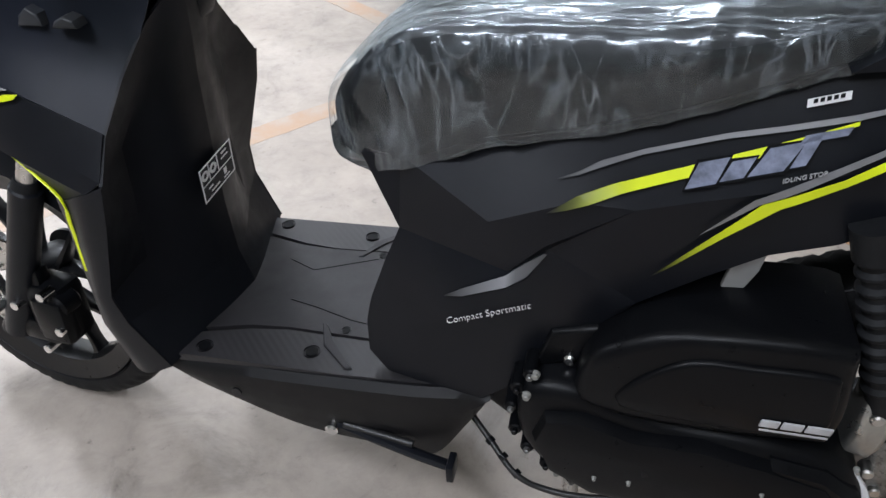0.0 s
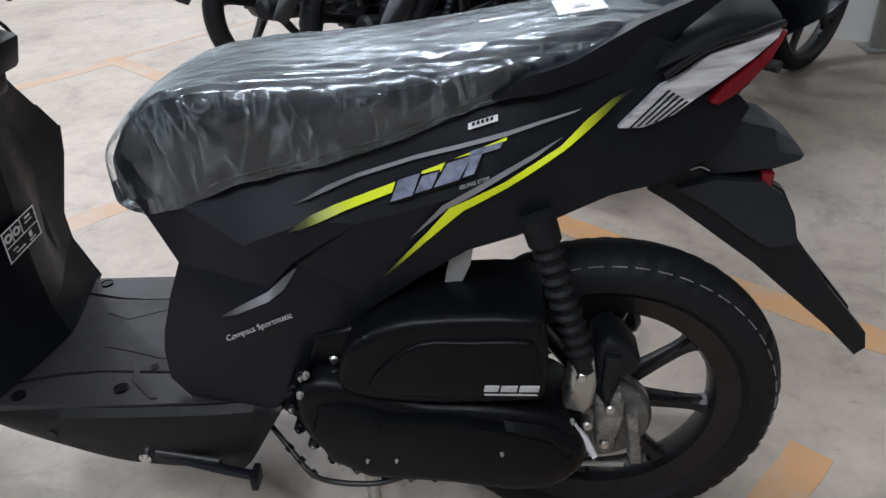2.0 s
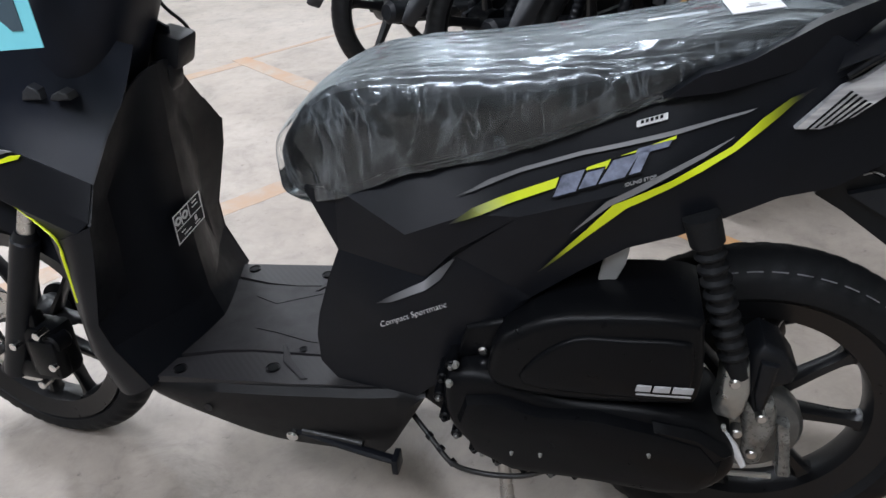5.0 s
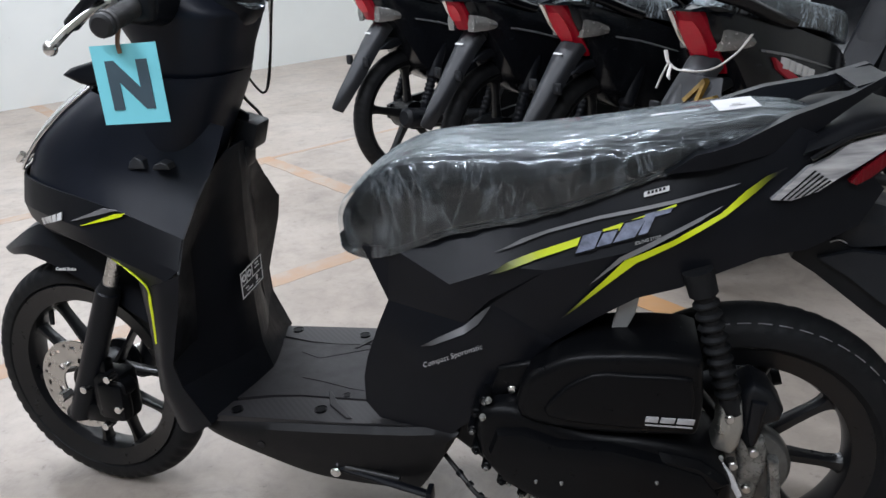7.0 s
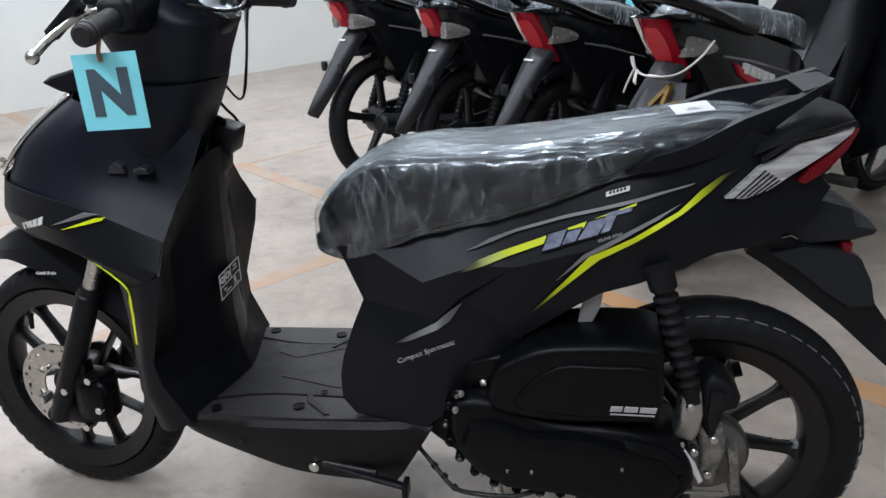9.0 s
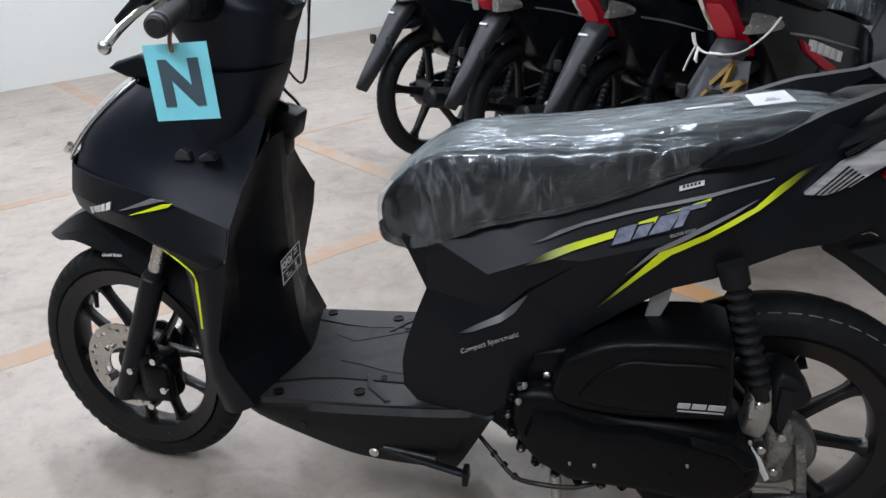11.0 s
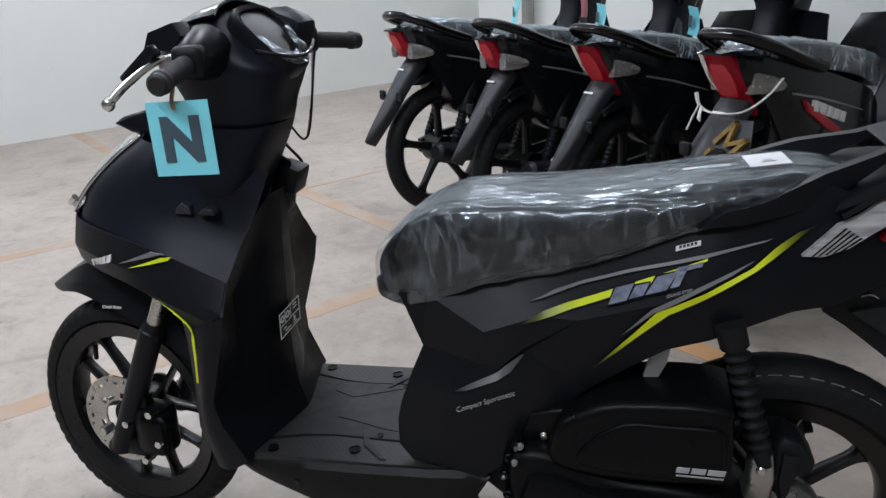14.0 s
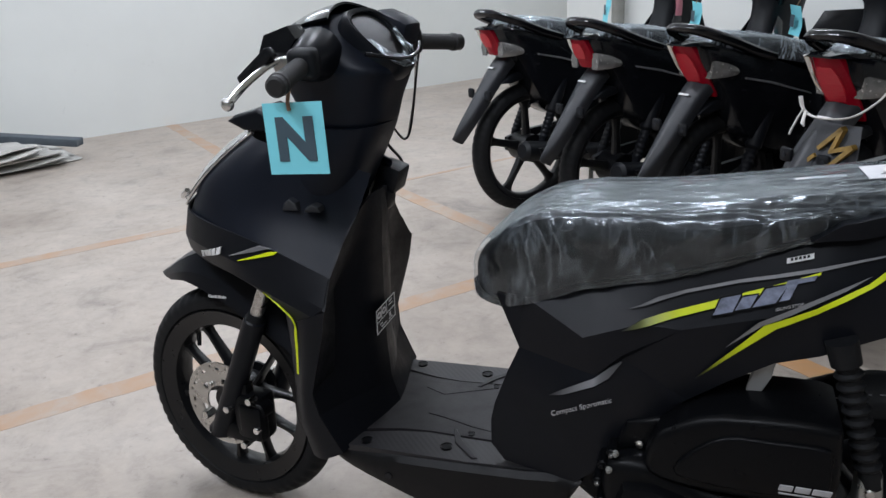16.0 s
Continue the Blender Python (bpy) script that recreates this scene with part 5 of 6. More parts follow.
while h < L * 0.80:
    prof += [(0.0145, h), (0.0195, h + 0.005), (0.0195, h + 0.008), (0.0145, h + 0.012)]
    h += 0.0185
prof += [(0.016, h), (0.021, h + 0.004), (0.022, L), (0, L)]
shock = part("rear_shock", spin(prof, frame_to(s0, s1), 28), "rubber", scooter, "rear shock absorber in a black ribbed boot")
part("shock_mount", slab([(0.557, 0.394), (0.588, 0.394), (0.594, 0.350), (0.590, 0.318), (0.579, 0.300), (0.548, 0.310), (0.556, 0.339)], -0.15, -0.190, 0.008, 3, smooth=1), "alloy", shock, "bright alloy shock mount")

# rear hub: drum, back plate and brake arm
drum = part("brake_drum", spin([(0, -0.062), (0.050, -0.062), (0.068, -0.058), (0.074, -0.050), (0.074, -0.03), (0.06, -0.005), (0, -0.005)], Matrix.Translation((0.607, -0.085, 0.246)) @ Matrix.Rotation(radians(-90), 4, "X"), 48), "hub_grey", scooter, "grey cast brake drum in clear film")
part("hub_plate", slab([(0.590, 0.312), (0.632, 0.310), (0.640, 0.268), (0.632, 0.229), (0.626, 0.200), (0.604, 0.200), (0.597, 0.260)], -0.10, -0.163, 0.010, 3, smooth=2), "hub_film", drum, "alloy hub casting in crinkled clear film")
part("plate_leg", slab([(0.638, 0.280), (0.656, 0.276), (0.662, 0.230), (0.669, 0.183), (0.650, 0.182), (0.646, 0.230)], -0.12, -0.166, 0.005, 2), "hub_film", drum)
part("brake_arm_cover", slab([(0.590, 0.352), (0.589, 0.400), (0.606, 0.416), (0.632, 0.402), (0.652, 0.372), (0.648, 0.354), (0.628, 0.344), (0.620, 0.309), (0.606, 0.298), (0.596, 0.316)], -0.11, -0.172, 0.012, 3, smooth=1), "plastic", drum, "black plastic brake arm cover")
part("cover_rib", slab([(0.603, 0.392), (0.626, 0.388), (0.616, 0.316), (0.606, 0.312), (0.600, 0.340)], -0.16, -0.180, 0.005, 2), "plastic", drum)
for bx, bz, by in ((0.614, 0.300, -0.182), (0.572, 0.368, -0.196), (0.582, 0.287, -0.200), (0.612, 0.222, -0.170)):
    part("bolt", rod((bx, by, bz), (bx, by + 0.02, bz), 0.0075, seg=12, bevel=0.002), "steel", drum)
part("white_tab", slab([(0.557, 0.301), (0.567, 0.299), (0.583, 0.276), (0.597, 0.243), (0.591, 0.237), (0.575, 0.268)], -0.204, -0.210, 0.001), "paper", drum, "white paper tab")
part("brake_rod", rod((0.30, -0.19, 0.205), (0.640, -0.172, 0.190), 0.004, seg=8), "steel", drum)
part("muffler", join(rod((0.40, 0.13, 0.16), (0.70, 0.16, 0.235), 0.05, 0.048, 32, 0.012), rod((0.70, 0.16, 0.235), (0.72, 0.16, 0.241), 0.02)), "engine", scooter, "black exhaust muffler")

# stands
side = part("side_stand", join(hose([(-0.064, -0.172, 0.200), (0.00, -0.186, 0.196), (0.060, -0.196, 0.189), (0.104, -0.200, 0.182)], 0.0095, 10, 4, 0.7), box(0.105, -0.200, 0.180, 0.010, 0.03, 0.028, 0.002)), "matte_black", scooter, "folded black side stand")
part("stand_bracket", slab([(-0.098, 0.212), (-0.085, 0.222), (0.01, 0.218), (0.02, 0.204), (-0.03, 0.186), (-0.095, 0.186)], -0.12, -0.170, 0.005), "engine", side)
part("stand_bolt", rod((-0.066, -0.190, 0.199), (-0.066, -0.165, 0.199), 0.0095, seg=20, bevel=0.003), "chrome", side, "bright pivot bolt")
part("stand_spring", rod((-0.05, -0.178, 0.205), (0.05, -0.188, 0.198), 0.006, seg=10), "cable", side)
stand = part("centre_stand", join(hose([(0.25, -0.10, 0.19), (0.255, -0.115, 0.12), (0.262, -0.135, 0.045), (0.266, -0.145, 0.016)], 0.011), hose([(0.25, 0.10, 0.19), (0.255, 0.115, 0.12), (0.262, 0.135, 0.045), (0.266, 0.145, 0.016)], 0.011), box(0.268, -0.145, 0.009, 0.05, 0.028, 0.018, 0.004), box(0.268, 0.145, 0.009, 0.05, 0.028, 0.018, 0.004), rod((0.25, -0.11, 0.17), (0.25, 0.11, 0.17), 0.012)), "steel", scooter, "bright steel centre stand")

# handlebar cover with its instruments
BAR_TURN = Matrix.Translation((-0.29, 0, 0)) @ Matrix.Rotation(radians(-9.0), 4, "Z") @ Matrix.Scale(0.88, 4, (0, 1, 0)) @ Matrix.Translation((0.29, 0, 0))


def turned(bm):
    return moved(bm, BAR_TURN)


hc = [ring_xy(0.862, -0.366, -0.222, 0.084), ring_xy(0.872, -0.380, -0.214, 0.090), ring_xy(0.905, -0.390, -0.203, 0.094), ring_xy(0.945, -0.412, -0.184, 0.102), ring_xy(0.962, -0.420, -0.180, 0.106), ring_xy(0.980, -0.422, -0.200, 0.108), ring_xy(1.005, -0.416, -0.230, 0.104), ring_xy(1.026, -0.398, -0.256, 0.092), ring_xy(1.042, -0.366, -0.276, 0.074), ring_xy(1.052, -0.335, -0.292, 0.045)]
bar_cover = part("handlebar_cover", turned(loops(hc, n=4)), "cover_black", scooter, "matte black handlebar cover")
part("lower_neck", loops([ring_xy(0.66, -0.50, -0.312, 0.100), ring_xy(0.72, -0.48, -0.290, 0.098), ring_xy(0.78, -0.44, -0.258, 0.095), ring_xy(0.840, -0.400, -0.227, 0.092), ring_xy(0.866, -0.385, -0.216, 0.0895)], n=4), "cover_black", scooter, "black upper inner cover")
dash = Matrix.Translation((-0.218, 0, 1.006)) @ Matrix.Rotation(radians(45), 4, "Y") @ Matrix.Scale(0.72, 4)


def dash_ring(s, z, k=48):
    out = []
    for i in range(k):
        a = 2 * math.pi * i / k
        c, d = math.cos(a), math.sin(a)
        x, y = math.copysign(abs(c) ** 0.72, c), math.copysign(abs(d) ** 0.72, d)
        out.append((0.096 * s * x, 0.088 * s * y * (1 - 0.20 * x), z))
    return out


part("instrument_bezel", turned(moved(loops([dash_ring(s, z) for s, z in ((1.0, -0.04), (1.03, 0.0), (0.98, 0.010), (0.88, 0.006), (0.82, -0.012))], cap=False), dash)), "matte_black", bar_cover, "black instrument surround")
part("bezel_trim", turned(moved(loops([dash_ring(s, z) for s, z in ((0.885, 0.0065), (0.875, 0.0085), (0.862, 0.004))], cap=False), dash)), "gloss", bar_cover, "thin black instrument trim")
film_rings = []
for s in (0.99, 0.92, 0.84, 0.76, 0.66, 0.58):
    film_rings.append([(x, y, 0.008 + 0.014 * abs(noise.noise(Vector((x * 20, y * 20, 2.3)))) + 0.002 * noise.noise(Vector((x * 70, y * 70, 7.1)))) for x, y, _ in (dash_ring(s, 0) * 2)[36:62]])
part("dial_wrap", turned(moved(sheet(film_rings, 1, 1), dash)), "dial_film", bar_cover, "crumpled clear film over the instruments", angle=25)
part("housing", box(0, 0, 0, 0.086, 0.066, 0.078, 0.020, pose(-0.257, 0.135, 1.003, 0, 20, -12)), "cover_black", bar_cover, "matte black switch housing")
part("instrument_dial", turned(moved(spin([(0, -0.008), (0.078, -0.008), (0.078, -0.014)], Matrix.Scale(1.06, 4, (0, 1, 0)) @ Matrix.Scale(1.12, 4, (1, 0, 0)), 40), dash)), "flap_grey", bar_cover)
part("dial_marks", turned(moved(join(*[moved(box(0.062, 0, -0.0068, 0.014, 0.003, 0.0012, 0), Matrix.Rotation(radians(a), 4, "Z")) for a in range(100, 265, 15)], box(-0.02, 0.03, -0.0068, 0.03, 0.022, 0.001, 0)), dash)), "grey_mark", bar_cover)
part("dial_glass", turned(moved(spin([(0, 0.003), (0.05, 0.002), (0.080, 0.0)], Matrix.Scale(1.06, 4, (0, 1, 0)) @ Matrix.Scale(1.12, 4, (1, 0, 0)), 40), dash)), "dial_glass", bar_cover)
part("dash_trim", turned(both(hose([(-0.196, -0.098, 0.992), (-0.180, -0.062, 0.984), (-0.172, -0.03, 0.978), (-0.170, 0, 0.976)], 0.0035))), "gloss", bar_cover)
brow_rows = [[(-0.275, -0.080, 1.046), (-0.285, -0.05, 1.058), (-0.290, 0, 1.066), (-0.285, 0.05, 1.058), (-0.275, 0.080, 1.046)], [(-0.325, -0.088, 1.036), (-0.340, -0.05, 1.046), (-0.346, 0, 1.052), (-0.340, 0.05, 1.046), (-0.325, 0.088, 1.036)], [(-0.385, -0.090, 1.010), (-0.405, -0.05, 1.018), (-0.414, 0, 1.022), (-0.405, 0.05, 1.018), (-0.385, 0.090, 1.010)]]
part("brow", turned(sheet(brow_rows, 5, 5, 0.004, lift=0.004)), "gloss", bar_cover, "gloss black brow over the instruments")
for s in (-1, 1):
    a, b, c = Vector((-0.295, 0.085 * s, 0.992)), Vector((-0.262, 0.185 * s, 0.986)), Vector((-0.218, 0.325 * s, 0.971))
    part("bar_shroud", turned(rod(a, b, 0.045, 0.029, 28, 0.01)), "matte_black", bar_cover)
    part("switch_pod", turned(moved(box(0, 0, 0, 0.050, 0.056, 0.050, 0.012, None, 3), Matrix.Translation(a.lerp(b, 0.92)) @ Matrix.Rotation(radians(-20 * s), 4, "Z"))), "plastic", bar_cover)
    g = []
    n = 26
    gl = (c - b).length
    g = [(0, 0.02), (0.0140, 0.02)]
    for i in range(n):
        h = 0.024 + (gl - 0.05) * i / n
        g += [(0.0140, h), (0.0152, h + 0.0012), (0.0152, h + 0.0026), (0.0140, h + 0.0036)]
    g += [(0.0140, gl - 0.026), (0.0175, gl - 0.022), (0.0175, gl - 0.014), (0.0155, gl - 0.012), (0.016, gl), (0.012, gl + 0.004), (0, gl + 0.004)]
    part("grip", turned(spin(g, frame_to(b, c), 24)), "grip", scooter, "black ribbed rubber grip")
    lev = [(-0.292, 0.165 * s, 0.995), (-0.312, 0.205 * s, 0.988), (-0.325, 0.262 * s, 0.964), (-0.325, 0.312 * s, 0.941)]
    if s > 0:
        lev = [(x - 0.03, y, z - 0.02) for x, y, z in lev]
    lever = part("brake_lever", turned(hose(lev, 0.0075, 10, 6, 0.75)), "chrome", scooter, "polished alloy brake lever")
    part("lever_ball", turned(spin([(0, -0.0105)] + [(0.0105 * math.sin(math.pi * i / 10), -0.0105 * math.cos(math.pi * i / 10)) for i in range(1, 10)] + [(0, 0.0105)], Matrix.Translation(lev[-1]), 18)), "chrome", lever)
    part("lever_perch", turned(box(-0.298, 0.180 * s, 0.985, 0.040, 0.030, 0.024, 0.006)), "steel", lever)
    part("mirror_boss", turned(moved(slab([(-0.045, -0.012), (-0.030, 0.016), (0.020, 0.030), (0.035, 0.010), (0.015, -0.012)], -0.022, 0.022, 0.006), Matrix.Translation((-0.330, 0.130 * s, 1.012)))), "gloss", bar_cover)
part("switch_key", turned(moved(box(0, 0, 0, 0.085, 0.022, 0.020, 0.005), Matrix.Translation((-0.338, -0.210, 0.984)) @ Matrix.Rotation(radians(-35), 4, "Y"))), "gloss", bar_cover)
part("dangling_cable", hose([(-0.214, 0.145, 0.966), (-0.222, 0.150, 0.935), (-0.236, 0.152, 0.858), (-0.246, 0.150, 0.812), (-0.257, 0.150, 0.798), (-0.268, 0.148, 0.806), (-0.283, 0.142, 0.832)], 0.0024, 8), "cable", scooter, "thin black cable loop")
part("cable_end", hose([(-0.220, 0.146, 0.966), (-0.230, 0.152, 0.90), (-0.241, 0.152, 0.845), (-0.250, 0.150, 0.806)], 0.0018, 8), "steel", scooter)
part("key_pod", join(box(0, 0, 0, 0.048, 0.060, 0.052, 0.008, pose(-0.258, 0.072, 0.744, 0, 18, 0)), box(0, 0, 0, 0.040, 0.05, 0.045, 0.010, pose(-0.272, 0.055, 0.706, 0, 10, 0))), "plastic", scooter, "black key switch pod")
for tx, tz, h in ((-0.374, 0.730, 0.018), (-0.330, 0.729, 0.010)):
    part("clip", slab([(tx - 0.016, tz - 0.004), (tx + 0.015, tz - 0.003), (tx + 0.012, tz + h * 0.6), (tx, tz + h), (tx - 0.012, tz + h * 0.5)], -0.100, -0.121, 0.003), "tab_grey", scooter, "small grey clip")
part("key_wire", hose([(-0.270, 0.070, 0.832), (-0.268, 0.090, 0.800), (-0.256, 0.112, 0.770), (-0.252, 0.120, 0.752)], 0.003), "cable", scooter)


# stripes and marks on the cowl
def on_cowl(outline, name, material, label=""):
    return pair(name, panel(outline, cowl_skin, 0.003, 0.008, 0.0055), material, cowl, label)


COWL_TREE = None


def cowl_skin(x, z):
    """Left skin of the cowl, read off the rows that shape it."""
    global COWL_TREE
    if COWL_TREE is None:
        fine = np.array([curve_points(r, 8) for r in cowl_rows])
        COWL_TREE = np.array([fine[i] + (fine[i + 1] - fine[i]) * k / 6 for i in range(len(fine) - 1) for k in range(7)]).reshape(-1, 3)
    d = (COWL_TREE[:, 0] - x) ** 2 + (COWL_TREE[:, 2] - z) ** 2
    idx = np.argsort(d)[:6]
    w = 1 / (d[idx] + 1e-6)
    return float((COWL_TREE[idx, 1] * w).sum() / w.sum()) - 0.001


on_cowl([(-0.490, 0.648), (-0.410, 0.668), (-0.392, 0.672), (-0.420, 0.674)], "silver_stripe", "silver_decal", "silver grey cowl stripe")
on_cowl([(-0.468, 0.643), (-0.386, 0.6615), (-0.379, 0.667), (-0.400, 0.665)], "yellow_stripe", "yellow", "lime yellow cowl stripe")
for k in range(5):
    x, z = -0.584 + 0.0150 * k, 0.6225 + 0.0052 * k
    part("badge_bar", panel([(x, z), (x + 0.0105, z + 0.0034), (x + 0.0130, z + 0.0165), (x + 0.0024, z + 0.0130)], cowl_skin, 0.003, 0.01, 0.0055), "white_mark", cowl)
pair("yellow_stripe", hose([(-0.418, -0.172, 0.588), (-0.380, -0.187, 0.572), (-0.347, -0.199, 0.550), (-0.345, -0.202, 0.520), (-0.347, -0.201, 0.485), (-0.352, -0.198, 0.445)], 0.0032, 8, 6, 0.5), "yellow", cowl, "lime yellow edge stripe")
writing("Combi Brake", 0.0090, STEER @ Matrix.Translation((-0.600, -0.0745, 0.508)) @ Matrix.Rotation(radians(-4), 4, "Y") @ Matrix.Rotation(radians(90), 4, "X"), "white_mark", fender, shear=0.3, bold=0.0002, label="small white script")

# card hung from the left grip
TAG = Matrix.Translation((-0.2585, -0.264, 0.8905)) @ Matrix.Rotation(radians(2), 4, "Z") @ Matrix.Rotation(radians(-2.2), 4, "Y") @ Matrix.Rotation(radians(-3), 4, "X")
card = tagged(part("hang_tag", moved(box(0, 0, 0, 0.098, 0.0012, 0.107, 0), TAG), "cyan"), "cyan card tag with a dark letter N hung from the grip", "tag")
writing("N", 0.085, TAG @ Matrix.Translation((0.001, -0.0014, -0.004)) @ Matrix.Rotation(radians(90), 4, "X"), "slate", card, "letter", bold=0.0042)
part("string", hose([tuple(TAG @ Vector((-0.004, -0.002, 0.042))), tuple(TAG @ Vector((-0.004, -0.003, 0.056))), tuple(TAG @ Vector((-0.003, 0.006, 0.075)))], 0.003), "string", card, "brown string")


# ---- row of parked motorcycles ----
TAIL_PARTS = ("body_cover", "seat", "seat_wrap", "wheel_guard")


def motorcycle(m, style, wrap_label):
    """An underbone motorcycle: rear axle over the origin, heading +x, left side +y."""
    top = thing("motorcycle", style["label"], "motorcycle", m, "row of parked motorcycles")
    ar, af = Vector((0, 0, 0.292)), Vector((1.24, 0, 0.288))
    wheel("rear_wheel", top, ar, 0.290, 0.080, None, 20, False, 5, None, 1.9)
    wheel("front_wheel", top, af, 0.286, 0.070, None, 30, False, 5, None, 1.9)
    for s in (-1, 1):
        part("swing_arm", loops([[(x, s * y - 0.012, z - h), (x, s * y + 0.012, z - h), (x, s * y + 0.012, z + h), (x, s * y - 0.012, z + h)] for x, y, z, h in ((-0.05, 0.088, 0.292, 0.022), (0.10, 0.086, 0.296, 0.018), (0.46, 0.070, 0.320, 0.024))]), "engine", top)
        a, b = Vector((-0.005, 0.104 * s, 0.300)), Vector((0.150, 0.092 * s, 0.640))
        L2 = (b - a).length
        prof2 = [(0, 0), (0.014, 0), (0.016, 0.03)]
        h2 = 0.05
        while h2 < L2 * 0.42:
            prof2 += [(0.019, h2), (0.0225, h2 + 0.005), (0.0225, h2 + 0.009), (0.019, h2 + 0.014)]
            h2 += 0.020
        prof2 += [(0.030, h2 + 0.005), (0.032, L2), (0, L2)]
        part("rear_shock", spin(prof2, frame_to(a, b), 16), "inner", top)
        part("axle_nut", rod((0, 0.10 * s, 0.292), (0, 0.118 * s, 0.292), 0.014, seg=6, bevel=0.002), "steel", top)
    part("chain_case", slab([(-0.06, 0.335), (0.02, 0.352), (0.42, 0.378), (0.45, 0.345), (0.40, 0.300), (0.02, 0.262), (-0.06, 0.275)], 0.060, 0.088, 0.006), "plastic", top)
    part("brake_drum", spin([(0, -0.07), (0.055, -0.07), (0.062, -0.06), (0.062, 0.05), (0, 0.05)], Matrix.Translation(ar) @ Matrix.Rotation(radians(90), 4, "X"), 28), "engine", top)
    part("muffler", join(rod((0.36, -0.125, 0.235), (-0.14, -0.150, 0.320), 0.036, 0.044, 28, 0.014), rod((0.60, -0.10, 0.200), (0.34, -0.125, 0.232), 0.018, 0.024)), "plastic", top, "black exhaust muffler")
    part("muffler_shield", slab([(-0.08, 0.330), (0.18, 0.286), (0.20, 0.262), (0.16, 0.246), (-0.06, 0.288)], -0.165, -0.196, 0.006), "rim", top, "black muffler heat shield")
    part("engine", join(box(0.50, 0, 0.330, 0.34, 0.24, 0.26, 0.04), rod((0.60, 0, 0.33), (0.84, 0, 0.375), 0.070, 0.062, 24, 0.01), rod((0.50, -0.135, 0.29), (0.50, 0.125, 0.29), 0.075, seg=28, bevel=0.012)), "engine", top)
    part("stand", join(rod((0.33, -0.07, 0.24), (0.27, -0.13, 0.012), 0.011), rod((0.33, 0.07, 0.24), (0.27, 0.13, 0.012), 0.011), rod((0.33, -0.08, 0.235), (0.33, 0.08, 0.235), 0.012)), "steel", top, "steel centre stand")
    part("foot_bar", join(rod((0.52, -0.26, 0.245), (0.52, 0.26, 0.245), 0.011), rod((0.52, -0.28, 0.245), (0.52, -0.19, 0.245), 0.019), rod((0.52, 0.19, 0.245), (0.52, 0.28, 0.245), 0.019)), "grip", top)
    # tail and side covers
    secs = []
    for x, zt, zb, w in ((-0.290, 0.828, 0.800, 0.040), (-0.25, 0.842, 0.752, 0.066), (-0.14, 0.836, 0.668, 0.100), (0.05, 0.800, 0.470, 0.124), (0.22, 0.750, 0.400, 0.128), (0.36, 0.700, 0.380, 0.124), (0.46, 0.640, 0.400, 0.095)):
        mid = (zt + zb) / 2
        secs.append([(x, -w * 0.55, zt), (x, -w * 0.92, zt - 0.02), (x, -w, mid + 0.02), (x, -w * 0.86, zb + 0.02), (x, -w * 0.5, zb), (x, w * 0.5, zb), (x, w * 0.86, zb + 0.02), (x, w, mid + 0.02), (x, w * 0.92, zt - 0.02), (x, w * 0.55, zt)])
    cover = part("body_cover", loops(secs, n=4), "gloss", top, "gloss black tail and side cover")
    for s in (-1, 1):
        f = slab([(-0.02, 0.716), (0.10, 0.690), (0.30, 0.630), (0.32, 0.620), (0.10, 0.682), (-0.02, 0.710)], 0.110 * s, 0.1290 * s, 0.001)
        part("side_stripe", f, "silver_decal", cover, "silver side stripe")
    ss = []
    for x, top_z, bot, w in ((-0.235, 0.835, 0.818, 0.040), (-0.20, 0.848, 0.815, 0.062), (-0.05, 0.858, 0.800, 0.090), (0.12, 0.842, 0.765, 0.116), (0.26, 0.812, 0.735, 0.122), (0.40, 0.782, 0.690, 0.100), (0.47, 0.752, 0.672, 0.060)):
        ss.append([(x, -w, bot), (x, -w, bot + (top_z - bot) * 0.6), (x, -w * 0.85, top_z - 0.008), (x, -w * 0.4, top_z), (x, w * 0.4, top_z), (x, w * 0.85, top_z - 0.008), (x, w, bot + (top_z - bot) * 0.6), (x, w, bot)])
    st = part("seat", loops(ss, n=4), "vinyl", top, "black vinyl seat")
    wr = []
    for r in fine_rings(ss, 6, 4):
        line = []
        for p in r:
            q = noise.noise(Vector((p[0] * 22, p[1] * 22, p[2] * 9 + style["seed"])))
            d = Vector((0, p[1], p[2] - 0.72)).normalized()
            line.append(tuple(Vector(p) + d * (0.006 + 0.006 * max(0, 1 - abs(q) * 4))))
        wr.append(line)
    part("seat_wrap", loops(wr, cap=False), "bike_film", top, wrap_label, angle=80)
    part("grab_rail", hose([(0.10, -0.122, 0.775), (0.0, -0.124, 0.806), (-0.10, -0.112, 0.846), (-0.170, -0.080, 0.874), (-0.200, -0.052, 0.886), (-0.210, 0.0, 0.890), (-0.200, 0.052, 0.886), (-0.170, 0.074, 0.872), (-0.10, 0.098, 0.846), (0.0, 0.112, 0.806), (0.10, 0.116, 0.775)], 0.022, 10, 6, 0.8), "gloss", top, "black grab rail")
    # tail lamp, leaning forward towards its foot
    w, zt, zb, lean = style["lamp"]
    rings = []
    for k, f in ((0, 0.92), (0.12, 1.0), (0.5, 0.98), (0.88, 0.86), (1, 0.74)):
        z, x, hw = zb + (zt - zb) * k, -0.222 + lean * (1 - k), w * f
        rings.append([(x + 0.012, -hw, z), (x - 0.004, -hw * 0.6, z), (x - 0.009, 0, z), (x - 0.004, hw * 0.6, z), (x + 0.012, hw, z), (x + 0.06, hw * 0.9, z), (x + 0.06, -hw * 0.9, z)])
    lamp = part("tail_lamp", loops(rings, n=3), "bright_red_lens", top, "red tail light glass")
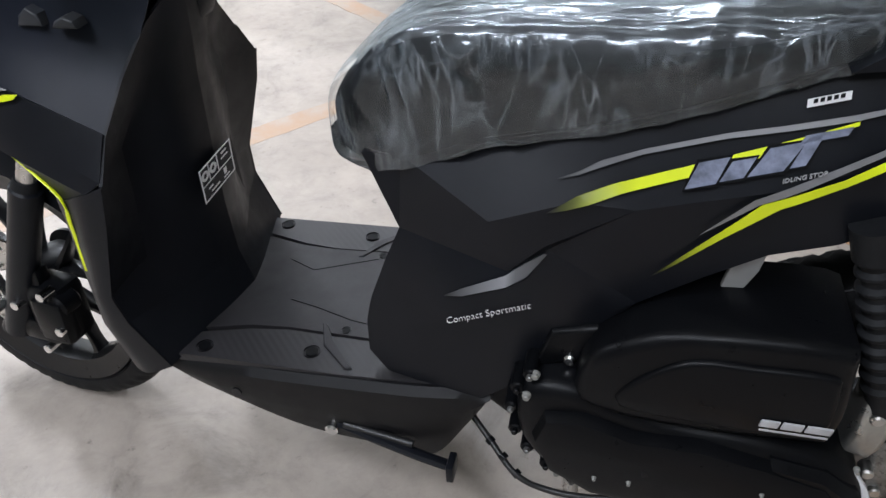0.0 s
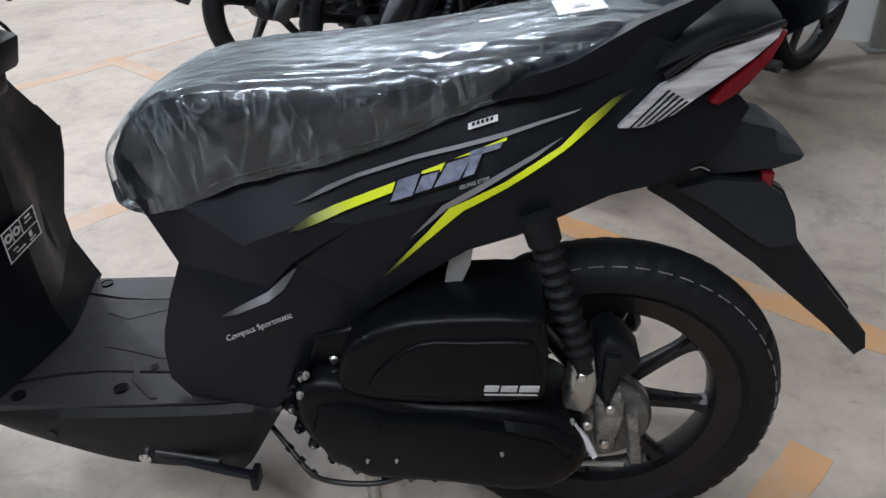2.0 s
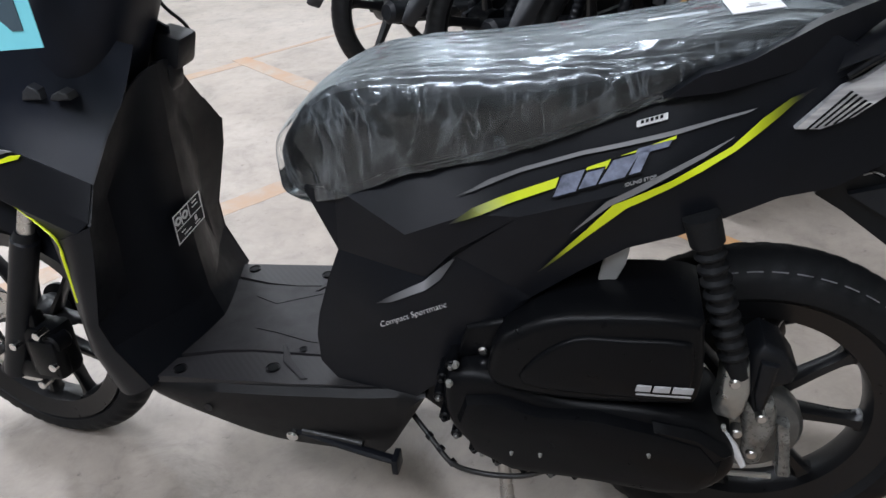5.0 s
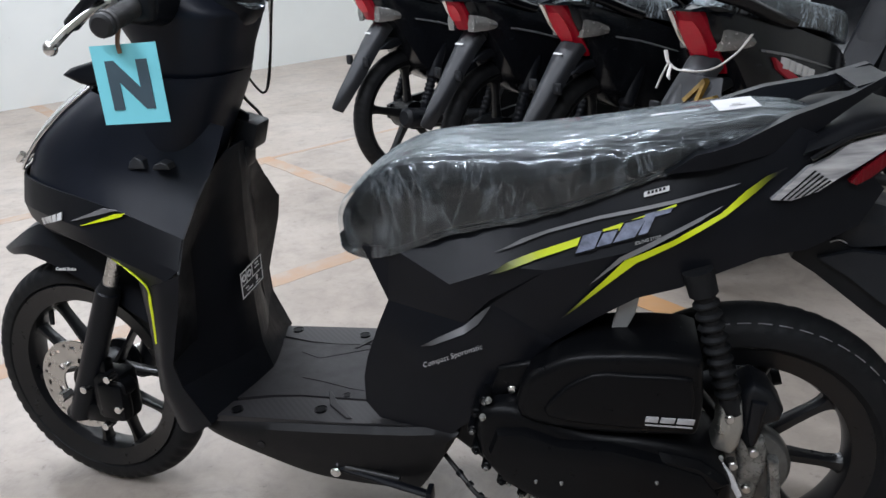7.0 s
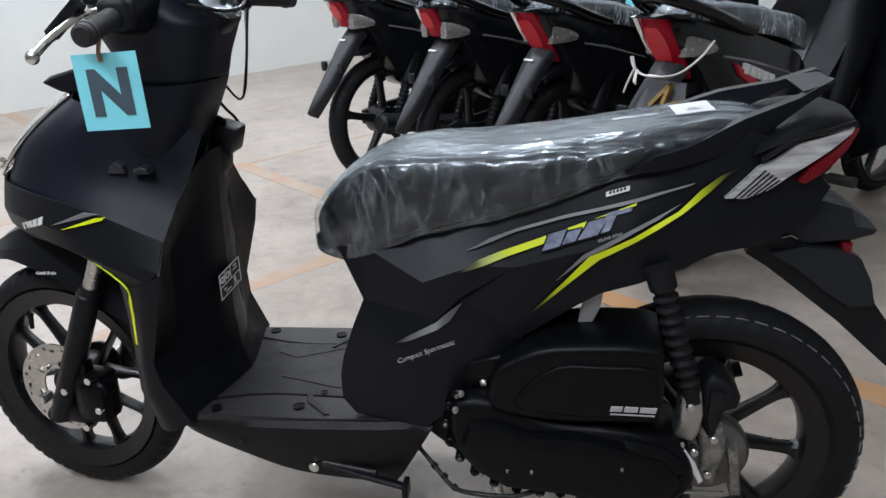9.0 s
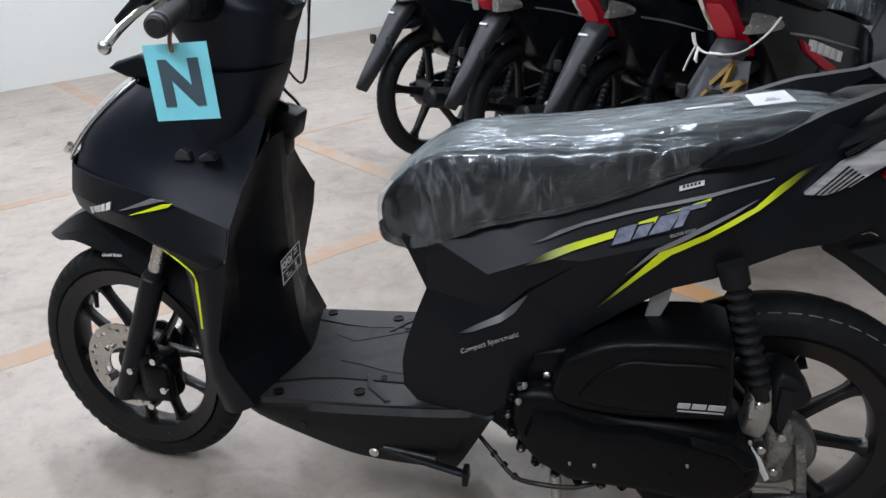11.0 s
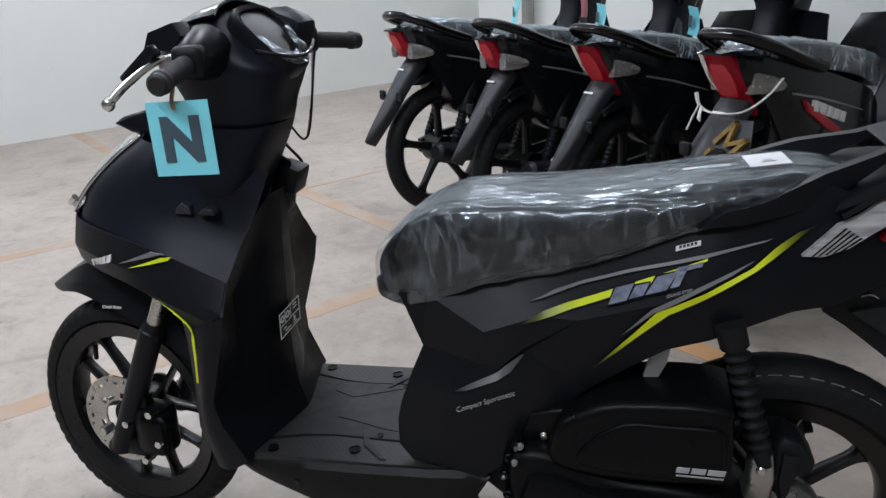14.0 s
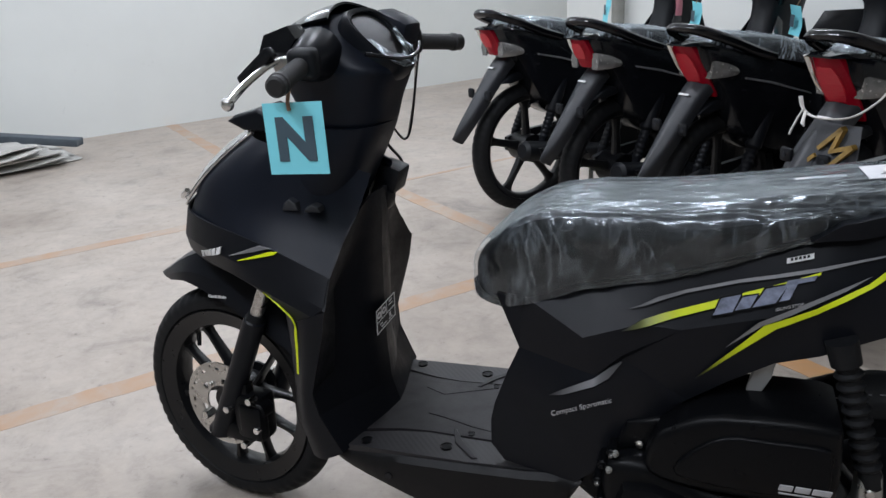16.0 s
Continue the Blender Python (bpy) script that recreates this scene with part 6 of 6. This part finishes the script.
    # The lit middle of the glass, painted as a brighter red patch.
    core = []
    for k, f in ((0.30, 0.50), (0.45, 0.66), (0.70, 0.62), (0.84, 0.40)):
        z, x, hw = zb + (zt - zb) * k, -0.222 + lean * (1 - k) - 0.0115, w * f
        core.append([(x + 0.004, -hw, z), (x, 0, z), (x + 0.004, hw, z), (x + 0.02, hw * 0.9, z), (x + 0.02, -hw * 0.9, z)])
    part("lamp_core", loops(core, n=2), "red_highlight", lamp, "brighter red patch painted as the lit middle of the glass")
    for s in (-1, 1):
        xs = -0.196 + lean * 0.5
        part("indicator", loops([[(x, s * y, z0), (x, s * (y + 0.008), (z0 + z1) / 2), (x, s * y, z1), (x, s * (y - 0.03), z1), (x, s * (y - 0.03), z0)] for x, y, z0, z1 in ((xs - 0.005, max(w * 1.04, 0.072), zt - 0.116, zt - 0.054), (xs + 0.035, 0.106, zt - 0.112, zt - 0.066), (xs + 0.070, 0.120, zt - 0.106, zt - 0.084))], n=2), "indicator", lamp, "clear indicator glass over a silver reflector")
        if s > 0:
            part("lamp_trim", hose([(-0.214, s * w * 1.02, zt), (-0.212 + lean * 0.5, s * w * 1.03, (zt + zb) / 2), (-0.205 + lean, s * w * 0.84, zb + 0.03)], 0.009, 10, 8, 0.5), "chrome", lamp, "silver lamp trim")
    part("lamp_hood", loops([[(x, -hw, z), (x, hw, z), (x, hw * 0.8, z + h), (x, -hw * 0.8, z + h)] for x, hw, z, h in ((-0.236, w * 0.8, zt - 0.002, 0.006), (-0.20, w * 1.05, zt - 0.004, 0.012), (-0.10, 0.080, zt - 0.012, 0.014))]), "gloss", lamp)
    # rear mudguard down to its pointed flap
    rows2 = []
    for x, z, hw in ((-0.09, 0.735, 0.060), (-0.168, 0.668, 0.052), (-0.232, 0.590, 0.044), (-0.296, 0.508, 0.037), (-0.352, 0.438, 0.026), (-0.392, 0.380, 0.006)):
        rows2.append([(x + 0.045, -hw, z - 0.020), (x + 0.012, -hw * 0.92, z - 0.004), (x, -hw * 0.4, z + 0.006), (x - 0.004, 0, z + 0.010), (x, hw * 0.4, z + 0.006), (x + 0.012, hw * 0.92, z - 0.004), (x + 0.045, hw, z - 0.020)])
    guard = part("rear_mudguard", sheet(rows2, 3, 4, 0.006), "flap_grey", top, "dark grey plastic rear mudguard")
    for s in (-1, 1):
        part("bracket_tab", box(-0.246, 0.062 * s, 0.560, 0.014, 0.042, 0.042, 0.008), "plastic", guard)
        part("bracket_hole", rod((-0.255, 0.066 * s, 0.560), (-0.250, 0.066 * s, 0.560), 0.008, seg=10), "guard_grey", guard)
    part("badge_bar", moved(box(0, 0, 0, 0.003, 0.044, 0.008, 0.001), pose(-0.186, 0, 0.666, 0, 38, 0)), "white_mark", guard)
    part("wheel_guard", slab([(-0.27, 0.60), (-0.18, 0.635), (0.0, 0.640), (0.16, 0.60), (0.30, 0.50), (0.30, 0.44), (0.20, 0.53), (0.08, 0.595), (-0.06, 0.610), (-0.18, 0.595)], 0.06, -0.06, 0.008), "inner", top)
    # the tail overhangs little: draw the rear parts in towards the axle
    for ob in top.children_recursive:
        if ob.name.split(".")[0] in TAIL_PARTS:
            for v in ob.data.vertices:
                if v.co.x < 0:
                    v.co.x *= 0.64
    # front end
    k = style["shield"]
    part("leg_shield", sheet([[(0.88 - 0.1 * k, -0.05 - k, 0.86), (0.92, -0.04 - 0.5 * k, 0.865), (0.95, 0, 0.87), (0.92, 0.04 + 0.5 * k, 0.865), (0.88 - 0.1 * k, 0.05 + k, 0.86)], [(0.80, -0.09 - k, 0.74), (0.89, -0.07 - 0.5 * k, 0.76), (0.95, 0, 0.77), (0.89, 0.07 + 0.5 * k, 0.76), (0.80, 0.09 + k, 0.74)], [(0.76, -0.15 - k, 0.60), (0.85, -0.10 - 0.5 * k, 0.62), (0.91, 0, 0.63), (0.85, 0.10 + 0.5 * k, 0.62), (0.76, 0.15 + k, 0.60)], [(0.72, -0.15 - k, 0.42), (0.80, -0.12, 0.42), (0.86, 0, 0.43), (0.80, 0.12, 0.42), (0.72, 0.15 + k, 0.42)], [(0.68, -0.15, 0.26), (0.73, -0.12, 0.26), (0.78, 0, 0.27), (0.73, 0.12, 0.26), (0.68, 0.15, 0.26)]], 5, 5, 0.006), "gloss", top, "gloss black leg shield")
    part("main_pipe_cover", loops([[(x, -w, z - h), (x, w, z - h), (x, w, z + h), (x, -w, z + h)] for x, z, w, h in ((0.46, 0.48, 0.07, 0.08), (0.60, 0.46, 0.065, 0.06), (0.76, 0.60, 0.06, 0.07), (0.86, 0.80, 0.055, 0.06))], n=3), "inner", top)
    part("inner_cover", loops([ring_xy(z, x0, x1, hw, 3.0, 24) for z, x0, x1, hw in ((0.42, 0.66, 0.80, 0.10), (0.55, 0.70, 0.86, 0.105), (0.70, 0.76, 0.98, 0.090), (0.80, 0.80, 1.05, 0.072), (0.88, 0.82, 1.07, 0.080), (0.94, 0.81, 1.08, 0.098))], n=3), "plastic", top, "black inner leg cover")
    head = part("handlebar_cover", loops([ring_xy(0.875, 0.83, 0.94, 0.070), ring_xy(0.92, 0.82, 0.975, 0.085), ring_xy(0.97, 0.800, 1.010, 0.118), ring_xy(1.02, 0.815, 1.000, 0.115), ring_xy(1.065, 0.85, 0.97, 0.075)], n=4), "gloss", top, "gloss black handlebar cover")
    for s in (-1, 1):
        part("bar_arm", rod((0.89, 0.075 * s, 0.985), (0.855, 0.20 * s, 0.995), 0.036, 0.026, 20, 0.006), "gloss", head)
        part("grip", rod((0.858, 0.19 * s, 0.995), (0.815, 0.345 * s, 0.985), 0.018, seg=18, bevel=0.004), "grip", head)
        part("brake_lever", hose([(0.895, 0.18 * s, 0.995), (0.915, 0.24 * s, 0.992), (0.905, 0.315 * s, 0.985)], 0.006, 8, 5), "chrome", head)
        part("fork_leg", rod((1.235, 0.075 * s, 0.25), (1.00, 0.075 * s, 0.80), 0.021, 0.018, 18), "engine", top)
    for ob in [head, *head.children]:
        for v in ob.data.vertices:
            v.co.z -= 0.008 + 0.13 * abs(v.co.y)
    rows3 = []
    for a, r, hw in ((20, 0.305, 0.052), (55, 0.310, 0.056), (90, 0.312, 0.056), (125, 0.308, 0.052), (155, 0.305, 0.042)):
        aa = math.radians(a)
        rows3.append([(af.x + (r - d) * math.cos(aa), hw * f, af.z + (r - d) * math.sin(aa)) for f, d in ((-1, 0.05), (-0.8, 0.012), (0, 0), (0.8, 0.012), (1, 0.05))])
    part("front_fender", sheet(rows3, 3, 4, 0.004), "gloss", top)
    part("headlight", slab([(0.955, 0.93), (0.99, 0.94), (1.005, 0.965), (0.99, 1.0), (0.955, 1.01)], 0.075, -0.075, 0.01), "clear_lens", top)
    return top


REVO = dict(label="gloss black underbone motorcycle with small red tail light, wrapped seat", lamp=(0.046, 0.828, 0.718, 0.055), seed=1.0, shield=0.0)
SUPRA = dict(label="gloss black underbone motorcycle with tall red tail light, wrapped seat", lamp=(0.056, 0.836, 0.650, 0.125), seed=4.0, shield=0.20)
bikes = []
for (hx, hy), head, sc, style in (((-0.505, 2.195), 51.0, 1.025, REVO), ((-0.056, 1.900), 50.0, 1.0, REVO), ((0.336, 1.652), 48.0, 0.985, SUPRA), ((0.738, 1.222), 44.5, 0.995, SUPRA)):
    p = Vector((hx, hy, 0))
    same = [b for b, s0_ in bikes if s0_ is style]
    mm = pose(p.x, p.y, 0, 0, 0, head) @ Matrix.Scale(sc, 4)
    if same:
        b = copy_thing(same[0], pose(p.x, p.y, 0, 0, 0, head))
        b.scale = (sc, sc, sc)
    else:
        b = motorcycle(mm, style, "clear polythene wrap over the seat")
    bikes.append((b, style))
bpy.context.view_layer.update()


def on_bike(i, v):
    return bikes[i][0].matrix_world @ Vector(v)


for i in range(3):
    p = on_bike(i, (0.800, 0.345, 0.822))
    tm = Matrix.Translation(p) @ Matrix.Rotation(radians((-66, -58, -64)[i]), 4, "Z") @ Matrix.Rotation(radians(4), 4, "Y")
    rows4 = [[(x, 0.010 * math.sin(z * 30 + i), z) for x in (-0.042, 0, 0.042)] for z in (-0.062, -0.02, 0.02, 0.062)]
    cd = tagged(part("hang_tag", moved(sheet(rows4, 3, 4, 0.0015), tm), "cyan"), "cyan card tag hung from a motorcycle grip", "tag", "tags on the parked row")
    part("letter", moved(box(0, -0.012, 0, 0.030, 0.001, 0.05, 0), tm), "slate", cd)
    part("string", hose([tuple(tm @ Vector((0, 0, 0.058))), tuple(on_bike(i, (0.820, 0.325, 0.935)))], 0.002, 6, 3), "string", cd)

# mud flap, strap and side graphic of the last motorcycle in the row
flap_m = bikes[3][0].matrix_world
mud = tagged(part("mud_flap", moved(sheet([[(x - 0.016, -w - 0.05, z), (x - 0.028, -0.05, z), (x - 0.016, w - 0.05, z)] for x, z, w in ((-0.175, 0.660, 0.075), (-0.222, 0.560, 0.105), (-0.272, 0.440, 0.125), (-0.300, 0.330, 0.130))], 4, 4, 0.004), flap_m), "flap_grey"), "grey rubber mud flap with worn ochre letter shapes", "mud flap")
for q in ([(-0.052, 0.520), (-0.036, 0.520), (-0.036, 0.620), (-0.052, 0.620)], [(0.030, 0.520), (0.046, 0.520), (0.046, 0.620), (0.030, 0.620)], [(-0.052, 0.620), (-0.034, 0.620), (0.004, 0.556), (-0.006, 0.545)], [(0.046, 0.620), (0.028, 0.620), (-0.012, 0.556), (0.000, 0.545)], [(-0.045, 0.440), (-0.030, 0.440), (-0.030, 0.500), (-0.045, 0.500)], [(-0.045, 0.500), (-0.030, 0.500), (0.035, 0.440), (0.020, 0.440)], [(0.020, 0.440), (0.035, 0.440), (0.035, 0.500), (0.020, 0.500)]):
    q = [(-0.085 + 0.60 * y - 0.50 * (z - 0.57), 0.605 + 0.50 * y + 0.60 * (z - 0.57)) for y, z in q]
    q = [(-0.305 + (z - 0.44) * 0.39, y, z) for y, z in q]
    bm = mesh_from([*q, *[(x + 0.02, y, z) for x, y, z in q]], [(0, 1, 2, 3), (4, 5, 6, 7), (0, 1, 5, 4), (1, 2, 6, 5), (2, 3, 7, 6), (3, 0, 4, 7)])
    part("letter_block", moved(bm, flap_m), "ochre", mud)
strap_m = flap_m @ Matrix.Translation((0, -0.020, 0.032))
strap = tagged(part("strap", join(moved(hose([(-0.10, -0.118, 0.735), (-0.155, -0.112, 0.690), (-0.205, -0.075, 0.650), (-0.230, 0.0, 0.642), (-0.225, 0.055, 0.655), (-0.215, 0.080, 0.690)], 0.006, 8, 6, 0.5), strap_m), moved(hose([(-0.228, 0.055, 0.660), (-0.246, 0.062, 0.625), (-0.262, 0.066, 0.590)], 0.006, 8, 5, 0.5), strap_m), moved(hose([(-0.230, 0.045, 0.655), (-0.250, 0.035, 0.630), (-0.252, 0.028, 0.618)], 0.006, 8, 5, 0.5), strap_m)), "white_strap"), "white cloth strap tied under the tail light", "strap")
for k in range(5):
    x = 0.06 + 0.033 * k
    z = 0.655 - 0.012 * k
    part("graphic_block", slab([(x, z), (x + 0.026, z - 0.008), (x + 0.030, z + 0.022), (x + 0.006, z + 0.030)], -0.118, -0.1345, 0.001), "white_mark", bikes[3][0])
part("red_graphic", slab([(0.02, 0.690), (0.05, 0.672), (0.20, 0.585), (0.22, 0.560), (0.14, 0.590), (0.04, 0.655)], -0.118, -0.1335, 0.001), "red_decal", bikes[3][0], "red side graphic")
part("mirror", spin([(0, 0.004), (0.03, 0.003), (0.052, 0.0), (0.055, -0.006), (0.03, -0.02), (0, -0.024)], Matrix.Translation((0.80, 0.30, 1.13)) @ Matrix.Rotation(radians(-90), 4, "Y") @ Matrix.Scale(1.35, 4, (0, 1, 0)), 28), "chrome", bikes[0][0], "round mirror glass")
part("mirror_stem", hose([(0.868, 0.16, 1.0), (0.85, 0.20, 1.07), (0.815, 0.28, 1.12)], 0.005), "cable", bikes[0][0])
rose = tagged(part("ribbon", moved(hose([(0.86, -0.04, 0.98), (0.84, -0.085, 0.93), (0.845, -0.095, 0.86), (0.85, -0.09, 0.80)], 0.016, 8, 5, 0.3), bikes[0][0].matrix_world), "rose"), "rose pink ribbon hanging from a handlebar", "ribbon")

# ---- clutter by the wall ----
rng = random.Random(5)
for k in range(6):
    z = 0.004 + 0.024 * k
    ang = rng.uniform(50, 75)
    lx, ly = 1.15 - 0.10 * k, 0.62 - 0.04 * k
    rows5 = [[(lx * (u - 0.5), ly * (v - 0.5), 0.018 * math.sin(5 * u + 3 * v + k * 2.1) + (0.06 * max(0, abs(u - 0.5) - 0.3) * (k % 3)) + 0.012 * rng.random()) for u in (0, 0.25, 0.5, 0.75, 1)] for v in (0, 0.33, 0.66, 1)]
    zmin = min(p[2] for r in rows5 for p in r)
    rows5 = [[(x, y, zz - zmin) for x, y, zz in r] for r in rows5]
    cm = Matrix.Translation((-4.27 + 0.03 * k, 2.38 - 0.02 * k, z)) @ Matrix.Rotation(radians(ang), 4, "Z")
    tagged(part("cardboard_sheet", moved(sheet(rows5, 3, 3, 0.006), cm), "cardboard"), "flattened grey cardboard sheet in a loose stack", "cardboard", "cardboard stack")
bd = Matrix.Translation((-4.22, 2.66, 0.165)) @ Matrix.Rotation(radians(18), 4, "Z") @ Matrix.Rotation(radians(6), 4, "Y")
tagged(part("dark_board", moved(box(0, 0, 0, 0.95, 0.10, 0.05, 0.006), bd), "slate_card"), "dark slate board lying on the cardboard", "board")
bagr = [ring_xy(z, -w, w, w * 0.8, 2.4, 24) for z, w in ((0.0, 0.16), (0.06, 0.21), (0.20, 0.22), (0.32, 0.17), (0.40, 0.09))]
tagged(part("dark_bag", moved(loops(bagr, n=4), Matrix.Translation((-5.05, 2.62, 0.004))), "bulk"), "dark full bag standing by the wall", "bag")
